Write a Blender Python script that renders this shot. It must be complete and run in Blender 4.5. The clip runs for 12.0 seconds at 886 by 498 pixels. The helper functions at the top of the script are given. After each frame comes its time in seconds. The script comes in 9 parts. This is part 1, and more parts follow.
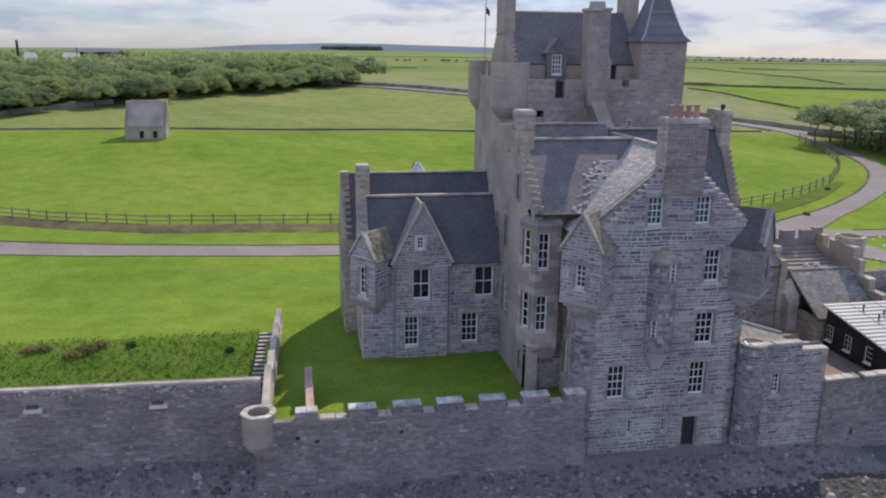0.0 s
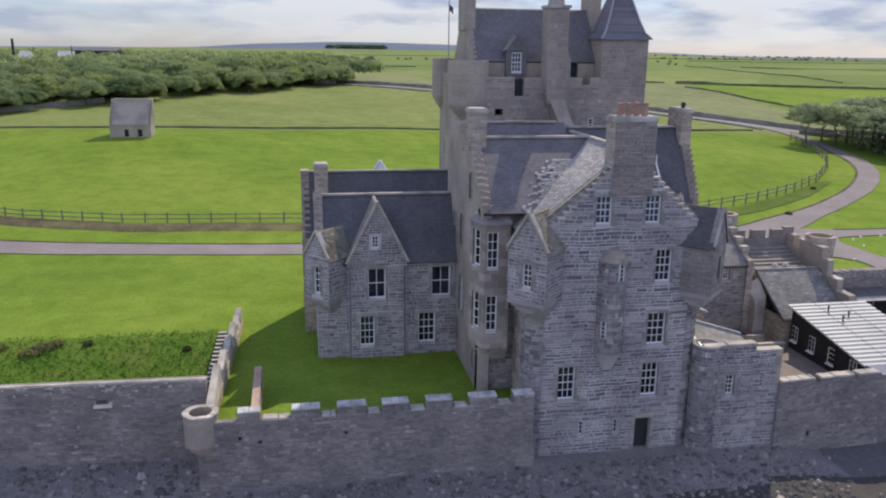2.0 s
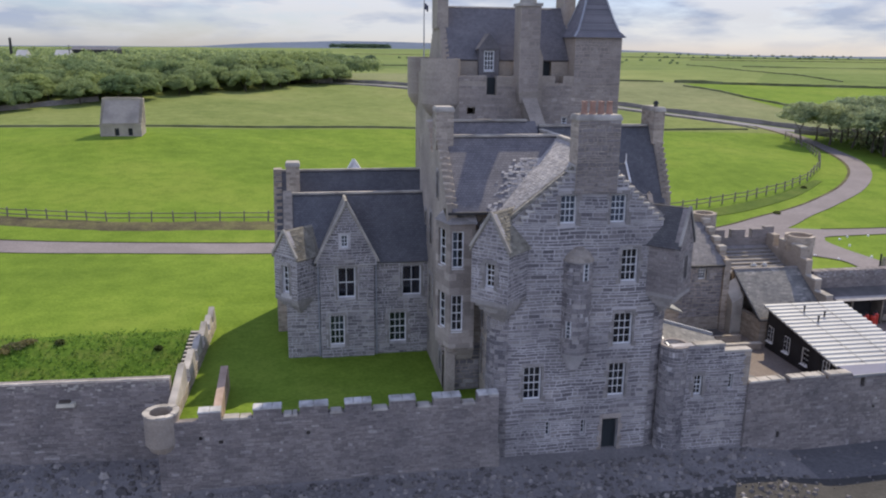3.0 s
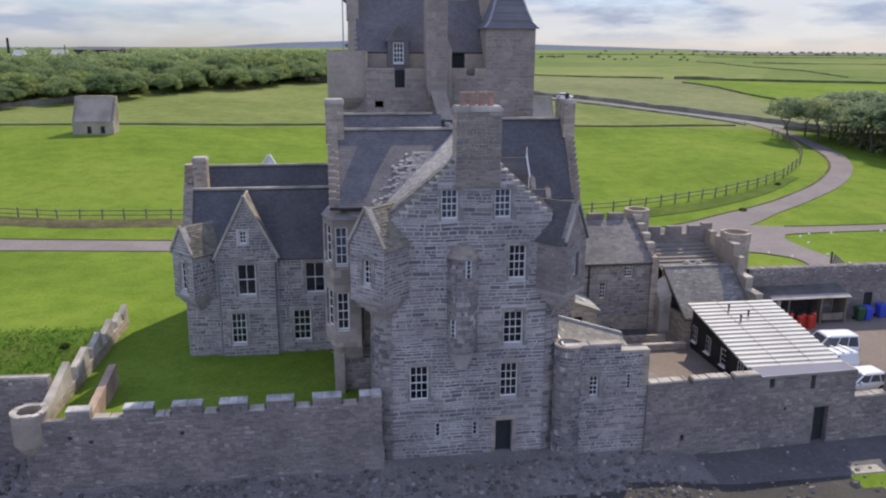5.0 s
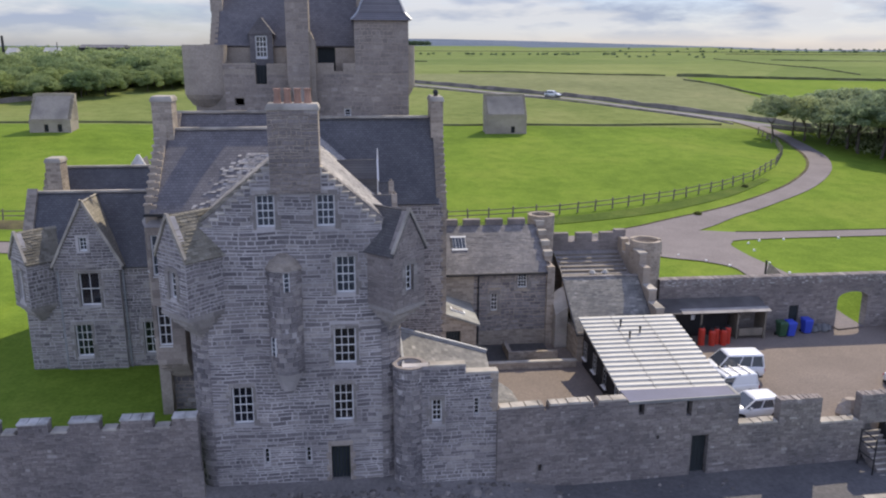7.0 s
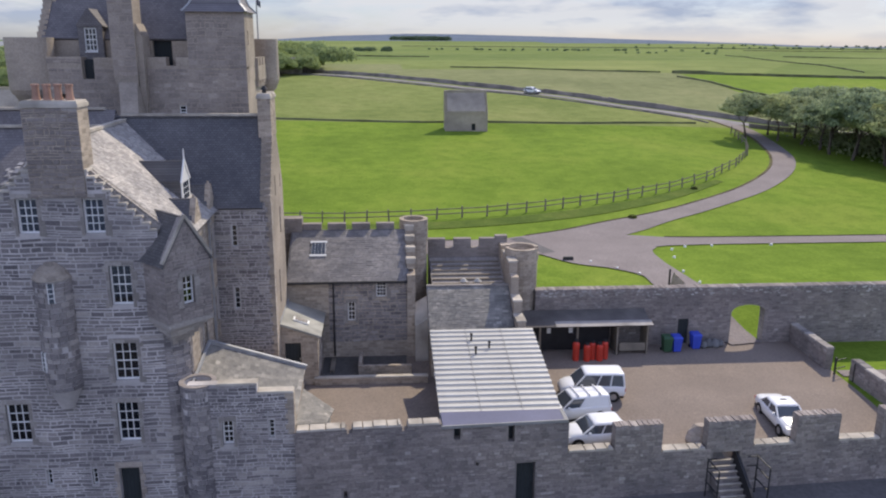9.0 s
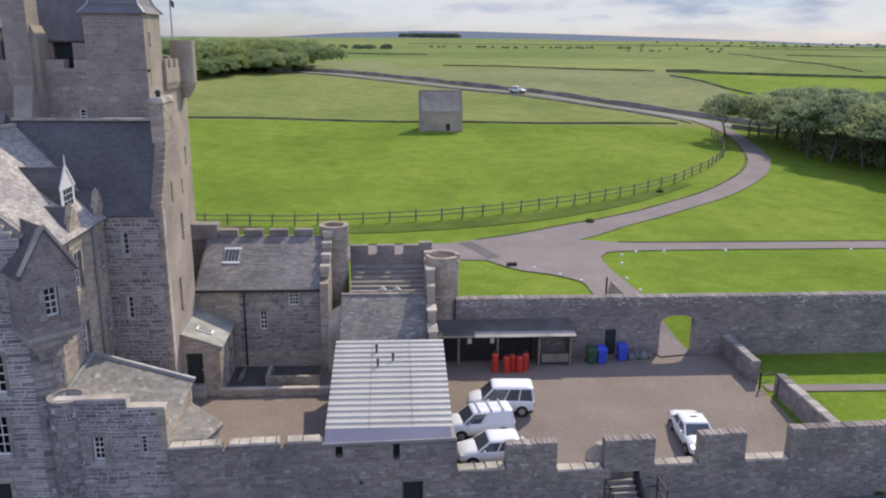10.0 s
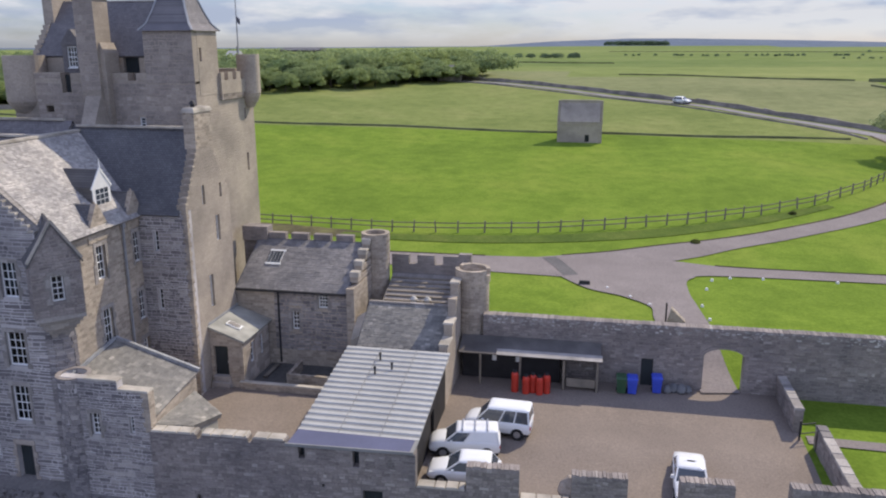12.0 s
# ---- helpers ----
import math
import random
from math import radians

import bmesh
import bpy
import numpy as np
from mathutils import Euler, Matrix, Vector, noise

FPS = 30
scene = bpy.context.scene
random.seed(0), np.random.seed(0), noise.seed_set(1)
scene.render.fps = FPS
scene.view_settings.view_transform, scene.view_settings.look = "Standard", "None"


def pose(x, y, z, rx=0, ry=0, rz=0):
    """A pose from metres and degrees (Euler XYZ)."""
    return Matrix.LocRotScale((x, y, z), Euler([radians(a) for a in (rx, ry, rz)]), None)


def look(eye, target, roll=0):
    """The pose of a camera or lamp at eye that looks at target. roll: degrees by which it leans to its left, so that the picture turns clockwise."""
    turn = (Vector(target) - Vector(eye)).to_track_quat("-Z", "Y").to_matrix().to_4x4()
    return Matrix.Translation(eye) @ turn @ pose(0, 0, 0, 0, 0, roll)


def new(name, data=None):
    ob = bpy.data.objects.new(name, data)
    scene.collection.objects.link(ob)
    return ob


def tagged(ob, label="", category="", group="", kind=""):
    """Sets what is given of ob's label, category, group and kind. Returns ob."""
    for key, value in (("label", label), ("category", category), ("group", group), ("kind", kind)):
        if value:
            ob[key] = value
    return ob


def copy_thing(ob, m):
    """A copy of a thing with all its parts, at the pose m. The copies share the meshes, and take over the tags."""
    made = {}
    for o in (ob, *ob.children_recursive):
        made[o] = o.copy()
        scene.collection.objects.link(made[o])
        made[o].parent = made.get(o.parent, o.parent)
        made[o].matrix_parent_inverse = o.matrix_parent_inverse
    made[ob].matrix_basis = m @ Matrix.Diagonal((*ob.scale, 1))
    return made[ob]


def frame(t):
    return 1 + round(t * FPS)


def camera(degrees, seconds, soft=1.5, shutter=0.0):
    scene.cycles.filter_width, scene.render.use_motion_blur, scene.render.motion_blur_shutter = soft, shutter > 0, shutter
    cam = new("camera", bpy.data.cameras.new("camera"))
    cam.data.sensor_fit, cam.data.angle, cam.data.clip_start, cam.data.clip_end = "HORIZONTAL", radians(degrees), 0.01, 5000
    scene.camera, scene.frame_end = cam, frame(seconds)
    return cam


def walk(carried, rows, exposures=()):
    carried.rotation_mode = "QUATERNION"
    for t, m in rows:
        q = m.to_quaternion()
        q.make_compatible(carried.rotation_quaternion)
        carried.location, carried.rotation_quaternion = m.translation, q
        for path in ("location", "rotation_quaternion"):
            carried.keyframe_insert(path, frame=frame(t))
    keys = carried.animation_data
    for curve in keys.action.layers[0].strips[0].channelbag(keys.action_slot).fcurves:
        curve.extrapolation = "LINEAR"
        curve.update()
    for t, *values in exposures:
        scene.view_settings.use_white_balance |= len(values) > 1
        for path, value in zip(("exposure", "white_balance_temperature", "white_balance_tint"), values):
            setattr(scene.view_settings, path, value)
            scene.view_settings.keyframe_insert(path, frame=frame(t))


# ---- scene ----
cam = camera(58.9, 12.0, soft=2.1)
PATH = [
    (0, (-0.456, -0.102, 25.196), (-0.091, 1.802, 24.707), 0.7),
    (0.5, (0.383, -0.18, 25.165), (0.744, 1.725, 24.674), 0.7),
    (1, (1.244, -0.23, 25.161), (1.603, 1.676, 24.671), 0.7),
    (1.5, (2.159, -0.279, 25.162), (2.514, 1.627, 24.67), 0.7),
    (2, (3.028, -0.322, 25.156), (3.378, 1.584, 24.664), 0.7),
    (2.5, (4.069, -0.376, 25.188), (4.414, 1.531, 24.695), 0.7),
    (4.5, (11.132, -0.828, 24.758), (11.435, 1.085, 24.26), 0.4),
    (5, (13.508, -0.529, 24.703), (13.794, 1.387, 24.206), 0.3),
    (5.5, (16.272, 0.08, 24.641), (16.536, 2.0, 24.144), 0.3),
    (6, (18.901, 0.726, 24.588), (19.151, 2.647, 24.093), 0.3),
    (6.5, (21.793, 1.374, 24.523), (22.026, 3.297, 24.025), 0.2),
    (8.5, (33.848, 3.729, 24.313), (34.014, 5.655, 23.802), 0.4),
    (9, (36.805, 4.268, 24.411), (36.958, 6.195, 23.898), 0.4),
    (9.5, (40.155, 4.911, 24.573), (40.292, 6.838, 24.056), 0.5),
    (10, (43.428, 5.423, 24.786), (43.552, 7.35, 24.266), 0.5),
    (10.5, (46.564, 5.741, 24.973), (46.65, 7.67, 24.451), 0.6),
    (11, (49.428, 5.905, 25.058), (49.363, 7.836, 24.541), 0.3),
    (11.5, (52.302, 6.162, 25.019), (52.087, 8.083, 24.508), 0.2),
    (12, (55.037, 6.521, 25.058), (54.658, 8.42, 24.556), -0.1),
]
walk(cam, [(t, look(eye, target, roll)) for t, eye, target, roll in PATH])

# ---- world, sun, exposure ----
SUN_DIR = Vector((0.51, 0.80, 0.95)).normalized()          # towards the sun
scene.view_settings.exposure = 0.05
world = bpy.data.worlds.new("sky_world")
scene.world = world
world.use_nodes = True
wn, wl = world.node_tree.nodes, world.node_tree.links
wn.clear()
w_out, w_bg = wn.new("ShaderNodeOutputWorld"), wn.new("ShaderNodeBackground")
w_sky = wn.new("ShaderNodeTexSky")
w_sky.sky_type, w_sky.sun_disc = "NISHITA", False
w_sky.sun_elevation = math.asin(SUN_DIR.z)
w_sky.sun_rotation = math.atan2(SUN_DIR.x, SUN_DIR.y)
w_sky.dust_density, w_sky.altitude = 0.6, 20
w_tc, w_sep = wn.new("ShaderNodeTexCoord"), wn.new("ShaderNodeSeparateXYZ")
wl.new(w_tc.outputs["Generated"], w_sep.inputs[0])
w_noise = wn.new("ShaderNodeTexNoise")
w_noise.inputs["Scale"].default_value, w_noise.inputs["Detail"].default_value, w_noise.inputs["Roughness"].default_value = 1.0, 8, 0.62
w_heap = wn.new("ShaderNodeMapping")
w_heap.inputs["Scale"].default_value, w_heap.inputs["Location"].default_value = (4.6, 4.6, 21.0), (0.4, 2.7, 0.35)
wl.new(w_tc.outputs["Generated"], w_heap.inputs[0])
wl.new(w_heap.outputs[0], w_noise.inputs["Vector"])
w_ramp = wn.new("ShaderNodeValToRGB")
w_ramp.color_ramp.elements[0].position, w_ramp.color_ramp.elements[1].position = 0.34, 0.5
wl.new(w_noise.outputs["Fac"], w_ramp.inputs[0])
w_noise2 = wn.new("ShaderNodeTexNoise")
w_noise2.inputs["Scale"].default_value, w_noise2.inputs["Detail"].default_value = 1.7, 8
wl.new(w_heap.outputs[0], w_noise2.inputs["Vector"])
w_shade = wn.new("ShaderNodeValToRGB")
w_shade.color_ramp.elements[0].position, w_shade.color_ramp.elements[1].position = 0.42, 0.56
w_shade.color_ramp.elements[0].color, w_shade.color_ramp.elements[1].color = (4.1, 4.7, 6.1, 1), (7.0, 7.15, 7.6, 1)
wl.new(w_noise2.outputs["Fac"], w_shade.inputs[0])
w_high = wn.new("ShaderNodeValToRGB")
for _ in range(2):
    w_high.color_ramp.elements.new(0.5)
for e_, (p_, c_) in zip(w_high.color_ramp.elements, ((0.04, (1.0, 1.0, 1.0)), (0.28, (1.56, 1.7, 2.17)), (0.6, (1.0, 1.1, 1.53)), (1.0, (0.52, 0.6, 0.93)))):
    e_.position, e_.color = p_, (*c_, 1)
wl.new(w_sep.outputs["Z"], w_high.inputs[0])
w_up = wn.new("ShaderNodeMix")
w_up.data_type, w_up.blend_type = "RGBA", "MULTIPLY"
w_up.inputs["Factor"].default_value = 1.0
wl.new(w_shade.outputs["Color"], w_up.inputs["A"])
wl.new(w_high.outputs["Color"], w_up.inputs["B"])
w_mix = wn.new("ShaderNodeMix")
w_mix.data_type = "RGBA"
w_clear = wn.new("ShaderNodeMapRange")
w_clear.inputs["From Min"].default_value, w_clear.inputs["From Max"].default_value = 0.004, 0.03
w_clear.inputs["To Min"].default_value = 0.25
wl.new(w_sep.outputs["Z"], w_clear.inputs["Value"])
w_cover = wn.new("ShaderNodeMath")
w_cover.operation = "MULTIPLY"
wl.new(w_ramp.outputs["Color"], w_cover.inputs[0])
wl.new(w_clear.outputs["Result"], w_cover.inputs[1])
wl.new(w_cover.outputs[0], w_mix.inputs["Factor"])
w_tint = wn.new("ShaderNodeMix")
w_tint.data_type, w_tint.blend_type = "RGBA", "MULTIPLY"
w_tint.inputs["Factor"].default_value = 1.0
w_tint.inputs["B"].default_value = (0.72, 0.80, 1.13, 1)
wl.new(w_sky.outputs[0], w_tint.inputs["A"])
wl.new(w_tint.outputs["Result"], w_mix.inputs["A"])
wl.new(w_up.outputs["Result"], w_mix.inputs["B"])
wl.new(w_mix.outputs["Result"], w_bg.inputs["Color"])
w_bg.inputs["Strength"].default_value = 0.10
wl.new(w_bg.outputs[0], w_out.inputs[0])

sun = new("sun", bpy.data.lights.new("sun", "SUN"))
sun.data.energy, sun.data.angle, sun.data.color = 4.0, radians(0.6), (1.0, 0.88, 0.70)
sun.matrix_world = look((60, 120, 120), Vector((60, 120, 120)) - SUN_DIR)


# ---- materials ----
def material(name, rough=0.85, metal=0.0, spec=0.3):
    m = bpy.data.materials.new(name)
    m.use_nodes = True
    b = m.node_tree.nodes["Principled BSDF"]
    b.inputs["Roughness"].default_value, b.inputs["Metallic"].default_value = rough, metal
    b.inputs["Specular IOR Level"].default_value = spec
    return m, m.node_tree.nodes, m.node_tree.links, b


def add(nodes, kind, **inputs):
    n = nodes.new("ShaderNode" + kind)
    for key, value in inputs.items():
        n.inputs[key.replace("_", " ")].default_value = value
    return n


def ramp(nodes, links, source, stops):
    r = nodes.new("ShaderNodeValToRGB")
    while len(r.color_ramp.elements) < len(stops):
        r.color_ramp.elements.new(0.5)
    for e, (p, c) in zip(r.color_ramp.elements, stops):
        e.position, e.color = p, (*c, 1)
    links.new(source, r.inputs[0])
    return r.outputs["Color"]


def blend(nodes, links, kind, fac, a, b):
    m = nodes.new("ShaderNodeMix")
    m.data_type, m.blend_type = "RGBA", kind
    if isinstance(fac, float):
        m.inputs["Factor"].default_value = fac
    else:
        links.new(fac, m.inputs["Factor"])
    for key, v in (("A", a), ("B", b)):
        if isinstance(v, tuple):
            m.inputs[key].default_value = (*v, 1)
        else:
            links.new(v, m.inputs[key])
    return m.outputs["Result"]


def relief(nodes, links, bsdf, source, strength, distance):
    b = add(nodes, "Bump", Strength=strength, Distance=distance)
    links.new(source, b.inputs["Height"])
    links.new(b.outputs[0], bsdf.inputs["Normal"])


def plain(name, colour, rough=0.6, metal=0.0, spec=0.4, vary=0.12, scale=3.0, bump=0.0):
    """Paint, metal or wood with a little mottling at two scales."""
    m, n, l, b = material(name, rough, metal, spec)
    tc = n.new("ShaderNodeTexCoord")
    fine, broad = add(n, "TexNoise", Scale=scale * 8, Detail=4.0), add(n, "TexNoise", Scale=scale * 0.6, Detail=3.0)
    for t in (fine, broad):
        l.new(tc.outputs["Object"], t.inputs["Vector"])
    dark = tuple(c * (1 - vary) for c in colour)
    light = tuple(min(1, c * (1 + vary)) for c in colour)
    c1 = ramp(n, l, broad.outputs["Fac"], ((0.3, dark), (0.7, light)))
    c2 = ramp(n, l, fine.outputs["Fac"], ((0.3, (0.85, 0.85, 0.85)), (0.7, (1, 1, 1))))
    l.new(blend(n, l, "MULTIPLY", 0.6, c1, c2), b.inputs["Base Color"])
    if bump:
        relief(n, l, b, fine.outputs["Fac"], bump, 0.02)
    return m


def wall_coords(n, l, stretch=(1, 1)):
    """Runs along walls that lie on x or y, and up."""
    tc, s, a, c = n.new("ShaderNodeTexCoord"), n.new("ShaderNodeSeparateXYZ"), n.new("ShaderNodeMath"), n.new("ShaderNodeCombineXYZ")
    l.new(tc.outputs["Object"], s.inputs[0])
    l.new(s.outputs["X"], a.inputs[0])
    l.new(s.outputs["Y"], a.inputs[1])
    l.new(a.outputs[0], c.inputs["X"])
    l.new(s.outputs["Z"], c.inputs["Y"])
    wob = add(n, "TexNoise", Scale=1.3, Detail=2.0)
    l.new(tc.outputs["Object"], wob.inputs["Vector"])
    mv = n.new("ShaderNodeVectorMath")
    mv.operation = "MULTIPLY_ADD"
    mv.inputs[1].default_value = (0.16, 0.16, 0.0)
    l.new(wob.outputs["Color"], mv.inputs[0])
    l.new(c.outputs[0], mv.inputs[2])
    return tc, mv.outputs[0]


def masonry(name, stone, mortar, width=0.62, height=0.24, joint=0.025, stain=0.35, tone=0.25):
    """Coursed rubble: stones of uneven tone, recessed joints, damp streaks."""
    m, n, l, b = material(name, 0.92, 0, 0.15)
    tc, v = wall_coords(n, l)
    br = n.new("ShaderNodeTexBrick")
    l.new(v, br.inputs["Vector"])
    br.inputs["Scale"].default_value, br.inputs["Brick Width"].default_value, br.inputs["Row Height"].default_value = 1.0, width, height
    br.inputs["Mortar Size"].default_value, br.inputs["Mortar Smooth"].default_value = joint, 0.4
    br.offset = 0.43
    br.squash, br.squash_frequency = 0.7, 3
    br.inputs["Color1"].default_value = (*(c * (1 - tone) for c in stone), 1)
    br.inputs["Color2"].default_value = (*(c * (1 + tone) for c in stone), 1)
    br.inputs["Mortar"].default_value = (*mortar, 1)
    broad, fine = add(n, "TexNoise", Scale=0.35, Detail=5.0), add(n, "TexNoise", Scale=9.0, Detail=5.0)
    for t in (broad, fine):
        l.new(tc.outputs["Object"], t.inputs["Vector"])
    c1 = ramp(n, l, broad.outputs["Fac"], ((0.3, (1 - stain,) * 3), (0.62, (1.0, 0.98, 0.95))))
    c2 = ramp(n, l, fine.outputs["Fac"], ((0.3, (0.78, 0.78, 0.78)), (0.7, (1, 1, 1))))
    l.new(blend(n, l, "MULTIPLY", 1.0, blend(n, l, "MULTIPLY", 1.0, br.outputs["Color"], c1), c2), b.inputs["Base Color"])
    mixh = n.new("ShaderNodeMath")
    mixh.operation = "MULTIPLY_ADD"
    mixh.inputs[1].default_value = -1.0
    l.new(br.outputs["Fac"], mixh.inputs[0])
    l.new(fine.outputs["Fac"], mixh.inputs[2])
    relief(n, l, b, mixh.outputs[0], 0.6, 0.04)
    return m


def stone_piece(name, stops, island):
    """Single stones: tone by piece, with grain, lichen and weather stains on top."""
    m, n, l, b = material(name, 0.92, 0, 0.15)
    tc = n.new("ShaderNodeTexCoord")
    src = n.new("ShaderNodeNewGeometry").outputs["Random Per Island"] if island else n.new("ShaderNodeObjectInfo").outputs["Random"]
    c0 = ramp(n, l, src, stops)
    broad, fine = add(n, "TexNoise", Scale=0.45, Detail=5.0), add(n, "TexNoise", Scale=11.0, Detail=5.0)
    for t in (broad, fine):
        l.new(tc.outputs["Object"], t.inputs["Vector"])
    c1 = ramp(n, l, broad.outputs["Fac"], ((0.3, (0.66, 0.65, 0.66)), (0.65, (1.04, 1.0, 0.96))))
    c2 = ramp(n, l, fine.outputs["Fac"], ((0.3, (0.74, 0.74, 0.74)), (0.68, (1, 1, 1))))
    l.new(blend(n, l, "MULTIPLY", 1.0, blend(n, l, "MULTIPLY", 1.0, c0, c1), c2), b.inputs["Base Color"])
    relief(n, l, b, fine.outputs["Fac"], 0.5, 0.03)
    return m


def slate(name, colour, along, moss=0.0, width=0.22, height=0.13):
    """Slated roof whose courses run along x or y."""
    m, n, l, b = material(name, 0.72, 0, 0.35)
    tc, s, c = n.new("ShaderNodeTexCoord"), n.new("ShaderNodeSeparateXYZ"), n.new("ShaderNodeCombineXYZ")
    l.new(tc.outputs["Object"], s.inputs[0])
    l.new(s.outputs[along], c.inputs["X"])
    l.new(s.outputs["Z"], c.inputs["Y"])
    br = n.new("ShaderNodeTexBrick")
    l.new(c.outputs[0], br.inputs["Vector"])
    br.inputs["Scale"].default_value, br.inputs["Brick Width"].default_value, br.inputs["Row Height"].default_value = 1.0, width, height
    br.inputs["Mortar Size"].default_value = 0.012
    br.inputs["Color1"].default_value = (*(x * 0.86 for x in colour), 1)
    br.inputs["Color2"].default_value = (*(x * 1.14 for x in colour), 1)
    br.inputs["Mortar"].default_value = (*(x * 0.62 for x in colour), 1)
    broad, fine = add(n, "TexNoise", Scale=0.5, Detail=6.0, Roughness=0.65), add(n, "TexNoise", Scale=14.0, Detail=4.0)
    for t in (broad, fine):
        l.new(tc.outputs["Object"], t.inputs["Vector"])
    c1 = ramp(n, l, broad.outputs["Fac"], ((0.3, (0.7, 0.7, 0.72)), (0.7, (1.1, 1.08, 1.05))))
    col = blend(n, l, "MULTIPLY", 1.0, br.outputs["Color"], c1)
    if moss:
        patch = ramp(n, l, fine.outputs["Fac"], ((0.52, (0, 0, 0)), (0.62, (moss, moss, moss))))
        col = blend(n, l, "MIX", patch, col, (0.30, 0.28, 0.20))
    l.new(col, b.inputs["Base Color"])
    relief(n, l, b, br.outputs["Fac"], 0.4, -0.03)
    return m


def turf(name, low, mid, high, scale, patch=None):
    """Grass seen from the air: broad drifts, mowing-fine speckle, and field-sized tints where asked."""
    m, n, l, b = material(name, 1.0, 0, 0.05)
    tc = n.new("ShaderNodeTexCoord")
    broad, fine = add(n, "TexNoise", Scale=scale, Detail=6.0, Roughness=0.6), add(n, "TexNoise", Scale=4.5, Detail=4.0)
    mid_n = add(n, "TexNoise", Scale=scale * 7, Detail=5.0, Roughness=0.7)
    for t in (broad, fine, mid_n):
        l.new(tc.outputs["Object"], t.inputs["Vector"])
    col = ramp(n, l, broad.outputs["Fac"], ((0.32, low), (0.5, mid), (0.68, high)))
    col = blend(n, l, "MULTIPLY", 1.0, col, ramp(n, l, mid_n.outputs["Fac"], ((0.3, (0.74, 0.78, 0.7)), (0.62, (1.05, 1.03, 1.0)))))
    col = blend(n, l, "MULTIPLY", 1.0, col, ramp(n, l, fine.outputs["Fac"], ((0.3, (0.8, 0.82, 0.78)), (0.7, (1.08, 1.06, 1.05)))))
    if patch:
        mp = n.new("ShaderNodeMapping")
        mp.inputs["Scale"].default_value = (patch, patch * 1.9, 0)
        mp.inputs["Rotation"].default_value = (0, 0, 0.35)
        l.new(tc.outputs["Object"], mp.inputs[0])
        vo = add(n, "TexVoronoi", Scale=1.0)
        vo.distance = "CHEBYCHEV"
        l.new(mp.outputs[0], vo.inputs["Vector"])
        sp = n.new("ShaderNodeSeparateColor")
        l.new(vo.outputs["Color"], sp.inputs[0])
        tint = ramp(n, l, sp.outputs["Red"], ((0.0, (0.86, 0.88, 0.9)), (0.35, (0.98, 0.98, 0.95)), (0.7, (1.1, 1.05, 1.0)), (1.0, (1.22, 1.12, 1.25))))
        col = blend(n, l, "MULTIPLY", 1.0, col, tint)
    l.new(col, b.inputs["Base Color"])
    relief(n, l, b, fine.outputs["Fac"], 0.5, 0.08)
    return m


def gravel(name, low, high, scale=6.0, bump=0.3):
    m, n, l, b = material(name, 0.95, 0, 0.15)
    tc = n.new("ShaderNodeTexCoord")
    broad, fine = add(n, "TexNoise", Scale=0.25, Detail=6.0, Roughness=0.6), add(n, "TexNoise", Scale=scale, Detail=6.0, Roughness=0.7)
    for t in (broad, fine):
        l.new(tc.outputs["Object"], t.inputs["Vector"])
    c1 = ramp(n, l, broad.outputs["Fac"], ((0.3, low), (0.7, high)))
    c2 = ramp(n, l, fine.outputs["Fac"], ((0.3, (0.7, 0.7, 0.7)), (0.7, (1.08, 1.08, 1.08))))
    l.new(blend(n, l, "MULTIPLY", 1.0, c1, c2), b.inputs["Base Color"])
    relief(n, l, b, fine.outputs["Fac"], bump, 0.05)
    return m


def foliage(name, dark, light):
    m, n, l, b = material(name, 0.75, 0, 0.2)
    g, tc = n.new("ShaderNodeNewGeometry"), n.new("ShaderNodeTexCoord")
    c0 = ramp(n, l, g.outputs["Random Per Island"], ((0.0, dark), (1.0, light)))
    big = add(n, "TexNoise", Scale=0.35, Detail=3.0)
    l.new(tc.outputs["Object"], big.inputs["Vector"])
    oi = n.new("ShaderNodeObjectInfo")
    c2 = ramp(n, l, oi.outputs["Random"], ((0.0, (0.7, 0.78, 0.8)), (0.5, (0.98, 0.98, 0.98)), (1.0, (1.16, 1.12, 0.95))))
    c1 = ramp(n, l, big.outputs["Fac"], ((0.35, (0.8, 0.84, 0.8)), (0.65, (1.12, 1.1, 1.0))))
    col = blend(n, l, "MULTIPLY", 1.0, blend(n, l, "MULTIPLY", 1.0, c0, c1), c2)
    l.new(col, b.inputs["Base Color"])
    tr, mx = n.new("ShaderNodeBsdfTranslucent"), n.new("ShaderNodeMixShader")
    l.new(col, tr.inputs["Color"])
    mx.inputs[0].default_value = 0.5
    l.new(b.outputs[0], mx.inputs[1])
    l.new(tr.outputs[0], mx.inputs[2])
    l.new(mx.outputs[0], n["Material Output"].inputs["Surface"])
    return m


M_MORTAR = plain("lime_mortar_bed", (0.52, 0.488, 0.472), 0.95, 0, 0.1, 0.3, 0.9, 0.5)
M_RUBBLE = masonry("coursed_rubble", (0.505, 0.437, 0.36), (0.545, 0.475, 0.40), 0.5, 0.2, 0.02, 0.35, 0.24)
M_TOWER = masonry("harled_tower_stone", (0.50, 0.437, 0.368), (0.485, 0.423, 0.355), 0.5, 0.2, 0.008, 0.36, 0.05)
M_SEAWALL = masonry("sea_wall_rubble", (0.352, 0.318, 0.30), (0.347, 0.312, 0.293), 0.5, 0.16, 0.015, 0.42, 0.16)
M_ASHLAR = masonry("dressed_sandstone", (0.47, 0.41, 0.355), (0.46, 0.40, 0.345), 0.9, 0.45, 0.01, 0.3)
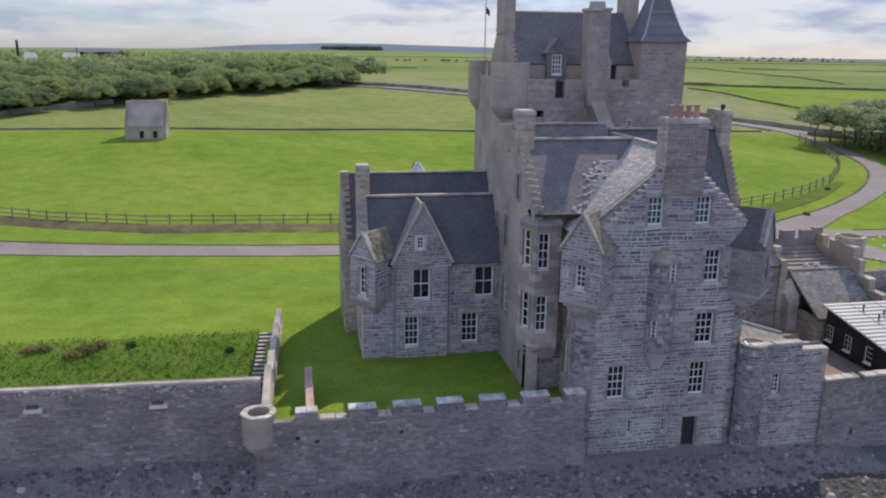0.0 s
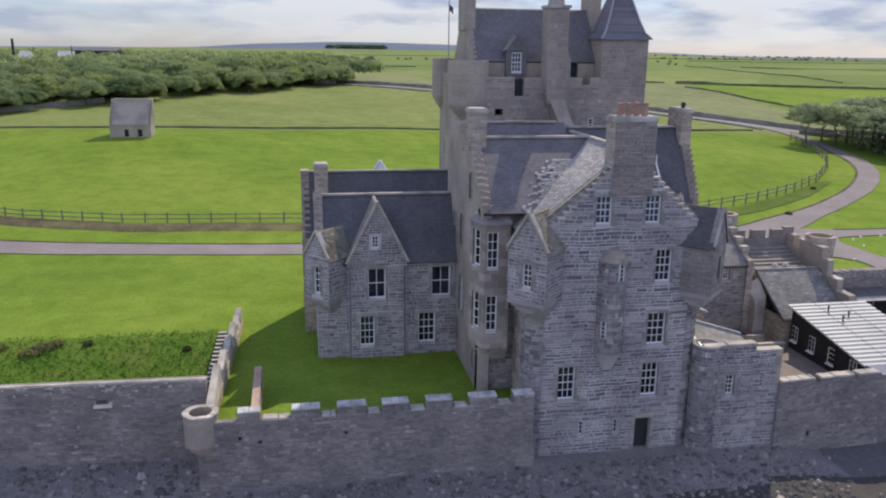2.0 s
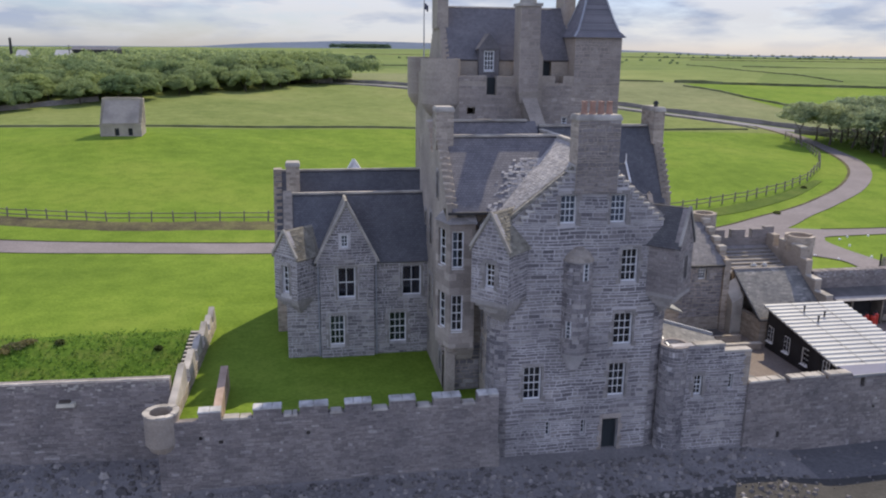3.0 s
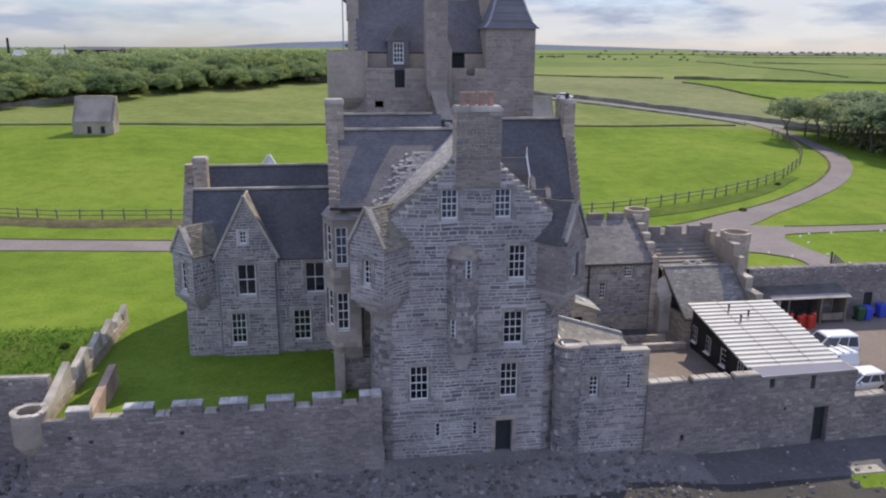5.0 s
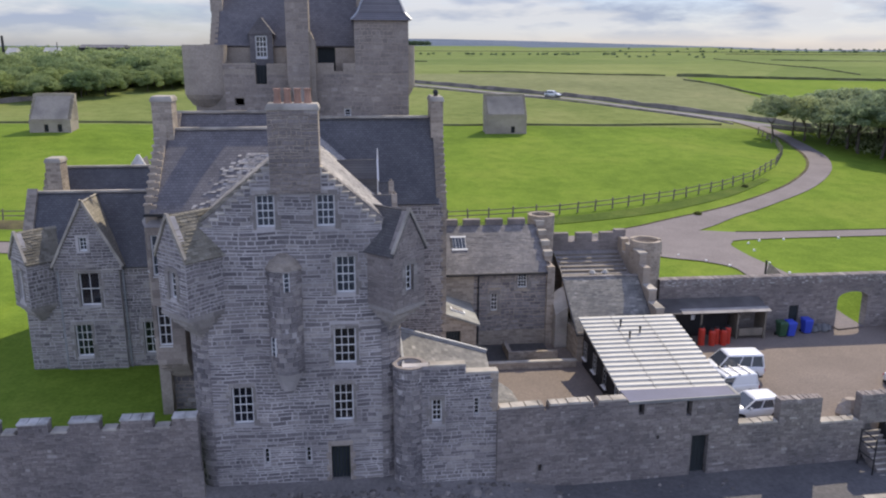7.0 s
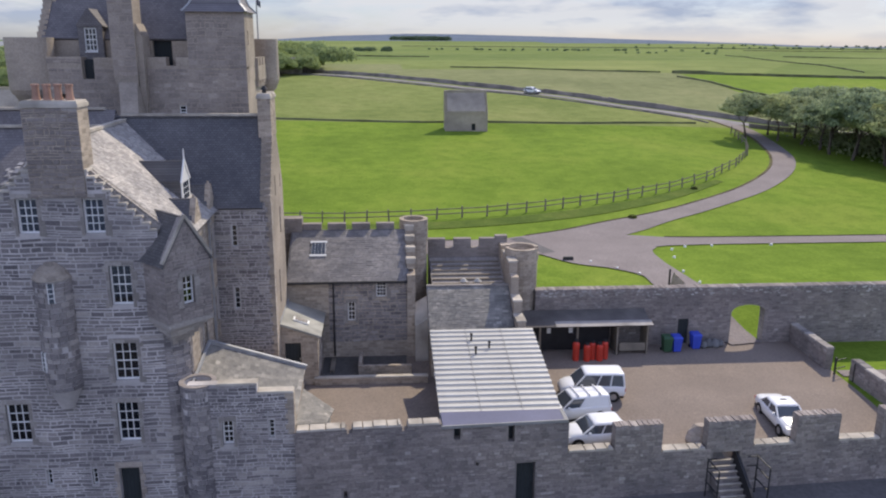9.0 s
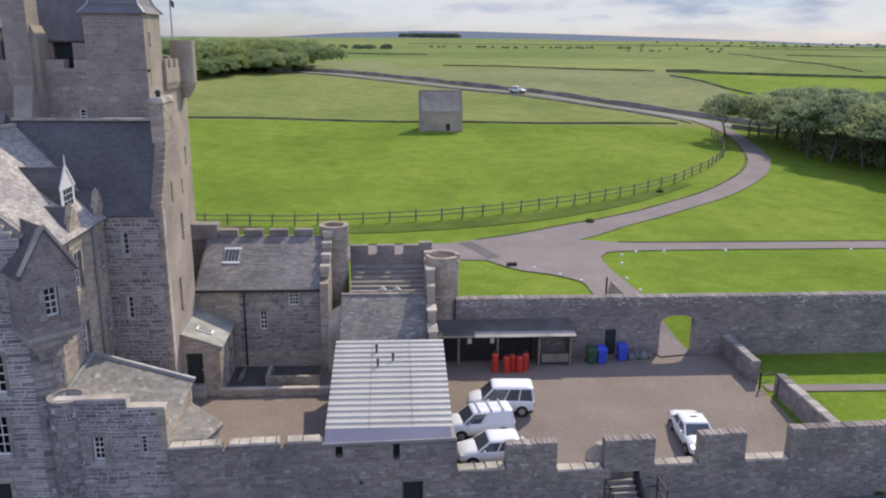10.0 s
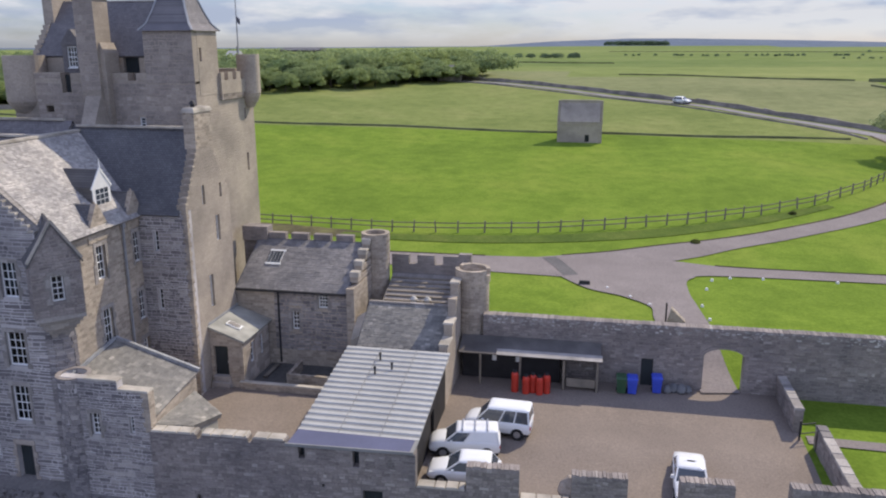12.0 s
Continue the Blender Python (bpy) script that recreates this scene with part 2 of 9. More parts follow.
M_SURROUND = masonry("grey_dressed_stone", (0.43, 0.40, 0.375), (0.42, 0.39, 0.365), 0.9, 0.45, 0.01, 0.3)
M_FLAGSTONES = stone_piece("roof_flagstones", ((0.0, (0.25, 0.248, 0.232)), (0.55, (0.31, 0.306, 0.285)), (0.92, (0.37, 0.363, 0.335)), (1.0, (0.5, 0.485, 0.445))), True)
M_FLAGROOF = plain("mossy_flag_roof", (0.36, 0.355, 0.32), 0.95, 0, 0.15, 0.3, 1.0, 0.4)
M_COPE = plain("weathered_coping", (0.46, 0.42, 0.36), 0.95, 0, 0.15, 0.35, 1.2, 0.4)
M_LICHEN = plain("lichen_grey_coping", (0.46, 0.445, 0.415), 0.95, 0, 0.1, 0.4, 2.5, 0.4)
M_STONES = stone_piece("facing_stones", ((0.0, (0.22, 0.208, 0.214)), (0.35, (0.31, 0.294, 0.296)), (0.8, (0.405, 0.382, 0.372)), (1.0, (0.53, 0.50, 0.478))), True)
M_STONE = stone_piece("facing_stone", ((0.0, (0.22, 0.208, 0.214)), (0.35, (0.31, 0.294, 0.296)), (0.8, (0.405, 0.382, 0.372)), (1.0, (0.53, 0.50, 0.478))), False)
M_DARKSTONES = stone_piece("sea_wall_stones", ((0.0, (0.265, 0.241, 0.23)), (0.5, (0.35, 0.317, 0.302)), (0.95, (0.415, 0.38, 0.358)), (1.0, (0.55, 0.515, 0.485))), True)
M_DARKSTONE = stone_piece("sea_wall_stone", ((0.0, (0.265, 0.241, 0.23)), (0.5, (0.35, 0.317, 0.302)), (0.95, (0.415, 0.38, 0.358)), (1.0, (0.55, 0.515, 0.485))), False)
M_WARMSTONES = stone_piece("warm_rubble_stones", ((0.0, (0.36, 0.322, 0.29)), (0.5, (0.42, 0.375, 0.335)), (0.9, (0.46, 0.41, 0.365)), (1.0, (0.54, 0.485, 0.435))), True)
M_PEBBLES = stone_piece("beach_pebbles", ((0.0, (0.13, 0.122, 0.117)), (0.6, (0.25, 0.235, 0.22)), (0.92, (0.36, 0.335, 0.31)), (1.0, (0.5, 0.47, 0.43))), True)
M_COPESTONES = stone_piece("cope_stones", ((0.0, (0.27, 0.255, 0.245)), (0.5, (0.37, 0.35, 0.33)), (1.0, (0.54, 0.515, 0.48))), True)
M_SLATES = stone_piece("stone_slates", ((0.0, (0.41, 0.398, 0.385)), (0.5, (0.51, 0.497, 0.475)), (1.0, (0.65, 0.63, 0.60))), True)
M_SLATE_PIECE = stone_piece("stone_slate", ((0.0, (0.41, 0.398, 0.385)), (0.5, (0.51, 0.497, 0.475)), (1.0, (0.65, 0.63, 0.60))), False)
M_MOSSLATES = stone_piece("mossy_stone_slates", ((0.0, (0.25, 0.235, 0.185)), (0.6, (0.33, 0.31, 0.25)), (1.0, (0.42, 0.40, 0.33))), True)
M_SLATE_X = slate("dark_slate_x", (0.135, 0.135, 0.145), "X")
M_SLATE_GREY = slate("grey_slate_x", (0.195, 0.184, 0.186), "X")
M_SLATE_GREY_Y = slate("grey_slate_y", (0.21, 0.2, 0.21), "Y")
M_SLATE_Y = slate("dark_slate_y", (0.13, 0.125, 0.125), "Y")
M_SLATE_OLD = slate("old_stone_slate", (0.32, 0.295, 0.275), "X", 0.25, 0.3, 0.17)
M_SLATE_MOSS = slate("mossy_slate", (0.35, 0.32, 0.265), "Y", 0.9, 0.35, 0.2)
M_LEAD = plain("lead_flashing", (0.36, 0.37, 0.39), 0.5, 0.3, 0.4, 0.15)
M_WHITE = plain("white_window_paint", (0.82, 0.82, 0.80), 0.45, 0, 0.4, 0.05)
M_POT = plain("clay_chimney_pot", (0.44, 0.27, 0.20), 0.85, 0, 0.2, 0.25, 2.0)
M_IRON = plain("dark_iron", (0.035, 0.035, 0.038), 0.6, 0.2)
M_TIMBER = plain("weathered_timber", (0.23, 0.20, 0.16), 0.9, 0, 0.2, 0.25, 1.5, 0.3)
M_DARKWOOD = plain("dark_stained_boards", (0.035, 0.033, 0.034), 0.8, 0, 0.25, 0.3, 1.0, 0.3)
M_DOOR = plain("dark_painted_door", (0.035, 0.042, 0.045), 0.65, 0, 0.3, 0.2, 1.0)
M_ZINC = plain("ribbed_metal_sheet", (0.47, 0.465, 0.44), 0.6, 0.1, 0.4, 0.12, 0.8)
# Darker copy of the ribbed sheet: shade between ribs is in the colour.
M_TROUGH = plain("darker_metal_sheet", (0.27, 0.27, 0.265), 0.7, 0.1, 0.3, 0.2, 0.8)
M_SHEET = plain("grey_roof_sheet", (0.15, 0.138, 0.13), 0.9, 0, 0.12, 0.3, 0.8)
M_DULLSHEET = plain("weathered_sheet_strip", (0.40, 0.372, 0.345), 0.85, 0, 0.15, 0.3, 1.2)
# Blue-grey lead, coloured dark to carry the shade on the eaves face.
M_FASCIA = plain("shaded_blue_fascia", (0.105, 0.112, 0.185), 0.6, 0.0, 0.3, 0.1, 0.8)
M_LAWN = turf("lawn_grass", (0.136, 0.209, 0.03), (0.172, 0.257, 0.036), (0.21, 0.28, 0.047), 0.06)
M_PASTURE = turf("upper_pasture", (0.17, 0.212, 0.066), (0.208, 0.248, 0.082), (0.245, 0.268, 0.10), 0.05)
M_FIELDS = turf("far_fields", (0.15, 0.205, 0.062), (0.18, 0.235, 0.075), (0.21, 0.255, 0.09), 0.012, 0.0042)
M_ROUGH = turf("rough_bank_grass", (0.075, 0.15, 0.022), (0.125, 0.21, 0.032), (0.17, 0.215, 0.05), 0.5)
# Verge turf coloured darker, standing in for the shaded trough by the fence.
M_VERGE_SHADE = turf("shaded_verge_grass", (0.085, 0.13, 0.03), (0.11, 0.16, 0.035), (0.14, 0.18, 0.045), 0.3)
M_HAY = turf("grey_olive_pasture", (0.195, 0.215, 0.105), (0.225, 0.245, 0.12), (0.255, 0.265, 0.135), 0.04)
# Blue-grey moor: distance haze is mixed into the base colour.
M_MOOR = turf("moor_with_haze", (0.115, 0.15, 0.225), (0.135, 0.17, 0.245), (0.16, 0.195, 0.26), 0.004)
M_BEACH = gravel("beach_shingle", (0.19, 0.175, 0.165), (0.295, 0.272, 0.254), 5.0, 0.8)
# Shingle darkened in colour, so the lower beach stays dim past the walls' shadow.
M_DARKSHINGLE = gravel("darkened_shingle", (0.06, 0.057, 0.052), (0.11, 0.104, 0.094), 5.0, 0.8)
M_YARD = gravel("yard_gravel", (0.235, 0.195, 0.165), (0.295, 0.245, 0.205), 8.0)
M_DRIVE = gravel("gravel_drive", (0.228, 0.199, 0.19), (0.288, 0.254, 0.243), 6.0)
M_TRACK = gravel("shore_track", (0.13, 0.125, 0.125), (0.18, 0.17, 0.165), 4.0)
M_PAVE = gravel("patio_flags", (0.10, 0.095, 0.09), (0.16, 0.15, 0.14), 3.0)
# Brown soil, taken darker to hold the shade of bank and turf cuts.
M_BANK = turf("shaded_soil", (0.10, 0.085, 0.06), (0.14, 0.125, 0.075), (0.20, 0.19, 0.09), 0.35)
M_ROAD = gravel("asphalt_road", (0.24, 0.225, 0.225), (0.31, 0.295, 0.295), 6.0, 0.1)
M_LEAF = foliage("broad_leaves", (0.215, 0.28, 0.13), (0.40, 0.475, 0.23))
M_LEAF_R = foliage("sycamore_leaves", (0.22, 0.27, 0.16), (0.48, 0.535, 0.335))
# Skyline leaves get their own tone, with haze in the colour.
M_FARLEAF = foliage("hazed_copse_leaves", (0.10, 0.145, 0.10), (0.17, 0.225, 0.155))
M_BARK = plain("tree_bark", (0.13, 0.11, 0.09), 0.95, 0, 0.1, 0.3, 1.5, 0.6)
M_HEDGE = foliage("hedge_leaves", (0.09, 0.12, 0.04), (0.20, 0.22, 0.09))
M_DYKE = plain("mossy_dyke_stone", (0.16, 0.17, 0.09), 0.95, 0, 0.1, 0.35, 0.4, 0.4)
M_TUFT = foliage("grass_blades", (0.13, 0.22, 0.035), (0.22, 0.36, 0.07))
M_CARPAINT = plain("white_car_paint", (0.80, 0.81, 0.82), 0.25, 0, 0.5, 0.02)
M_TYRE = plain("tyre_rubber", (0.02, 0.02, 0.02), 0.85)
M_RIM = plain("alloy_rim", (0.5, 0.5, 0.52), 0.35, 0.8)
M_RED = plain("red_gas_cylinder_paint", (0.55, 0.05, 0.03), 0.5, 0, 0.4, 0.15)
M_BLUE = plain("blue_bin_plastic", (0.05, 0.09, 0.55), 0.5, 0, 0.4, 0.1)
M_GREEN = plain("green_bin_plastic", (0.04, 0.10, 0.05), 0.5, 0, 0.4, 0.1)
M_SACK = plain("grey_sack", (0.17, 0.17, 0.17), 0.9, 0, 0.2, 0.2)
M_LAMPGLASS = plain("lamp_lens", (0.75, 0.76, 0.78), 0.15, 0, 0.6, 0.03)
M_TAIL = plain("tail_lamp", (0.4, 0.02, 0.02), 0.3)
M_FLAG = plain("flag_cloth", (0.16, 0.17, 0.24), 0.9, 0, 0.1, 0.2)
M_CURTAIN = plain("pale_curtain", (0.6, 0.57, 0.5), 0.95)
M_PLASTER = plain("inner_plaster", (0.4, 0.38, 0.37), 0.95)

M_GLASS = bpy.data.materials.new("window_glass")
M_GLASS.use_nodes = True
gn, gl = M_GLASS.node_tree.nodes, M_GLASS.node_tree.links
gn.clear()
g_out, g_mix, g_fr = gn.new("ShaderNodeOutputMaterial"), gn.new("ShaderNodeMixShader"), gn.new("ShaderNodeFresnel")
g_fr.inputs["IOR"].default_value = 1.8
g_tr, g_gl = gn.new("ShaderNodeBsdfTransparent"), gn.new("ShaderNodeBsdfGlossy")
g_tr.inputs[0].default_value, g_gl.inputs["Roughness"].default_value = (0.42, 0.47, 0.58, 1), 0.03
gl.new(g_fr.outputs[0], g_mix.inputs[0])
gl.new(g_tr.outputs[0], g_mix.inputs[1])
gl.new(g_gl.outputs[0], g_mix.inputs[2])
gl.new(g_mix.outputs[0], g_out.inputs[0])
M_CARGLASS = plain("tinted_car_glass", (0.06, 0.072, 0.09), 0.06, 0, 0.9, 0.02)


# ---- building kit ----
class Geo:
    """Gathers corners and faces of one mesh."""

    def __init__(self):
        self.v, self.f = [], []

    def face(self, *pts):
        i = len(self.v)
        self.v.extend(tuple(p) for p in pts)
        self.f.append(tuple(range(i, i + len(pts))))

    def hull(self, bottom, top):
        """A solid between two outlines with as many corners, both counter-clockwise from above."""
        i, n = len(self.v), len(bottom)
        self.v.extend(tuple(p) for p in bottom)
        self.v.extend(tuple(p) for p in top)
        self.f.append(tuple(range(i + n - 1, i - 1, -1)))
        self.f.append(tuple(range(i + n, i + 2 * n)))
        for k in range(n):
            j = (k + 1) % n
            self.f.append((i + k, i + j, i + n + j, i + n + k))

    def box(self, x0, x1, y0, y1, z0, z1, inset=0.0):
        s = inset
        self.hull([(x0, y0, z0), (x1, y0, z0), (x1, y1, z0), (x0, y1, z0)],
                  [(x0 + s, y0 + s, z1), (x1 - s, y0 + s, z1), (x1 - s, y1 - s, z1), (x0 + s, y1 - s, z1)])

    def drum(self, x, y, z0, z1, r0, r1=None, n=24, a0=0.0, a1=None):
        r1 = r0 if r1 is None else r1
        if a1 is None:
            ring = [(math.cos(2 * math.pi * k / n), math.sin(2 * math.pi * k / n)) for k in range(n)]
            self.hull([(x + r0 * c, y + r0 * s, z0) for c, s in ring], [(x + r1 * c, y + r1 * s, z1) for c, s in ring])
        else:
            ring = [(math.cos(a0 + (a1 - a0) * k / n), math.sin(a0 + (a1 - a0) * k / n)) for k in range(n + 1)]
            self.hull([(x, y, z0)] + [(x + r0 * c, y + r0 * s, z0) for c, s in ring],
                      [(x, y, z1)] + [(x + r1 * c, y + r1 * s, z1) for c, s in ring])

    def ring(self, x, y, z0, z1, r, t, n=28):
        """A hollow drum."""
        for k in range(n):
            a, b = 2 * math.pi * k / n, 2 * math.pi * (k + 1) / n
            q = [(x + rr * math.cos(w), y + rr * math.sin(w)) for rr, w in ((r, a), (r, b), (r - t, b), (r - t, a))]
            self.hull([(*p, z0) for p in q], [(*p, z1) for p in q])

    def slab(self, a, b, c, d, t):
        """A sheet a b c d (counter-clockwise from outside) with thickness t inwards."""
        a, b, c, d = (Vector(p) for p in (a, b, c, d))
        n = (b - a).cross(d - a).normalized() * t
        self.hull([p - n for p in (a, b, c, d)], [a, b, c, d])

    def bar(self, a, b, w, h=None):
        """A square bar from a to b."""
        a, b = Vector(a), Vector(b)
        h = w if h is None else h
        d = (b - a).normalized()
        s = d.cross(Vector((0, 0, 1)))
        s = Vector((1, 0, 0)) if s.length < 0.01 else s.normalized()
        u = s.cross(d)
        s, u = s * w / 2, u * h / 2
        self.hull([a - s - u, a - s + u, a + s + u, a + s - u][::-1], [b - s - u, b - s + u, b + s + u, b + s - u][::-1])

    def mesh(self, name):
        me = bpy.data.meshes.new(name)
        me.from_pydata(self.v, [], self.f)
        if len(self.v) < 1500:
            bm = bmesh.new()
            bm.from_mesh(me)
            bmesh.ops.remove_doubles(bm, verts=bm.verts, dist=0.0005)
            bm.to_mesh(me)
            bm.free()
        me.validate()
        return me


PLACE = {}


def thing(name, at, label, category, group="", kind="", turn=0.0):
    ob = new(name)
    ob.matrix_basis = pose(*at, 0, 0, turn)
    PLACE[ob] = ob.matrix_basis.copy()
    return tagged(ob, label, category, group, kind)


def part(name, geo, mat, parent=None, label="", m=None, smooth=False, kind=""):
    """One mesh under a thing or part; its corners are in the world's metres unless m places it."""
    me = geo if isinstance(geo, bpy.types.Mesh) else geo.mesh(name)
    if not me.materials:
        me.materials.append(mat)
    if smooth:
        me.shade_smooth()
    ob = new(name, me)
    m = Matrix.Identity(4) if m is None else m
    ob.matrix_basis = m
    PLACE[ob] = m.copy()
    if parent is not None:
        ob.parent = parent
        ob.matrix_parent_inverse = PLACE[parent].inverted()
    return tagged(ob, label, kind=kind)


def shift(ob, dx, dy, dz, turn=0.0, about=(0.0, 0.0)):
    """Moves a finished thing with its parts, after a turn in degrees round an upright axis."""
    ob.matrix_basis = pose(dx + about[0], dy + about[1], dz, 0, 0, turn) @ Matrix.Translation((-about[0], -about[1], 0)) @ ob.matrix_basis
    PLACE[ob] = ob.matrix_basis.copy()
    return ob


def setting(name, geo, mat, label, category="structure", smooth=False):
    return tagged(part(name, geo, mat, smooth=smooth), label, category, kind="structure")


def inside(u, v, rects):
    return any(r[0] < u < r[1] and r[2] < v < r[3] for r in rects)


def wall_geo(o, ax, thick, solids, holes, geo=None):
    """An upright wall on x or y from rectangles (u0, u1, z0, z1) less openings; it is `thick` deep towards the inside."""
    g = geo or Geo()
    us = sorted({u for r in solids + holes for u in r[:2]})
    vs = sorted({v for r in solids + holes for v in r[2:]})

    def at(u, d, v):
        return (u, o + d, v) if ax == "x" else (o + d, u, v)
    on = [[inside((us[i] + us[i + 1]) / 2, (vs[j] + vs[j + 1]) / 2, solids) and not inside((us[i] + us[i + 1]) / 2, (vs[j] + vs[j + 1]) / 2, holes)
           for j in range(len(vs) - 1)] for i in range(len(us) - 1)]
    for i in range(len(us) - 1):
        for j in range(len(vs) - 1):
            if not on[i][j]:
                continue
            a, b, c, d = us[i], us[i + 1], vs[j], vs[j + 1]
            g.face(at(a, 0, c), at(b, 0, c), at(b, 0, d), at(a, 0, d))
            g.face(at(a, thick, c), at(a, thick, d), at(b, thick, d), at(b, thick, c))
            if i == 0 or not on[i - 1][j]:
                g.face(at(a, 0, c), at(a, 0, d), at(a, thick, d), at(a, thick, c))
            if i == len(us) - 2 or not on[i + 1][j]:
                g.face(at(b, 0, c), at(b, thick, c), at(b, thick, d), at(b, 0, d))
            if j == 0 or not on[i][j - 1]:
                g.face(at(a, 0, c), at(a, thick, c), at(b, thick, c), at(b, 0, c))
            if j == len(vs) - 2 or not on[i][j + 1]:
                g.face(at(a, 0, d), at(b, 0, d), at(b, thick, d), at(a, thick, d))
    return g


def free_runs(v0, v1, solids, holes):
    runs = sorted((r[0], r[1]) for r in solids if r[2] <= v0 + 0.02 and r[3] >= v1 - 0.12)
    merged = []
    for a, b in runs:
        if merged and a <= merged[-1][1] + 0.01:
            merged[-1][1] = max(b, merged[-1][1])
        else:
            merged.append([a, b])
    for h in holes:
        if h[2] < v1 - 0.03 and h[3] > v0 + 0.03:
            nxt = []
            for a, b in merged:
                if h[1] <= a or h[0] >= b:
                    nxt.append([a, b])
                else:
                    if h[0] - a > 0.12:
                        nxt.append([a, h[0]])
                    if b - h[1] > 0.12:
                        nxt.append([h[1], b])
            merged = nxt
    return merged


def stones(rng, solids, holes, z0, z1, course=0.22, lengths=(0.25, 0.75)):
    """Rectangles of coursed stones on a wall's face."""
    out, v = [], z0
    while v < z1 - 0.08:
        hgt = course * rng.choice((0.62, 0.8, 1.0, 1.2, 1.45))
        top = min(v + hgt, z1)
        for a, b in free_runs(v, top, solids, holes):
            u = a
            while u < b - 0.02:
                w = lengths[0] + (lengths[1] - lengths[0]) * rng.random() ** 1.5
                if b - u - w < 0.25:
                    w = b - u
                out.append((u, u + w, v, top))
                u += w
        v = top
    return out


def stone_box(g, rng, o, ax, sign, r, joint=0.036, proud=(0.012, 0.045)):
    """One facing stone: proud of the wall, its arrises eased. sign: the way it faces."""
    u0, u1, v0, v1 = r[0] + joint / 2, r[1] - joint / 2, r[2] + joint / 2, r[3] - joint / 2
    p = rng.uniform(*proud)
    e = 0.012
    j = [rng.uniform(-0.025, 0.025) for _ in range(8)]

    def at(u, d, v):
        return (u, o + sign * d, v) if ax == "x" else (o + sign * d, u, v)
    def wave(u, v):
        return v + 0.07 * noise.noise((u * 0.8, v * 0.55, o)) + 0.03 * noise.noise((u * 2.3, v * 1.7, o + 7))
    base = [at(u0, -0.01, wave(u0, v0)), at(u1, -0.01, wave(u1, v0)), at(u1, -0.01, wave(u1, v1)), at(u0, -0.01, wave(u0, v1))]
    face = [at(u0 + e + j[0], p, wave(u0, v0) + e + j[1]), at(u1 - e + j[2], p, wave(u1, v0) + e + j[3]), at(u1 - e + j[4], p, wave(u1, v1) - e + j[5]), at(u0 + e + j[6], p, wave(u0, v1) - e + j[7])]
    i = len(g.v)
    g.v.extend(base + face)
    g.f.append((i + 4, i + 5, i + 6, i + 7))
    for k in range(4):
        n = (k + 1) % 4
        g.f.append((i + k, i + n, i + 4 + n, i + 4 + k))


def facing(parent, seed, o, ax, sign, solids, holes, z0, z1, mat=None, course=0.22, lengths=(0.25, 0.75), singles=0, near=None, joint=0.036, m=None, proud=(0.008, 0.03)):
    """The stones of one wall face: the nearest as single parts, the rest joined."""
    rng = random.Random(seed)
    rects = stones(rng, solids, holes, z0, z1, course, lengths)
    if near:
        rects.sort(key=lambda r: abs((r[0] + r[1]) / 2 - near[0]) + abs((r[2] + r[3]) / 2 - near[1]))
    for r in rects[:singles]:
        g = Geo()
        stone_box(g, rng, o, ax, sign, r, joint, proud)
        part("stone", g, M_DARKSTONE if mat is M_DARKSTONES else M_STONE, parent, m=m)
    rest = Geo()
    for r in rects[singles:]:
        stone_box(rest, rng, o, ax, sign, r, joint, proud)
    if rest.v:
        part("stone_facing", rest, mat or M_STONES, parent, m=m, kind="stuff")


def drum_stones(g, rng, x, y, r, z0, z1, a0, a1, course=0.26):
    v = z0
    while v < z1 - 0.05:
        top = min(v + course * rng.uniform(0.75, 1.2), z1)
        a = a0
        while a < a1 - 0.02:
            b = min(a + rng.uniform(0.28, 0.55) / r, a1)
            p = r + rng.uniform(0.01, 0.05)
            i = len(g.v)
            e = 0.02 / r
            for rr, ea, ev in ((r - 0.02, 0.4 * e, 0.008), (p, 1.1 * e, 0.02)):
                for w, z in ((a + ea, v + ev), (b - ea, v + ev), (b - ea, top - ev), (a + ea, top - ev)):
                    g.v.append((x + rr * math.cos(w), y + rr * math.sin(w), z))
            g.f.append((i + 4, i + 5, i + 6, i + 7))
            for k in range(4):
                n = (k + 1) % 4
                g.f.append((i + k, i + n, i + 4 + n, i + 4 + k))
            a = b
        v = top


WINDOW_MESH = {}


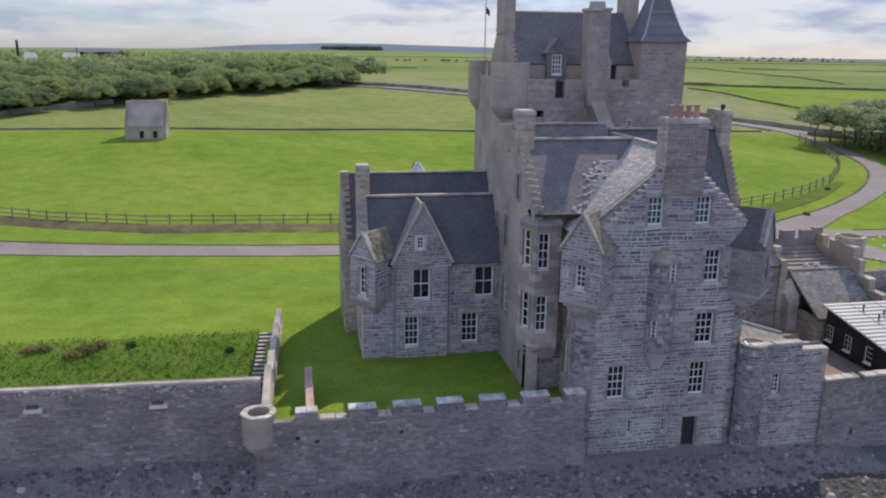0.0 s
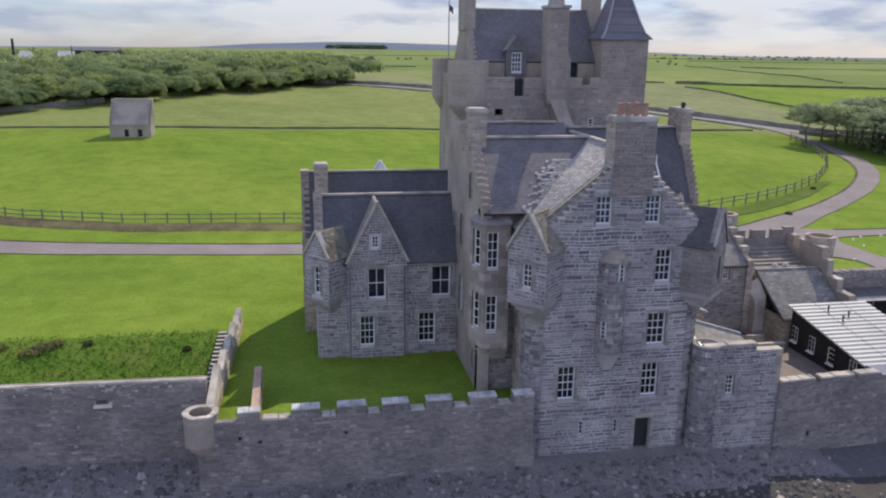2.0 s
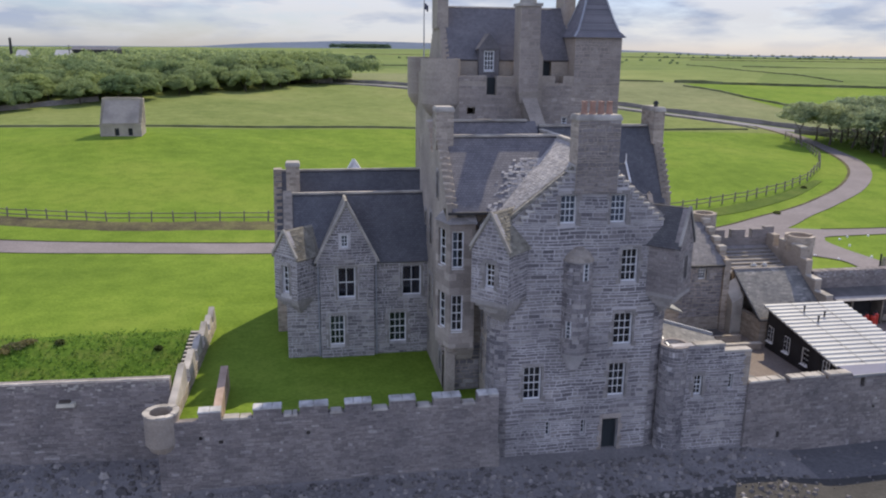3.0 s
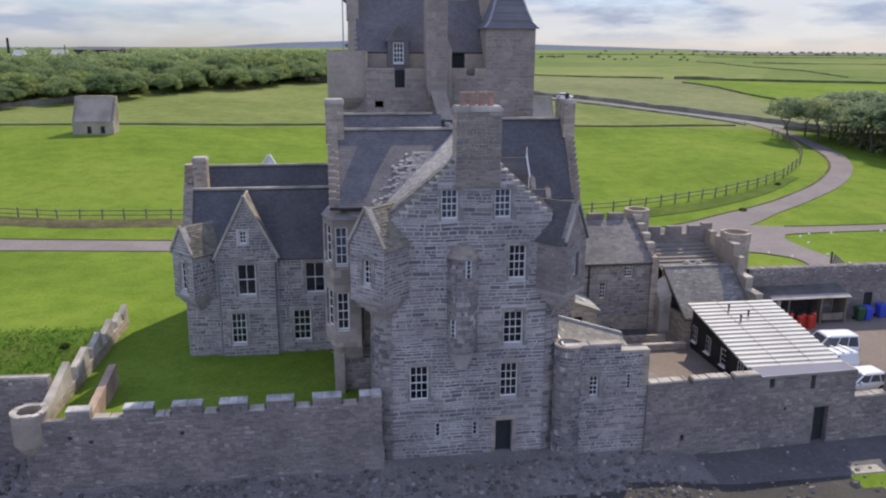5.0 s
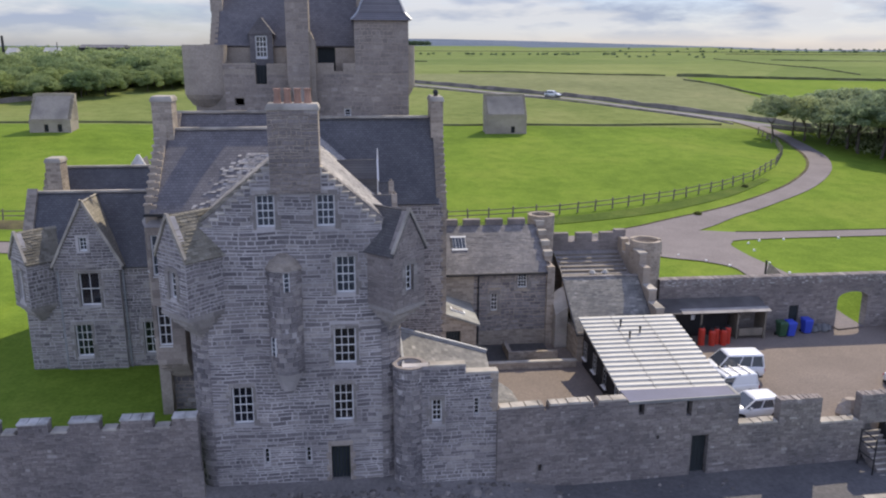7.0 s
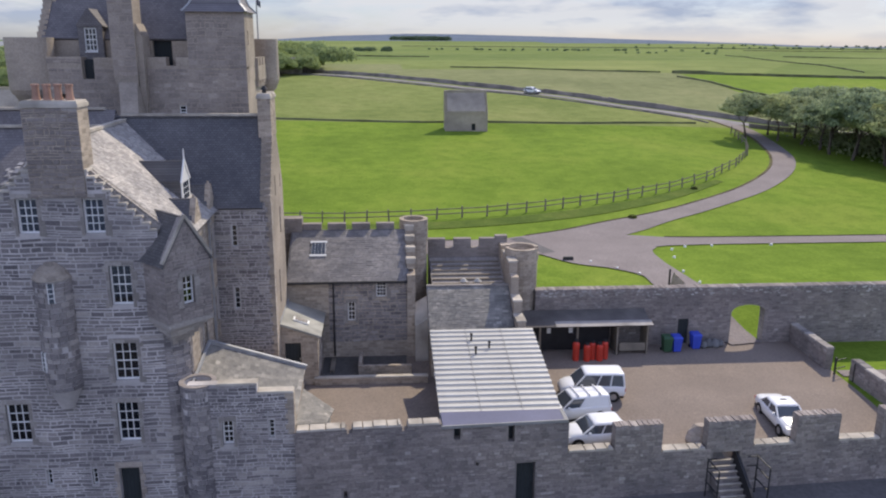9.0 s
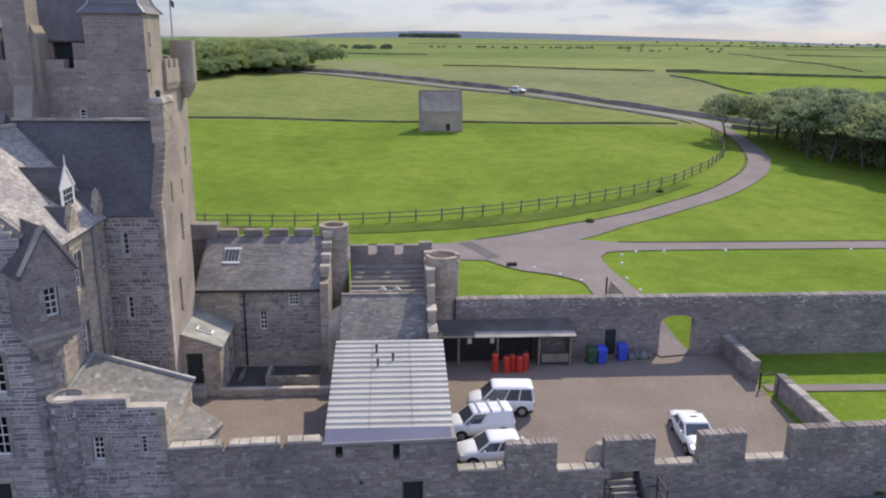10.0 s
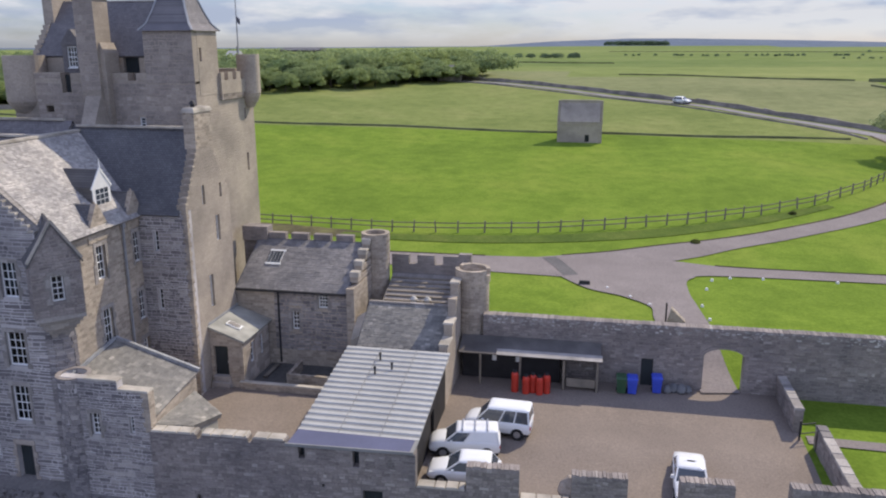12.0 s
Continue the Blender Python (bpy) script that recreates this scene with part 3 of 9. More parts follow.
def window_meshes(w, h, nx, ny):
    key = (round(w, 2), round(h, 2), nx, ny)
    if key not in WINDOW_MESH:
        fr = Geo()
        s, b = (0.075, 0.042) if w > 0.4 else (0.045, 0.03)
        fr.box(0, s, 0, 0.09, 0, h)
        fr.box(w - s, w, 0, 0.09, 0, h)
        fr.box(s, w - s, 0, 0.09, h - s, h)
        fr.box(s, w - s, -0.02, 0.09, 0, s * 1.2)
        pw, ph = (w - 2 * s) / nx, (h - 2 * s) / ny
        for k in range(1, nx):
            x = s + k * pw
            fr.box(x - b / 2, x + b / 2, 0.02, 0.065, s * 1.2, h - s)
        for k in range(1, ny):
            z = s + k * ph
            t = b * (1.5 if 2 * k == ny else 1.0)
            fr.box(s, w - s, 0.012, 0.07, z - t / 2, z + t / 2)
        pane = Geo()
        pane.box(0.0, pw, 0.0, 0.006, 0.0, ph)
        sill = Geo()
        sill.hull([(0.0, -0.16, -0.07), (w, -0.16, -0.07), (w, 0.0, -0.07), (0.0, 0.0, -0.07)],
                  [(0.0, -0.16, -0.03), (w, -0.16, -0.03), (w, 0.0, 0.0), (0.0, 0.0, 0.0)])
        rng = random.Random(int(w * 100 + h * 10))
        rects, z = [(-0.16, w + 0.16, h, h + 0.25)], -0.12
        while z < h:
            hh = min(rng.uniform(0.28, 0.42), h - z)
            for side in (0, 1):
                k = rng.choice((0.16, 0.3))
                rects.append((-k, 0.0, z, z + hh) if side == 0 else (w, w + k, z, z + hh))
            z += hh
        sur = wall_geo(-0.205, "x", 0.08, rects, [(0.0, w, 0.0, h)])
        fm = fr.mesh("sash_frame")
        fm.materials.append(M_WHITE)
        pm, sm, um = pane.mesh("pane"), sill.mesh("sill"), sur.mesh("surround")
        pm.materials.append(M_GLASS)
        sm.materials.append(M_WHITE)
        um.materials.append(M_SURROUND)
        WINDOW_MESH[key] = (fm, pm, sm, um, [(s + i * pw, 0.04, s + j * ph) for i in range(nx) for j in range(ny)])
    return WINDOW_MESH[key]


def window(parent, x, y, z, w, h, nx=3, ny=4, facing_deg=0.0, surround=True, curtain=False):
    """A white sash window; (x, y, z) is its lower corner at the viewer's left, on the wall's face; facing_deg 0 looks to -y, 90 to +x, -90 to -x."""
    fm, pm, sm, um, spots = window_meshes(w, h, nx, ny)
    m = pose(x, y, z, 0, 0, facing_deg) @ Matrix.Translation((0, 0.17, 0))
    win = part("window", fm, M_WHITE, parent, "white-painted sash window with small panes", m)
    for s in spots:
        p = part("pane", pm, M_GLASS, win, m=m @ Matrix.Translation(s))
        p.visible_shadow = False
    part("sill", sm, M_WHITE, win, m=m)
    if surround:
        part("surround", um, M_SURROUND, win, "dressed grey stone window surround", m)
    if curtain:
        c = Geo()
        for sgn in (0, 1):
            for k in range(7):
                t0, t1 = k / 7, (k + 1) / 7
                e0, e1 = 0.46 * (t0 ** 1.4) + 0.06, 0.46 * (t1 ** 1.4) + 0.06
                z0, z1 = h * (0.05 + 0.9 * t0), h * (0.05 + 0.9 * t1)
                xa = (0.05, w * e0, w * e1) if sgn == 0 else (w - 0.05, w - w * e0, w - w * e1)
                d = 0.14 + 0.02 * (k % 2)
                c.hull([(xa[0], d, z0), (xa[1], d, z0), (xa[1], d + 0.02, z0), (xa[0], d + 0.02, z0)],
                       [(xa[0], d, z1), (xa[2], d, z1), (xa[2], d + 0.02, z1), (xa[0], d + 0.02, z1)])
        part("curtain", c, M_CURTAIN, win, "pale drawn-back curtain", m)
    return (0, w, 0, h)


def hole_x(x, z, w, h):
    return (x, x + w, z, z + h)


def each(name, boxes, mat, parent, label=""):
    """One part for each box (x0, x1, y0, y1, z0, z1, inset)."""
    for b in boxes:
        g = Geo()
        g.box(*b)
        part(name, g, mat, parent, label)


def rough_top(parent, o, thick, u0, u1, z0, h, seed, mat=None):
    """A rough cope of upright stones along x on top of a wall."""
    rng = random.Random(seed)
    g, u = Geo(), u0
    while u < u1 - 0.04:
        e = min(u1, u + rng.uniform(0.09, 0.3))
        a, b = rng.uniform(0.01, 0.04), rng.uniform(0.01, 0.04)
        zt = z0 + h * rng.uniform(0.7, 1.1)
        g.hull([(u, o - a, z0 - h * 0.6), (e - 0.006, o - a, z0 - h * 0.6), (e - 0.006, o + thick + b, z0 - h * 0.6), (u, o + thick + b, z0 - h * 0.6)],
               [(u + 0.01, o - a + 0.03, zt), (e - 0.016, o - a + 0.03, zt - rng.uniform(0, 0.03)), (e - 0.016, o + thick + b - 0.03, zt), (u + 0.01, o + thick + b - 0.03, zt)])
        u = e
    part("rough_cope", g, mat or M_DARKSTONES, parent, "rough upright cope stones", kind="stuff")


def chimney(parent, x0, x1, y0, y1, z0, z1, pots=0, along="x", mat=None, seed=5):
    g = Geo()
    g.box(x0, x1, y0, y1, z0, z1 - 0.3)
    ch = part("chimney", g, mat or M_RUBBLE, parent)
    c = Geo()
    c.box(x0 - 0.06, x1 + 0.06, y0 - 0.06, y1 + 0.06, z1 - 0.3, z1 - 0.12, 0.015)
    c.box(x0 - 0.02, x1 + 0.02, y0 - 0.02, y1 + 0.02, z1 - 0.12, z1, 0.05)
    part("chimney_cap", c, M_COPE, ch, "weathered pale stone chimney cap")
    for k in range(pots):
        t = (k + 0.5) / pots
        px, py = (x0 + 0.25 + (x1 - x0 - 0.5) * t, (y0 + y1) / 2) if along == "x" else ((x0 + x1) / 2, y0 + 0.25 + (y1 - y0 - 0.5) * t)
        p = Geo()
        p.drum(px, py, z1 - 0.02, z1 + 0.12, 0.2, 0.19, 14)
        p.drum(px, py, z1 + 0.12, z1 + 0.62, 0.165, 0.15, 14)
        p.drum(px, py, z1 + 0.62, z1 + 0.72, 0.185, 0.185, 14)
        part("chimney_pot", p, M_POT, ch, "terracotta chimney pot")
    return ch


def roof_slates(parent, a, b, c, d, exposure, width, mat, seed, singles=0, ragged=False, lift=(0.025, 0.06)):
    """Stone slates in courses on a slope: a to b along the eaves, d to c along the ridge."""
    rng = random.Random(seed)
    a, b, c, d = (Vector(p) for p in (a, b, c, d))
    n = (b - a).cross(d - a).normalized()
    rows = int((d - a).length / exposure)
    g = Geo()
    for r in range(rows):
        t0, t1 = r / rows, min(1.0, (r + 1.25) / rows)
        l0, r0, l1, r1 = a.lerp(d, t0), b.lerp(c, t0), a.lerp(d, t1), b.lerp(c, t1)
        length = (r0 - l0).length
        u = -rng.uniform(0, width)
        while u < length:
            w = width * rng.uniform(0.7, 1.4)
            s0, s1 = max(0, u) / length, min(length, u + w) / length
            if s1 - s0 > 0.06 / length and not (ragged and rng.random() > min(0.93, 2.6 * s0 + 0.45 * noise.noise((s0 * 4, r * 0.35, seed)))):
                k = rng.uniform(*lift)
                e = 0.008 / length
                p = [l0.lerp(r0, s0 + e) + n * k, l0.lerp(r0, s1 - e) + n * (k + rng.uniform(-0.01, 0.01)), l1.lerp(r1, s1 - e) + n * 0.008, l1.lerp(r1, s0 + e) + n * 0.008]
                one = Geo() if singles > 0 and rows * 0.1 < r < rows * 0.75 else g
                i = len(one.v)
                one.v.extend([tuple(q) for q in p] + [tuple(q - n * k) for q in p[:2]])
                one.f += [(i, i + 1, i + 2, i + 3), (i + 4, i + 5, i + 1, i)]
                if one is not g:
                    singles -= 1
                    part("slate", one, M_SLATE_PIECE, parent)
            u += w
    part("slating", g, mat, parent, kind="stuff")


def gable_bartizan(parent, m, w, depth, z0, z1, z_apex, z_corbel, win, seed, shade_dark=False):
    """A square corner turret set diagonally: local -y looks outwards; corbelled below, saddle-roofed above, one window."""
    # One turret gets darker stone and slate, with its shade in the colours.
    h, mat = w / 2, M_DARKSTONES if shade_dark else M_STONES
    ww, wh, wz = win
    g = wall_geo(-depth, "x", 0.3, [(-h, h, z0, z1)], [(-ww / 2, ww / 2, wz, wz + wh)])
    for x0, x1 in ((-h, -h + 0.3), (h - 0.3, h)):
        g.box(x0, x1, -depth + 0.3, 1.6, z0, z1)
    g.box(-h + 0.3, h - 0.3, -depth + 0.3, 1.6, z0, z0 + 0.2)
    g.hull([(-h, -depth, z1), (h, -depth, z1), (h, -depth + 0.35, z1), (-h, -depth + 0.35, z1)],
           [(-0.14, -depth, z_apex), (0.14, -depth, z_apex), (0.14, -depth + 0.35, z_apex), (-0.14, -depth + 0.35, z_apex)])
    # Added plate behind the window opening, so it reads dark.
    g.box(-h + 0.3, h - 0.3, -depth + 0.8, -depth + 0.9, z0 + 0.2, z1)
    part("corner_turret", g, M_SEAWALL if shade_dark else M_MORTAR, parent, "square corner turret corbelled out of the wall", m)
    facing(parent, seed, -depth, "x", -1, [(-h, h, z0, z1)], [(-ww / 2 - 0.16, ww / 2 + 0.16, wz - 0.15, wz + wh + 0.2)], z0, z1, mat, 0.18, (0.2, 0.6), m=m, joint=0.045)
    peak, rng, rise = Geo(), random.Random(seed), (z_apex - z1) / 9
    for q in range(8):
        u, end = -h + h * (q + 0.8) / 9, h - h * (q + 0.8) / 9
        while u < end - 0.05:
            e = end if end - u < 0.5 else u + rng.uniform(0.22, 0.45)
            stone_box(peak, rng, -depth, "x", -1, (u, e, z1 + rise * q, z1 + rise * (q + 1)), 0.045, (0.008, 0.03))
            u = e
    part("stone_facing", peak, mat, parent, m=m, kind="stuff")
    for sg in (-1, 1):
        facing(parent, seed + 1 + sg, sg * h, "y", sg, [(-depth, 1.4, z0, z1)], [], z0, z1, mat, 0.18, (0.2, 0.6), m=m, joint=0.045)
    p = m @ Vector((-ww / 2, -depth, wz))
    window(parent, *p, ww, wh, 2, 4, math.degrees(m.to_euler().z))
    k = Geo()
    n = 6
    for i in range(n):
        t0, t1 = i / n, (i + 1) / n
        s = 0.25 + 0.75 * t1
        zz0, zz1 = z_corbel + (z0 - z_corbel) * t0, z_corbel + (z0 - z_corbel) * t1
        k = Geo()
        k.box(-h * s, h * s, -depth * s - 0.03 * (i % 2), 1.2, zz0, zz1 - 0.001)
        part("corbel_course", k, M_SURROUND, parent, m=m)
    r = Geo()
    o = 0.16
    slope = (z_apex - z1) / h
    r.slab((-h - o, -depth - 0.08, z1 - o * slope), (0, -depth - 0.08, z_apex + 0.08), (0, 4.2, z_apex + 0.08), (-h - o, 4.2, z1 - o * slope), 0.09)
    r.slab((0, -depth - 0.08, z_apex + 0.08), (h + o, -depth - 0.08, z1 - o * slope), (h + o, 4.2, z1 - o * slope), (0, 4.2, z_apex + 0.08), 0.09)
    if shade_dark:
        part("turret_roof", r, M_SLATE_Y, parent, "small saddle roof of smooth dark slate, darker still for its shade", m)
    else:
        part("turret_roof", r, M_SLATE_MOSS, parent, "small saddle roof of mossy stone slates", m)
        for sg in (-1, 1):
            ends = [m @ Vector(q) for q in ((sg * (h + o), -depth - 0.06, z1 - o * slope + 0.01), (sg * (h + o), 1.9, z1 - o * slope + 0.01), (0, 3.4, z_apex + 0.09), (0, -depth - 0.06, z_apex + 0.09))]
            roof_slates(parent, *(ends if sg > 0 else (ends[1], ends[0], ends[3], ends[2])), 0.17, 0.3, M_MOSSLATES, seed + 5 + sg)
    c = Geo()
    for sg in (-1, 1):
        c = Geo()
        c.bar((sg * (h + 0.1), -depth - 0.02, z1 - 0.05), (0, -depth - 0.02, z_apex + 0.13), 0.16, 0.13)
        part("skew_coping", c, M_COPE, parent, m=m)


# ---- ground ----
FIELD_Y = (0, 41, 80, 86, 92, 103, 120, 140, 150, 190, 230, 300, 600, 1200, 2500, 4700)
FIELD_Z = (3.8, 4.1, 4.4, 4.55, 5.0, 6.0, 8.0, 10.0, 10.9, 13.3, 15.0, 16.5, 18.0, 19.0, 20.0, 20.0)


def smooth(t):
    t = min(1.0, max(0.0, t))
    return t * t * (3 - 2 * t)


HILL_AZ = (-30, -20, -8, -3, 2, 6, 12, 20, 25, 28, 32, 45)
HILL_UP = (-0.2, -0.15, -0.05, 0.25, 0.45, 0.42, 0.32, 0.1, -0.05, -0.22, -0.34, -0.3)


def field(x, y):
    z = float(np.interp(y, FIELD_Y, FIELD_Z))
    z -= float(np.interp(x, (-20, 10, 50, 80, 100, 120), (0, 0.5, 0.8, 1.15, 1.76, 2.64))) * smooth((y - 90) / 50) * (1 - smooth((y - 170) / 120))
    if 60 < y < 600:
        z += 0.35 * noise.noise((x / 30, y / 30, 0)) * smooth((y - 88) / 40)
    r = math.hypot(x - 25, y)
    if r > 900 and y > 0:
        up = float(np.interp(math.degrees(math.atan2(x - 25, y)), HILL_AZ, HILL_UP)) + 0.06 * noise.noise((x / 420, y / 420, 0.3))
        start = 900 + 1400 * smooth((up + 0.2) / 0.3)
        z += (25 + 3300 * math.tan(radians(up)) - z) * smooth((r - start) / (3300 - start))
    # rise added to meet the left dovecote, which is placed to fit the camera's view
    dovecote_rise = 1.15 * math.exp(-((x + 24) / 18) ** 2 - ((y - 137) / 8) ** 2)
    return z + dovecote_rise


def left_wall_y(x):
    return 44.5 + (-3.4 - x) * 0.06


def beach(x, y):
    z = 0.85 - 0.05 * (41 - y) + 0.10 * noise.noise((x / 2.2, y / 2.2, 0))
    z -= (0.1 + 1.3 * smooth((43.8 - y) / 5.5)) * smooth((-1.5 - x) / 3.0)
    if x > 31:
        z = z * (1 - smooth((x - 31) / 6)) + (0.1 - 0.02 * (41 - y)) * smooth((x - 31) / 6)
    return max(z, -3.0)


def shore_y(x):
    """The line of the sea walls: straight along the castle, slanting inland past it."""
    if 15.9 < x < 27.2:
        return 42.5
    return 41.1 + max(0.0, x - 32.2) * 0.055 + 0.3 * smooth((x - 34) / 6)


def yard_z(x, y):
    """The parking yard falls a little towards the sea; the inner court is level."""
    return 2.95 + (float(np.interp(y, (42.5, 45.5, 49, 56), (2.15, 2.35, 2.6, 2.75))) - 2.95) * smooth((x - 41) / 5)


def ground(x, y):
    if x < -3.0:
        yl = left_wall_y(x)
        if y < yl + 0.4:
            return beach(x, y)
        if y < 59.5:
            return 2.3 + 1.95 * smooth((y - 51.5) / 7.0) + (0.12 * noise.noise((x / 1.5, y / 1.5, 0)) if y < 58 else 0.0)
        return field(x, y)
    if y < shore_y(x):
        return beach(x, y)
    if x < 27.2:
        return 4.1 if y < 66 else max(4.1, field(x, y))
    if y < 57.95:
        return yard_z(x, y) if x < 67.6 else 2.6
    z = field(x, y)
    if y < 68 and 58 < x < 70:
        low = 2.8 + 1.6 * smooth((y - 57.95) / 9)
        z = z + (min(z, low) - z) * smooth((6.0 - abs(x - 63.4)) / 2.5)
    return z


def grid_lines(*spans):
    out = []
    for a, b, step in spans:
        n = max(1, round((b - a) / step))
        out += [a + (b - a) * k / n for k in range(n)]
    return out + [spans[-1][1]]


gx = grid_lines((-4600, -1500, 500), (-1500, -400, 100), (-400, -120, 28), (-120, -40, 5), (-40, -3.1, 0.9), (-3.1, -2.9, 0.2), (-2.9, 15.8, 1.45), (15.8, 16.0, 0.2), (16.0, 27.1, 1.45), (27.1, 27.3, 0.2),
                (27.3, 67.5, 1.2), (67.5, 67.7, 0.2), (67.7, 130, 3.0), (130, 240, 9), (240, 600, 40), (600, 2400, 120), (2400, 4600, 400))
gy = grid_lines((-300, 0, 60), (0, 18, 3), (18, 30, 1.2), (30, 41.0, 0.7), (41.0, 41.2, 0.2), (41.2, 45, 0.38), (45, 52, 0.55), (52, 57.85, 0.65), (57.85, 58.05, 0.2), (58.05, 68, 0.9), (68, 80, 2), (80, 110, 1.5), (110, 160, 3),
                (160, 260, 6), (260, 600, 30), (600, 1500, 120), (1500, 4700, 200))


def zone(x, y):
    if x < -3.0 and y < left_wall_y(x) + 0.4 or x >= -3.0 and y < shore_y(x):
        if y < 37.3 - 0.12 * max(0, 30 - x) - 1.3 * max(0, 22 - x, x - 43.5) ** 0.75 + 1.2 * noise.noise((x / 6, y / 6, 3)) * (y < 33):
            return 10
        return 1 if x < 36 or y < 31 else (2 if y > 37.4 or x < 42.5 else 3)
    if x < -3.0 and y < 58.2:
        return 4
    if 27.2 < x < 67.6 and y < 57.95:
        return 5
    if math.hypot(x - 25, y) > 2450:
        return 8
    if -14 < x < 131 and y > float(np.interp(x, (-14, 22, 45, 59, 75, 84, 94, 102, 131), (264, 235, 217, 204, 191, 181, 171, 161.5, 149))) and y < 286 - 0.24 * x:
        return 9
    if 131 < x < 300 and 178 < y < 286 - 0.26 * x:
        return 0
    if y > 230 or x > 130 or y > 148 and x > 104:
        return 7
    return 6 if y > 147 else 0


gv = [(x, y, ground(x, y)) for y in gy for x in gx]
nx = len(gx)
gf, gm = [], []
for j in range(len(gy) - 1):
    for i in range(nx - 1):
        gf.append((j * nx + i, j * nx + i + 1, (j + 1) * nx + i + 1, (j + 1) * nx + i))
        gm.append(zone((gx[i] + gx[i + 1]) / 2, (gy[j] + gy[j + 1]) / 2))
ground_mesh = bpy.data.meshes.new("ground")
ground_mesh.from_pydata(gv, [], gf)
for m_ in (M_LAWN, M_BEACH, M_TRACK, M_LAWN, M_ROUGH, M_YARD, M_PASTURE, M_FIELDS, M_MOOR, M_HAY, M_DARKSHINGLE):
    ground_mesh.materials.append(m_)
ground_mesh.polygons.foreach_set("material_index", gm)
ground_mesh.shade_smooth()
tagged(new("ground", ground_mesh), "green lawns, fields, gravel yard and dark shingle beach", "ground", kind="structure")

sea = Geo()
sea.face((-4600, -4600, -1.2), (4600, -4600, -1.2), (4600, 5, -1.2), (-4600, 5, -1.2))
setting("water", sea, plain("sea_water", (0.05, 0.08, 0.10), 0.12, 0, 0.5, 0.2, 0.05), "grey-blue sea below the shingle beach", "water")


def ribbon(name, rows, mat, label, lift, sub=6, across=4, category="road", lips=()):
    """A way over the ground along rows of (x, y, width)."""
    pts = []
    for k in range(len(rows) - 1):
        p0, p1, p2, p3 = rows[max(0, k - 1)], rows[k], rows[k + 1], rows[min(len(rows) - 1, k + 2)]
        for s in range(sub):
            t = s / sub
            pts.append([0.5 * (2 * b + (c - a) * t + (2 * a - 5 * b + 4 * c - d) * t * t + (3 * b - a - 3 * c + d) * t ** 3) for a, b, c, d in zip(p0, p1, p2, p3)])
    pts.append(list(rows[-1]))
    g = Geo()
    for k, (x, y, w) in enumerate(pts):
        a, b = pts[max(0, k - 1)], pts[min(len(pts) - 1, k + 1)]
        d = Vector((b[0] - a[0], b[1] - a[1], 0)).normalized()
        nrm = Vector((-d.y, d.x, 0))
        for q in range(across + 1):
            p = Vector((x, y, 0)) + nrm * w * (0.5 - q / across)
            g.v.append((p.x, p.y, ground(p.x, p.y) + lift + 0.05))
    for k in range(len(pts) - 1):
        for q in range(across):
            i = k * (across + 1) + q
            g.f.append((i, i + across + 1, i + across + 2, i + 1))
    road = setting(name, g, mat, label, category, True)
    for side in lips:
        lip = Geo()
        prev = None
        for k, (x, y, w) in enumerate(pts):
            a, b = pts[max(0, k - 1)], pts[min(len(pts) - 1, k + 1)]
            d = Vector((b[0] - a[0], b[1] - a[1], 0)).normalized()
            nrm = Vector((-d.y, d.x, 0)) * side
            q = [Vector((x, y, 0)) + nrm * (w / 2 + e) for e in (-0.05, 0.02, 0.4)]
            for p, up in zip(q, (0.0, 0.14, 0.02)):
                p.z = ground(p.x, p.y) + lift + up
            if prev and not (side < 0 and 46 < x < 69) and not (side > 0 and 46 < x < 54) and not (name == "road_3" and x < 66.5):
                for m_ in range(2):
                    lip.face(*([prev[m_], q[m_], q[m_ + 1], prev[m_ + 1]] if side > 0 else [prev[m_], prev[m_ + 1], q[m_ + 1], q[m_]]))
            prev = q
        # The shadow line along the cut turf is coloured in with dark soil.
        part("turf_edge", lip, M_BANK, road, "cut turf edge, its shadow line in dark soil colour")
    return road, pts


ribbon("road_1", ((-120, 102, 4.2), (-60, 93.4, 4.2), (-28, 86.0, 4.2), (-13, 83.6, 4.0), (1.6, 81.8, 4.0), (24, 80.4, 3.9), (42, 79.8, 5.0), (52, 79.9, 6.4)), M_DRIVE, "pinkish gravel drive edged by mown grass", 0.02, lips=(1,))
ribbon("road_2", ((50, 79.8, 6.0), (57, 83.2, 5.4), (63.3, 87.0, 4.6), (68.7, 90.4, 3.3), (75.2, 94.6, 3.0), (85.4, 102.6, 3.1), (94.0, 112.2, 3.2), (99.7, 122.6, 3.3), (102.8, 132.5, 3.1), (104.2, 140, 2.8), (104.6, 147, 3.4), (103.5, 157, 3.6)),
       M_DRIVE, "pinkish gravel drive curving up to the road", 0.028, lips=(1,))
ribbon("road_3", ((53, 79.8, 6.0), (59, 80.4, 7.0), (62.6, 81.0, 5.4), (65, 81.1, 3.8), (67.5, 81.0, 3.0), (74, 81.0, 2.6), (95, 81.0, 2.6), (130, 80.8, 2.6), (220, 79.5, 2.6)), M_DRIVE, "narrow gravel path across the lawn", 0.036, lips=(1,))
ribbon("road_4", ((58.0, 79.5, 14.0), (58.8, 76.3, 10.8), (60.3, 73.3, 6.4), (61.6, 70, 3.9), (61.9, 66.4, 4.0), (62.8, 61.5, 3.2), (63.65, 56.9, 2.5)), M_DRIVE, "gravel path down to the yard arch", 0.044)
ribbon("road_patch", ((50.6, 82.9, 1.5), (51.9, 80.2, 1.4), (53.0, 77.2, 1.5)), M_TRACK, "darker strip of patched gravel across the drive", 0.052)
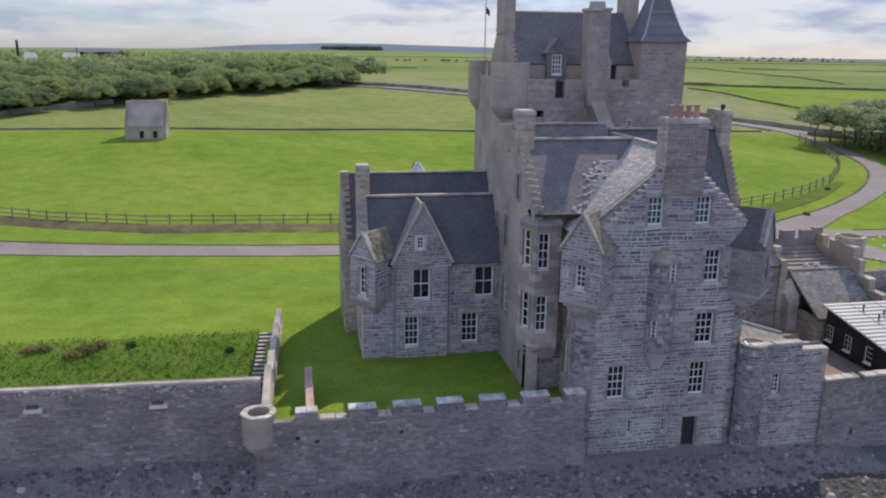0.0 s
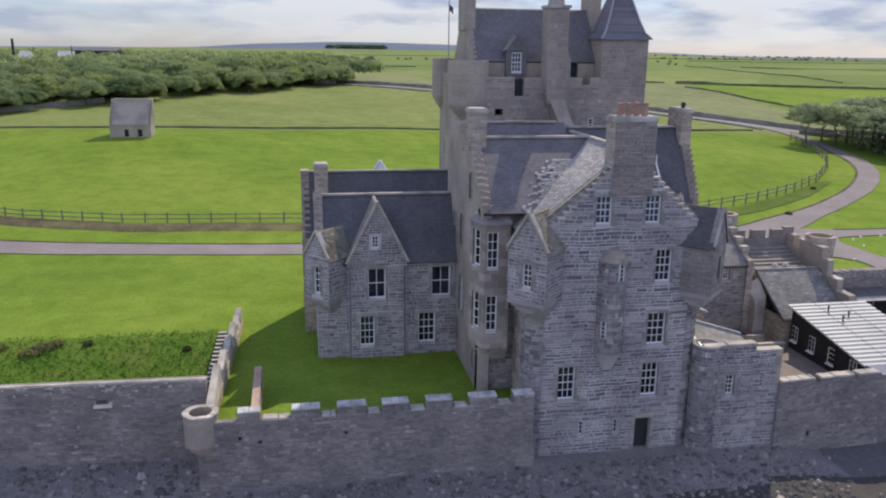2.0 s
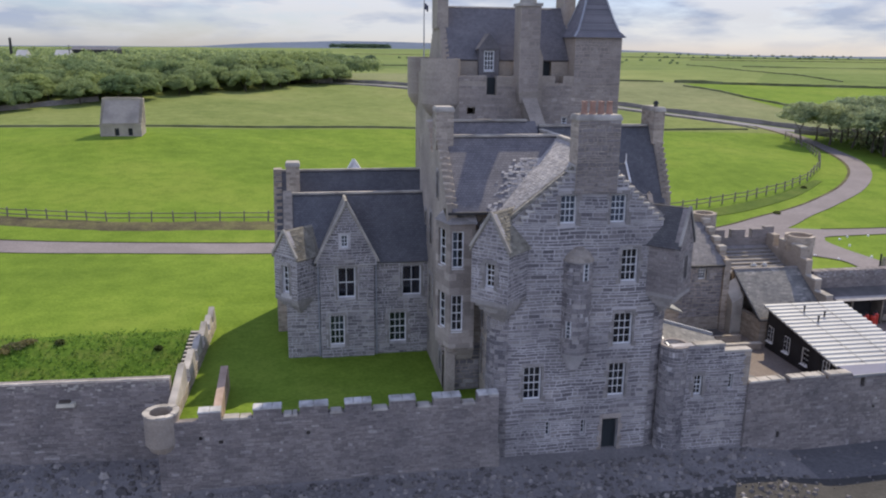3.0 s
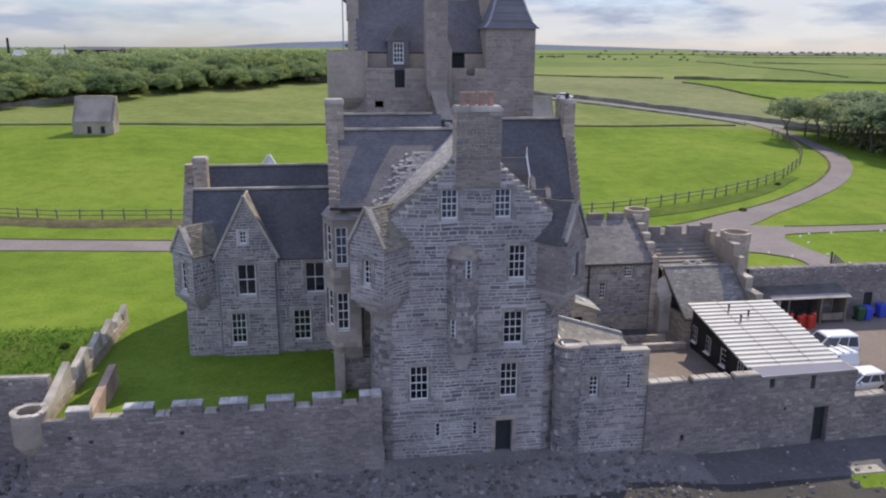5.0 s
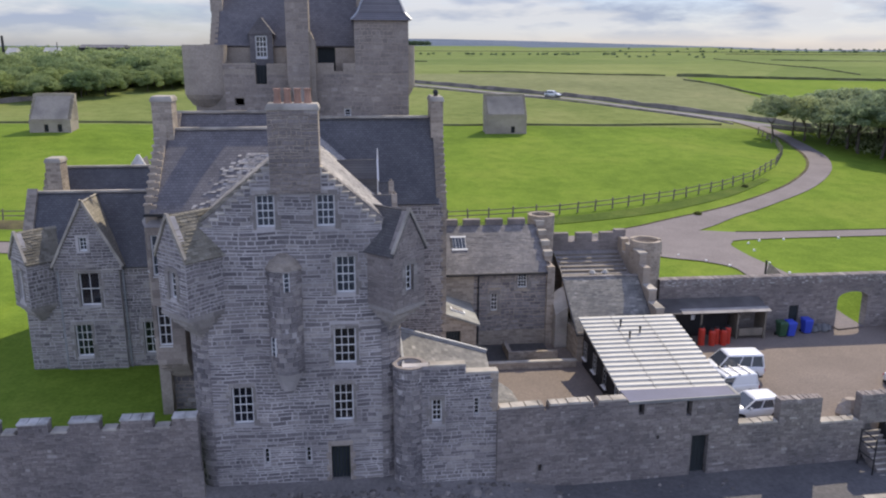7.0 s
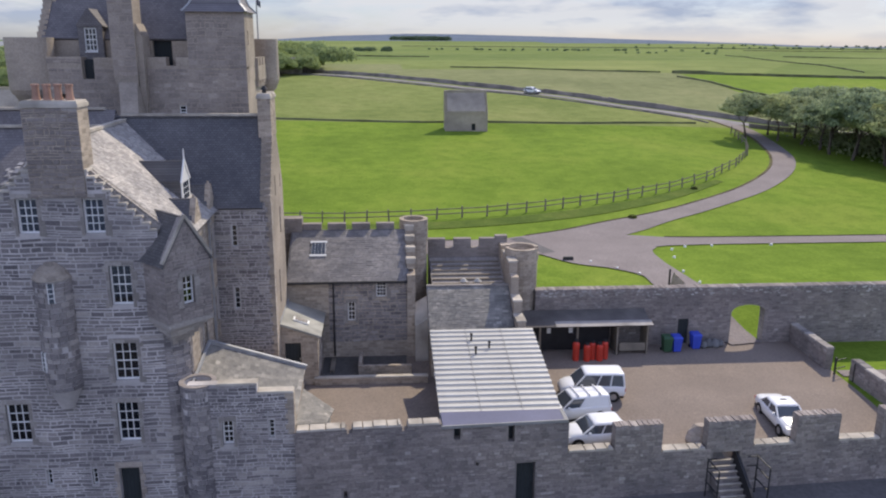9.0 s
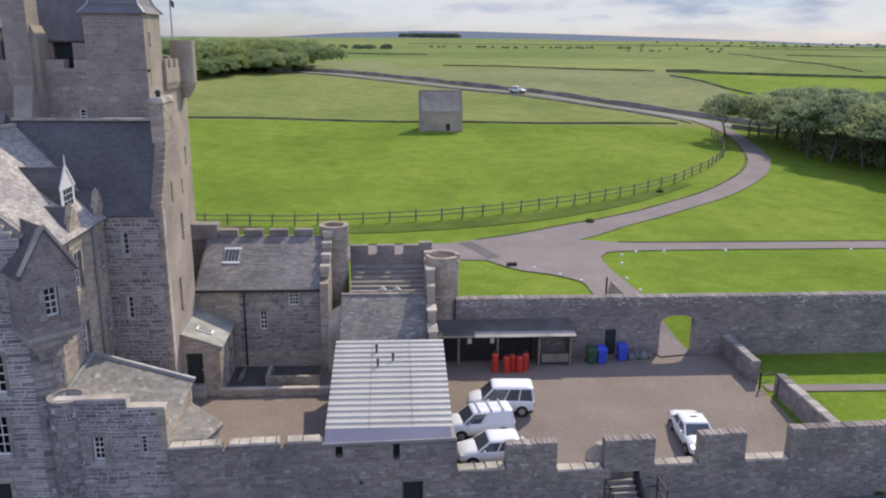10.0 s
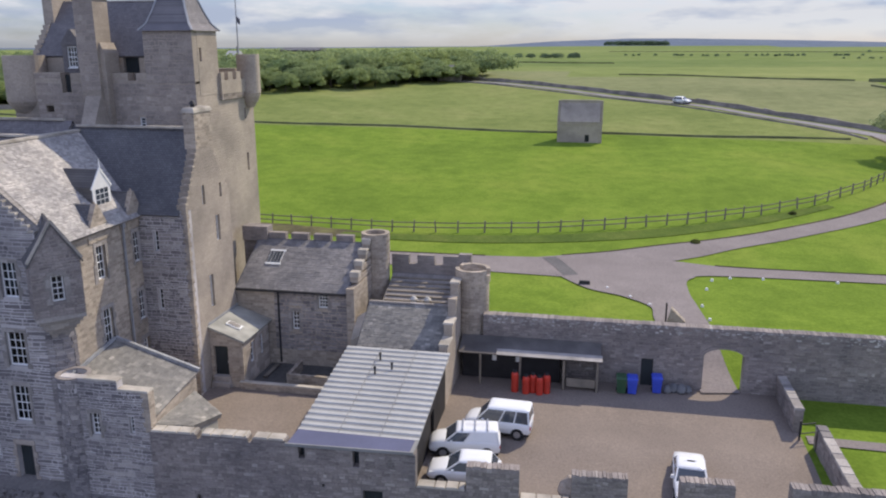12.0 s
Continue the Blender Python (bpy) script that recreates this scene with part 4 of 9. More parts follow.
ribbon("verge", ((27, 87.8, 1.6), (39.3, 87.9, 2.4), (49.3, 89.3, 2.6), (58.3, 91.9, 2.8), (65.2, 94.9, 2.6), (73.2, 99.5, 2.2), (82.8, 107.0, 1.2)), M_VERGE_SHADE, "coarse grass strip below the field fence, darkened for shade", 0.015, category="verge")
ribbon("road_5", ((-14, 262, 3.2), (22, 233, 2.5), (45, 214.5, 2.5), (57, 203.5, 2.5), (73, 191, 2.5), (85, 177.5, 2.6), (94, 168.5, 2.9), (102, 159.5, 4.0), (112, 151, 4.2), (130, 144, 4.2), (220, 114, 4.2)), M_ROAD, "grey country road between dry-stone walls", 0.03)
ribbon("pavement", ((67.8, 51.6, 1.0), (75, 51.4, 1.0), (110, 50.8, 1.0)), M_DRIVE, "pale garden path through the lawn", 0.02, category="path")


# ---- castle: the gabled wing that faces the sea ----
FRONT = thing("gabled_wing", (21.4, 46, 4.1), "tall grey rubble castle wing with crow-stepped gable facing the sea", "castle wing")
AX0, AX1, AY = 15.8, 27.0, 41.7
win_a = [(19.7, 15.45, 0.95, 1.68, 3, 4), (22.73, 15.45, 0.95, 1.66, 3, 4), (23.62, 11.84, 1.02, 2.0, 3, 4), (23.4, 7.86, 1.18, 2.0, 3, 4),
         (17.9, 4.58, 1.1, 2.12, 3, 4), (23.28, 4.5, 1.08, 2.15, 3, 4), (19.44, 2.1, 0.26, 0.92, 1, 3), (21.7, 2.06, 0.26, 0.92, 1, 3)]
holes_a = [hole_x(x, z, w, h) for x, z, w, h, _, _ in win_a] + [(23.07, 24.1, 0.3, 3.0)]
steps_a = [(16.9, 25.9, 0.0, 15.25)]
for k in range(11):
    steps_a.append((17.12 + 0.335 * k if k else 16.75, 26.05 - 0.33 * k, 15.2 + 0.32 * k, 15.55 + 0.32 * k))
part("wall", wall_geo(AY, "x", 0.6, steps_a, holes_a), M_MORTAR, FRONT)
g = Geo()
for cx, a0 in ((16.9, math.pi), (25.9, 1.5 * math.pi)):
    g = Geo()
    g.drum(cx, 42.8, 0.0, 15.0, 1.08, 1.08, 12, a0, a0 + math.pi / 2)
    part("rounded_corner", g, M_MORTAR, FRONT, "rounded rubble corner of the wing")
g = Geo()
rng_ = random.Random(3)
drum_stones(g, rng_, 16.9, 42.8, 1.09, 0.5, 10.5, math.pi, 1.5 * math.pi)
drum_stones(g, rng_, 25.9, 42.8, 1.09, 0.5, 10.5, 1.5 * math.pi, 2 * math.pi)
part("stone_facing", g, M_STONES, FRONT, kind="stuff")
frames_a = [(h[0] - 0.17, h[1] + 0.17, h[2] - 0.16, h[3] + 0.25) for h in holes_a[:6]] + [(h[0] - 0.03, h[1] + 0.03, h[2] - 0.04, h[3] + 0.03) for h in holes_a[6:8]] + [(22.9, 24.27, 0.3, 3.25)]
for x, z, w, h, nx_, ny_ in win_a:
    window(FRONT, x, AY, z, w, h, nx_, ny_, 0, surround=w > 0.5)
# door on the beach side
g = Geo()
for k in range(5):
    g.box(23.1 + 0.195 * k, 23.1 + 0.195 * (k + 1) - 0.012, AY + 0.28, AY + 0.34, 0.3, 2.98)
dr = part("door", g, M_DOOR, FRONT, "dark plank door at beach level")
g = Geo()
g.box(23.92, 23.97, AY + 0.2, AY + 0.28, 1.85, 1.98)
part("handle", g, M_IRON, dr)
each("door_surround", [b for k in range(7) for e in (0.28 if k % 2 else 0.16,) for b in ((23.07 - e, 23.06, AY - 0.05, AY + 0.2, 0.35 + 0.38 * k, 0.71 + 0.38 * k), (24.11, 24.1 + e, AY - 0.05, AY + 0.2, 0.35 + 0.38 * k, 0.71 + 0.38 * k))]
     + [(22.9, 24.27, AY - 0.055, AY + 0.2, 3.01, 3.3)], M_ASHLAR, FRONT)
# stair turret on the gable
g = Geo()
g.drum(20.95, 41.78, 7.6, 13.3, 0.86, 0.86, 22)
for k in range(5):
    g.drum(20.95, 41.78, 6.5 + 0.22 * k, 6.72 + 0.22 * k, 0.36 + 0.1 * k, 0.44 + 0.1 * k, 18)
tur = part("stair_turret", g, M_MORTAR, FRONT, "half-round stair turret corbelled from the gable")
g = Geo()
drum_stones(g, rng_, 20.95, 41.78, 0.87, 7.6, 13.25, math.pi, 2 * math.pi)
part("stone_facing", g, M_STONES, tur, kind="stuff")
g = Geo()
g.drum(20.95, 41.78, 13.3, 13.7, 0.95, 0.72, 20)
g.drum(20.95, 41.78, 13.7, 14.1, 0.72, 0.2, 20)
part("turret_cap", g, M_RUBBLE, tur, "domed stone cap")
for zz, ang in ((12.25, 12), (8.7, -42)):
    a = radians(-90 + ang)
    g = Geo()
    g.box(-0.13, 0.13, -0.06, 0.05, 0, 0.95)
    px, py = 20.95 + 0.87 * math.cos(a), 41.78 + 0.87 * math.sin(a)
    part("slit_window", g, M_CARGLASS, tur, "narrow dark slit window", pose(px, py, zz, 0, 0, ang))
    g = Geo()
    for s in (-0.15, 0.11):
        g.box(s, s + 0.04, -0.09, 0.03, -0.03, 0.98)
    for k in range(3):
        g.box(-0.13, 0.13, -0.085, -0.05, 0.22 + 0.24 * k, 0.25 + 0.24 * k)
    part("slit_frame", g, M_WHITE, tur, "pale slit-window bars", pose(px, py, zz, 0, 0, ang))
# side walls
win_r = [(45.25, 11.9, 0.9, 2.0), (45.3, 7.9, 0.9, 2.15), (49.0, 11.95, 0.85, 1.95), (49.0, 8.15, 0.85, 1.95), (49.0, 5.5, 0.7, 1.4)]
holes_r = [hole_x(y, z, w, h) for y, z, w, h in win_r]
side_r = [(42.75, 50.3, 2.0, 14.95)]
part("wall", wall_geo(AX1, "y", -0.6, side_r, holes_r), M_RUBBLE, FRONT)
for y, z, w, h in win_r:
    window(FRONT, AX1, y, z, w, h, 3, 4, 90)
part("wall", wall_geo(AX0, "y", 0.6, [(42.75, 44.5, 2.0, 14.95)], [(43.3, 44.0, 5.6, 7.9), (43.3, 44.0, 8.6, 10.2)]), M_RUBBLE, FRONT)
window(FRONT, AX0, 44.0, 5.6, 0.7, 2.3, 2, 4, -90)
window(FRONT, AX0, 44.0, 8.6, 0.7, 1.6, 2, 4, -90)
g = Geo()
g.bar((27.12, 47.9, 5.5), (27.12, 47.9, 14.6), 0.12)
g.box(27.04, 27.24, 47.78, 48.02, 14.5, 14.8)
part("downpipe", g, M_LEAD, FRONT, "lead-grey rainwater pipe")
for z_ in (5.0, 8.6, 12.6):
    g = Geo()
    g.box(AX0 + 0.6, AX1 - 0.6, 42.4, 50.0, z_ - 0.55, z_ - 0.35)
    part("floor", g, M_PLASTER, FRONT)
# Partition added, unseen itself, to keep the panes of this wing dark.
g = Geo()
g.box(AX0 + 0.6, AX1 - 0.6, 44.6, 44.8, 4.3, 14.6)
part("inner_wall", g, M_PLASTER, FRONT)
# roof
RX, RZ, EZ = 21.62, 19.72, 14.85
g = Geo()
g.hull([(16.2, 41.95, 15.1), (26.8, 41.95, 15.1), (26.8, 42.28, 15.1), (16.2, 42.28, 15.1)], [(RX - 0.15, 41.95, 19.5), (RX + 0.15, 41.95, 19.5), (RX + 0.15, 42.28, 19.5), (RX - 0.15, 42.28, 19.5)])
part("gable_core", g, M_SURROUND, FRONT, "rubble gable head behind the crow-steps")
g = Geo()
g.slab((RX, 42.0, RZ), (RX, 52.6, RZ), (15.5, 52.6, EZ), (15.5, 42.0, EZ), 0.18)
part("roof", g, M_SLATE_MOSS, FRONT, "steep roof of weathered stone slates")
g = Geo()
g.slab((RX, 42.0, RZ), (27.3, 42.0, EZ), (27.3, 50.6, EZ), (RX, 52.8, RZ), 0.18)
part("roof", g, M_SLATE_OLD, FRONT, "steep roof of pale stone slates")
roof_slates(FRONT, (27.3, 42.3, EZ + 0.01), (27.3, 50.6, EZ + 0.01), (RX, 52.6, RZ + 0.01), (RX, 42.3, RZ + 0.01), 0.17, 0.24, M_SLATES, 11, 290, lift=(0.015, 0.04))
roof_slates(FRONT, (15.5, 50.0, EZ + 0.01), (15.5, 42.3, EZ + 0.01), (RX, 42.3, RZ + 0.01), (RX, 50.0, RZ + 0.01), 0.17, 0.24, M_SLATES, 12, lift=(0.015, 0.04))
g = Geo()
g.bar((RX, 42.6, RZ + 0.04), (RX, 52.6, RZ + 0.04), 0.34, 0.16)
part("ridge", g, M_COPE, FRONT)
each("crow_step", [(x0, x1, AY - 0.06, AY + 0.7, 15.53 + 0.32 * k, 15.64 + 0.32 * k, 0.02) for k in range(11)
                   for x0, x1 in ((17.12 + 0.335 * k - 0.1, 17.12 + 0.335 * (k + 1) + 0.06), (26.05 - 0.33 * (k + 1) - 0.06, 26.05 - 0.33 * k + 0.06))], M_COPE, FRONT, "weathered crow-step coping")
chimney(FRONT, 20.5, 23.0, AY - 0.08, AY + 1.25, 17.2, 21.65, 4)
g = Geo()
for r in stones(random.Random(8), [(20.5, 23.0, 17.2, 21.34)], [], 17.2, 21.34, 0.17, (0.2, 0.8)):
    stone_box(g, rng_, AY - 0.08, "x", -1, r, proud=(0.01, 0.035))
part("stone_facing", g, M_DARKSTONES, FRONT, kind="stuff")
gable_bartizan(FRONT, pose(26.2, 42.5, 0, 0, 0, 45), 2.45, 1.75, 11.2, 14.3, 16.25, 9.7, (0.62, 1.4, 12.0), 401, shade_dark=True)
gable_bartizan(FRONT, pose(16.72, 42.3, 0, 0, 0, -45), 2.45, 1.75, 11.2, 14.3, 16.25, 9.7, (0.62, 1.4, 12.0), 411)
# white dormer on the sunny slope
g = Geo()
g.hull([(24.2, 46.95, 15.4), (26.0, 46.95, 15.4), (26.0, 48.65, 15.4), (24.2, 48.65, 15.4)], [(23.6, 46.95, 17.0), (26.0, 46.95, 17.0), (26.0, 48.65, 17.0), (23.6, 48.65, 17.0)])
g.hull([(23.0, 46.95, 17.0), (26.0, 46.95, 17.0), (26.0, 48.65, 17.0), (23.0, 48.65, 17.0)], [(22.8, 47.75, 18.0), (26.0, 47.75, 18.0), (26.0, 47.85, 18.0), (22.8, 47.85, 18.0)])
dm = part("dormer", g, M_SLATE_Y, FRONT, "slate-hung roof dormer with white gable")
g = Geo()
g.bar((26.06, 46.85, 16.9), (26.06, 47.80, 18.05), 0.08, 0.14)
g.bar((26.06, 48.75, 16.9), (26.06, 47.80, 18.05), 0.08, 0.14)
g.box(26.0, 26.06, 46.95, 48.65, 15.4, 17.0)
g.hull([(26.0, 46.95, 17.0), (26.06, 46.95, 17.0), (26.06, 48.65, 17.0), (26.0, 48.65, 17.0)], [(26.0, 47.75, 18.0), (26.06, 47.75, 18.0), (26.06, 47.85, 18.0), (26.0, 47.85, 18.0)])
g.drum(26.06, 47.8, 18.0, 18.65, 0.05, 0.025, 8)
part("bargeboard", g, M_WHITE, dm, "white painted bargeboards and finial")
g = Geo()
for k in range(3):
    for j in range(4):
        g.box(26.063, 26.075, 47.20 + 0.42 * k, 47.55 + 0.42 * k, 15.6 + 0.33 * j, 15.88 + 0.33 * j)
part("dormer_panes", g, M_CARGLASS, dm)
# stone wall-head dormers on the sunny side
for y_, hw, za in ((45.75, 1.05, 16.35), (49.4, 0.95, 16.45)):
    xb = 27.3 - (za - EZ) / (RZ - EZ) * (27.3 - RX)
    g = Geo()
    g.hull([(26.75, y_ - hw, 14.2), (27.06, y_ - hw, 14.2), (27.06, y_ + hw, 14.2), (26.75, y_ + hw, 14.2)], [(26.75, y_ - hw, 14.75), (27.06, y_ - hw, 14.75), (27.06, y_ + hw, 14.75), (26.75, y_ + hw, 14.75)])
    g.hull([(26.75, y_ - hw, 14.75), (27.06, y_ - hw, 14.75), (27.06, y_ + hw, 14.75), (26.75, y_ + hw, 14.75)], [(26.75, y_ - 0.08, za), (27.06, y_ - 0.08, za), (27.06, y_ + 0.08, za), (26.75, y_ + 0.08, za)])
    gb = part("wallhead_gablet", g, M_RUBBLE, FRONT, "small stone gablet at the wall head")
    g = Geo()
    g.slab((26.9, y_, za - 0.02), (xb - 0.3, y_, za - 0.02), (25.9, y_ - hw - 0.05, 14.8), (26.9, y_ - hw - 0.05, 14.8), 0.1)
    g.slab((xb - 0.3, y_, za - 0.02), (26.9, y_, za - 0.02), (26.9, y_ + hw + 0.05, 14.8), (25.9, y_ + hw + 0.05, 14.8), 0.1)
    part("gablet_roof", g, M_SLATE_X, gb, "small dark slate gablet roof")
    g = Geo()
    g.drum(26.9, y_, za - 0.02, za + 0.14, 0.08, 0.05, 8)
    part("finial", g, M_RUBBLE, gb)

# ---- castle: cross wing with the bay, west gable ----
CROSS = thing("cross_wing", (16, 49, 4.1), "grey stone cross wing with twin steep roofs and bay window", "castle wing")
gab = [(44.3, 55.6, 3.5, 15.85)]
for k in range(11):
    gab.append((44.3 + 0.36 * k, 52.9 - 0.37 * k, 15.8 + 0.345 * k, 16.2 + 0.345 * k))
for k in range(6):
    gab.append((50.4 + 0.3 * k, 55.0 - 0.36 * k, 18.2 + 0.36 * k, 18.6 + 0.36 * k))
gab.append((50.2, 55.6, 15.8, 18.3))
gw = [(46.0, 5.0, 0.5, 1.3), (49.6, 7.6, 1.3, 2.6), (52.2, 12.0, 0.8, 2.2), (50.1, 12.3, 0.7, 2.2), (47.5, 16.0, 0.6, 1.6), (51.0, 5.2, 0.5, 1.4)]
part("wall", wall_geo(13.6, "y", 0.6, gab, [hole_x(y, z, w, h) for y, z, w, h in gw]), M_TOWER, CROSS)
for y, z, w, h in gw:
    window(CROSS, 13.6, y + w, z, w, h, 2 if w < 1 else 3, 4, -90)
part("wall", wall_geo(44.9, "x", 0.6, [(13.6, 16.3, 3.5, 15.85)], []), M_RUBBLE, CROSS)
facing(CROSS, 21, 44.9, "x", -1, [(13.6, 15.9, 4.05, 7.2)], [], 4.05, 7.2)
g = Geo()
for z0, z1, s0, s1 in ((6.3, 6.6, 0.35, 0.55), (6.6, 6.95, 0.6, 0.8), (6.95, 7.3, 0.85, 1.0)):
    g.hull([(13.9, 45.1, z0), (14.4, 44.9 - 0.9 * s0, z0), (15.3, 44.9 - 0.9 * s0, z0), (15.5, 45.1, z0)],
           [(13.6 - 0.4 * s1, 45.1, z1), (13.75, 44.9 - 0.95 * s1, z1), (15.3, 44.9 - 0.95 * s1, z1), (15.55, 45.1, z1)])
part("bay_corbel", g, M_ASHLAR, CROSS, "moulded stone corbel under the bay")
bay_lo, bay_hi = [(13.15, 45.6), (13.7, 43.9), (15.25, 43.9), (15.5, 45.2)], [(13.15, 45.6), (13.7, 43.9), (15.25, 43.9), (15.5, 45.2)]
g = Geo()
for z0, z1 in ((7.3, 8.4), (10.7, 12.4), (14.65, 15.1)):
    g.hull([(*p, z0) for p in bay_lo], [(*p, z1) for p in bay_hi])
for z0, z1 in ((8.4, 10.7), (12.4, 14.65)):
    for a, b in ((13.70, 13.84), (14.55, 15.25)):
        g.box(a, b, 43.9, 44.3, z0, z1)
    g.hull([(13.15, 45.6, z0), (13.25, 45.3, z0), (13.4, 45.4, z0), (13.3, 45.6, z0)], [(13.15, 45.6, z1), (13.25, 45.3, z1), (13.4, 45.4, z1), (13.3, 45.6, z1)])
    g.hull([(13.6, 44.2, z0), (13.72, 43.95, z0), (13.9, 44.1, z0), (13.8, 44.35, z0)], [(13.6, 44.2, z1), (13.72, 43.95, z1), (13.9, 44.1, z1), (13.8, 44.35, z1)])
    g.hull([(15.2, 44.0, z0), (15.25, 43.9, z0), (15.5, 45.2, z0), (15.35, 45.2, z0)], [(15.2, 44.0, z1), (15.25, 43.9, z1), (15.5, 45.2, z1), (15.35, 45.2, z1)])
part("bay", g, M_ASHLAR, CROSS, "two-storey canted sandstone bay window")
for z0, h_ in ((8.4, 2.3), (12.4, 2.25)):
    window(CROSS, 13.84, 43.85, z0, 0.71, h_, 2, 4, 0, surround=False)
    window(CROSS, 13.23, 45.2, z0, 1.0, h_, 2, 4, -68, surround=False)
g = Geo()
g.hull([(13.05, 45.6, 15.1), (13.65, 43.8, 15.1), (15.35, 43.8, 15.1), (15.65, 45.2, 15.1)], [(13.5, 45.6, 15.6), (14.0, 44.6, 15.6), (15.3, 44.6, 15.6), (15.5, 45.2, 15.6)])
part("bay_roof", g, M_SURROUND, CROSS, "stone-capped bay roof")
g = Geo()
g.slab((13.9, 44.05, 15.75), (21.6, 44.05, 15.75), (21.6, 48.6, 19.74), (13.9, 48.6, 19.74), 0.18)
part("roof", g, M_SLATE_GREY, CROSS, "steep roof of old grey slates with a mossy patch")
g = Geo()
g.slab((21.2, 48.6, 19.74), (21.2, 50.6, 17.9), (13.9, 50.6, 17.9), (13.9, 48.6, 19.74), 0.18)
part("roof", g, M_SLATE_X, CROSS, "hidden rear slope of dark slate")
g = Geo()
g.slab((13.9, 50.4, 18.2), (21.2, 50.4, 18.2), (21.2, 52.5, 20.35), (13.9, 52.5, 20.35), 0.18)
g.slab((21.2, 52.5, 20.35), (21.2, 55.6, 17.4), (13.9, 55.6, 17.4), (13.9, 52.5, 20.35), 0.18)
part("roof", g, M_SLATE_GREY, CROSS, "inner valley roof of dark slate")
roof_slates(CROSS, (15.6, 44.05, 15.77), (20.5, 44.05, 15.77), (21.0, 47.2, 18.53), (17.9, 47.2, 18.53), 0.15, 0.22, M_SLATES, 31, ragged=True, lift=(0.012, 0.045))
g = Geo()
g.bar((13.9, 48.6, 19.8), (21.6, 48.6, 19.8), 0.3, 0.14)
part("ridge", g, M_COPE, CROSS)
g = Geo()
g.bar((13.9, 52.5, 20.42), (20.6, 52.5, 20.42), 0.3, 0.14)
part("ridge", g, M_COPE, CROSS)
g = Geo()
g.bar((13.6, 44.0, 15.72), (17.0, 44.0, 15.72), 0.14, 0.14)
part("gutter", g, M_IRON, CROSS)
each("crow_step", [(13.54, 14.0, 44.3 + 0.36 * k - 0.05, 44.3 + 0.36 * (k + 1) + 0.04, 16.18 + 0.345 * k, 16.28 + 0.345 * k, 0.02) for k in range(11)], M_RUBBLE, CROSS)
chimney(CROSS, 13.5, 14.6, 48.0, 49.3, 19.0, 21.65)

# ---- castle: east gable range ----
EAST = thing("east_wing", (28.6, 53, 2.3), "grey rubble castle range with dark slate roof and crow-stepped gable", "castle wing")
w_e = [(28.0, 12.6, 0.32, 1.3), (27.95, 8.75, 0.32, 1.35)]
front_e = [(26.6, 30.35, 2.0, 15.25)]
holes_e = [hole_x(x, z, w, h) for x, z, w, h in w_e]
part("wall", wall_geo(50.15, "x", 0.6, front_e, holes_e), M_MORTAR, EAST)
facing(EAST, 41, 50.15, "x", -1, [(27.02, 30.34, 2.3, 15.2)], [(h[0] - 0.04, h[1] + 0.04, h[2] - 0.04, h[3] + 0.04) for h in holes_e], 2.3, 15.2, course=0.17, lengths=(0.2, 0.8), singles=200, near=(28.7, 11))
for x, z, w, h in w_e:
    window(EAST, x, 50.15, z, w, h, 1, 4, 0, surround=False)
gab_e = [(50.75, 56.0, 2.0, 15.25)]
for k in range(12):
    gab_e.append((50.15 + 0.2 * k, 56.0 - 0.22 * k, 15.2 + 0.36 * k, 15.6 + 0.36 * k))
w_g = [(52.3, 15.2, 0.36, 1.25), (54.65, 15.3, 0.3, 0.95), (53.85, 12.45, 0.55, 1.75), (52.45, 8.25, 0.5, 2.2)]
part("wall", wall_geo(30.35, "y", -0.6, gab_e, [hole_x(y, z, w, h) for y, z, w, h in w_g]), M_TOWER, EAST)
for y, z, w, h in w_g:
    window(EAST, 30.35, y, z, w, h, 1 if w < 0.4 else 2, 4, 90, surround=False)
each("quoin", [(30.37 - (0.32 if k % 2 else 0.2), 30.385, 50.115, 50.66 - (0.32 if k % 2 else 0.2), 2.3 + 0.295 * k, 2.3 + 0.295 * (k + 1) - 0.012, 0) for k in range(44)], M_RUBBLE, EAST)
g = Geo()
g.slab((20.0, 49.95, 14.95), (29.9, 49.95, 14.95), (29.9, 52.95, 20.0), (20.0, 52.95, 20.0), 0.18)
g.slab((29.9, 52.95, 20.0), (29.9, 56.2, 14.9), (20.0, 56.2, 14.9), (20.0, 52.95, 20.0), 0.18)
part("roof", g, M_SLATE_X, EAST, "steep dark blue slate roof")
for k in range(12):
    each("crow_step", [(30.0, 30.41, 50.15 + 0.2 * k - 0.06, 50.15 + 0.2 * (k + 1) + 0.05, 15.58 + 0.36 * k, 15.7 + 0.36 * k, 0.02),
                       (30.0, 30.345, 56.0 - 0.22 * (k + 1) - 0.05, 56.0 - 0.22 * k + 0.06, 15.58 + 0.36 * k, 15.7 + 0.36 * k, 0.02)], M_RUBBLE, EAST)
g = Geo()
g.bar((21.5, 52.95, 20.05), (29.5, 52.95, 20.05), 0.3, 0.14)
part("ridge", g, M_COPE, EAST)
ch = chimney(EAST, 29.6, 30.36, 52.0, 54.2, 18.8, 21.35)
g = Geo()
g.drum(29.95, 52.7, 21.3, 21.55, 0.13, 0.13, 12)
g.drum(29.95, 52.7, 21.55, 21.75, 0.22, 0.1, 12)
part("chimney_cowl", g, M_IRON, ch, "dark metal chimney cowl")
for z_ in (6, 10, 14):
    g = Geo()
    g.box(27.2, 29.6, 50.8, 55.4, z_, z_ + 0.2)
    part("floor", g, M_PLASTER, EAST)

shift(EAST, -0.03, -0.42, 0)

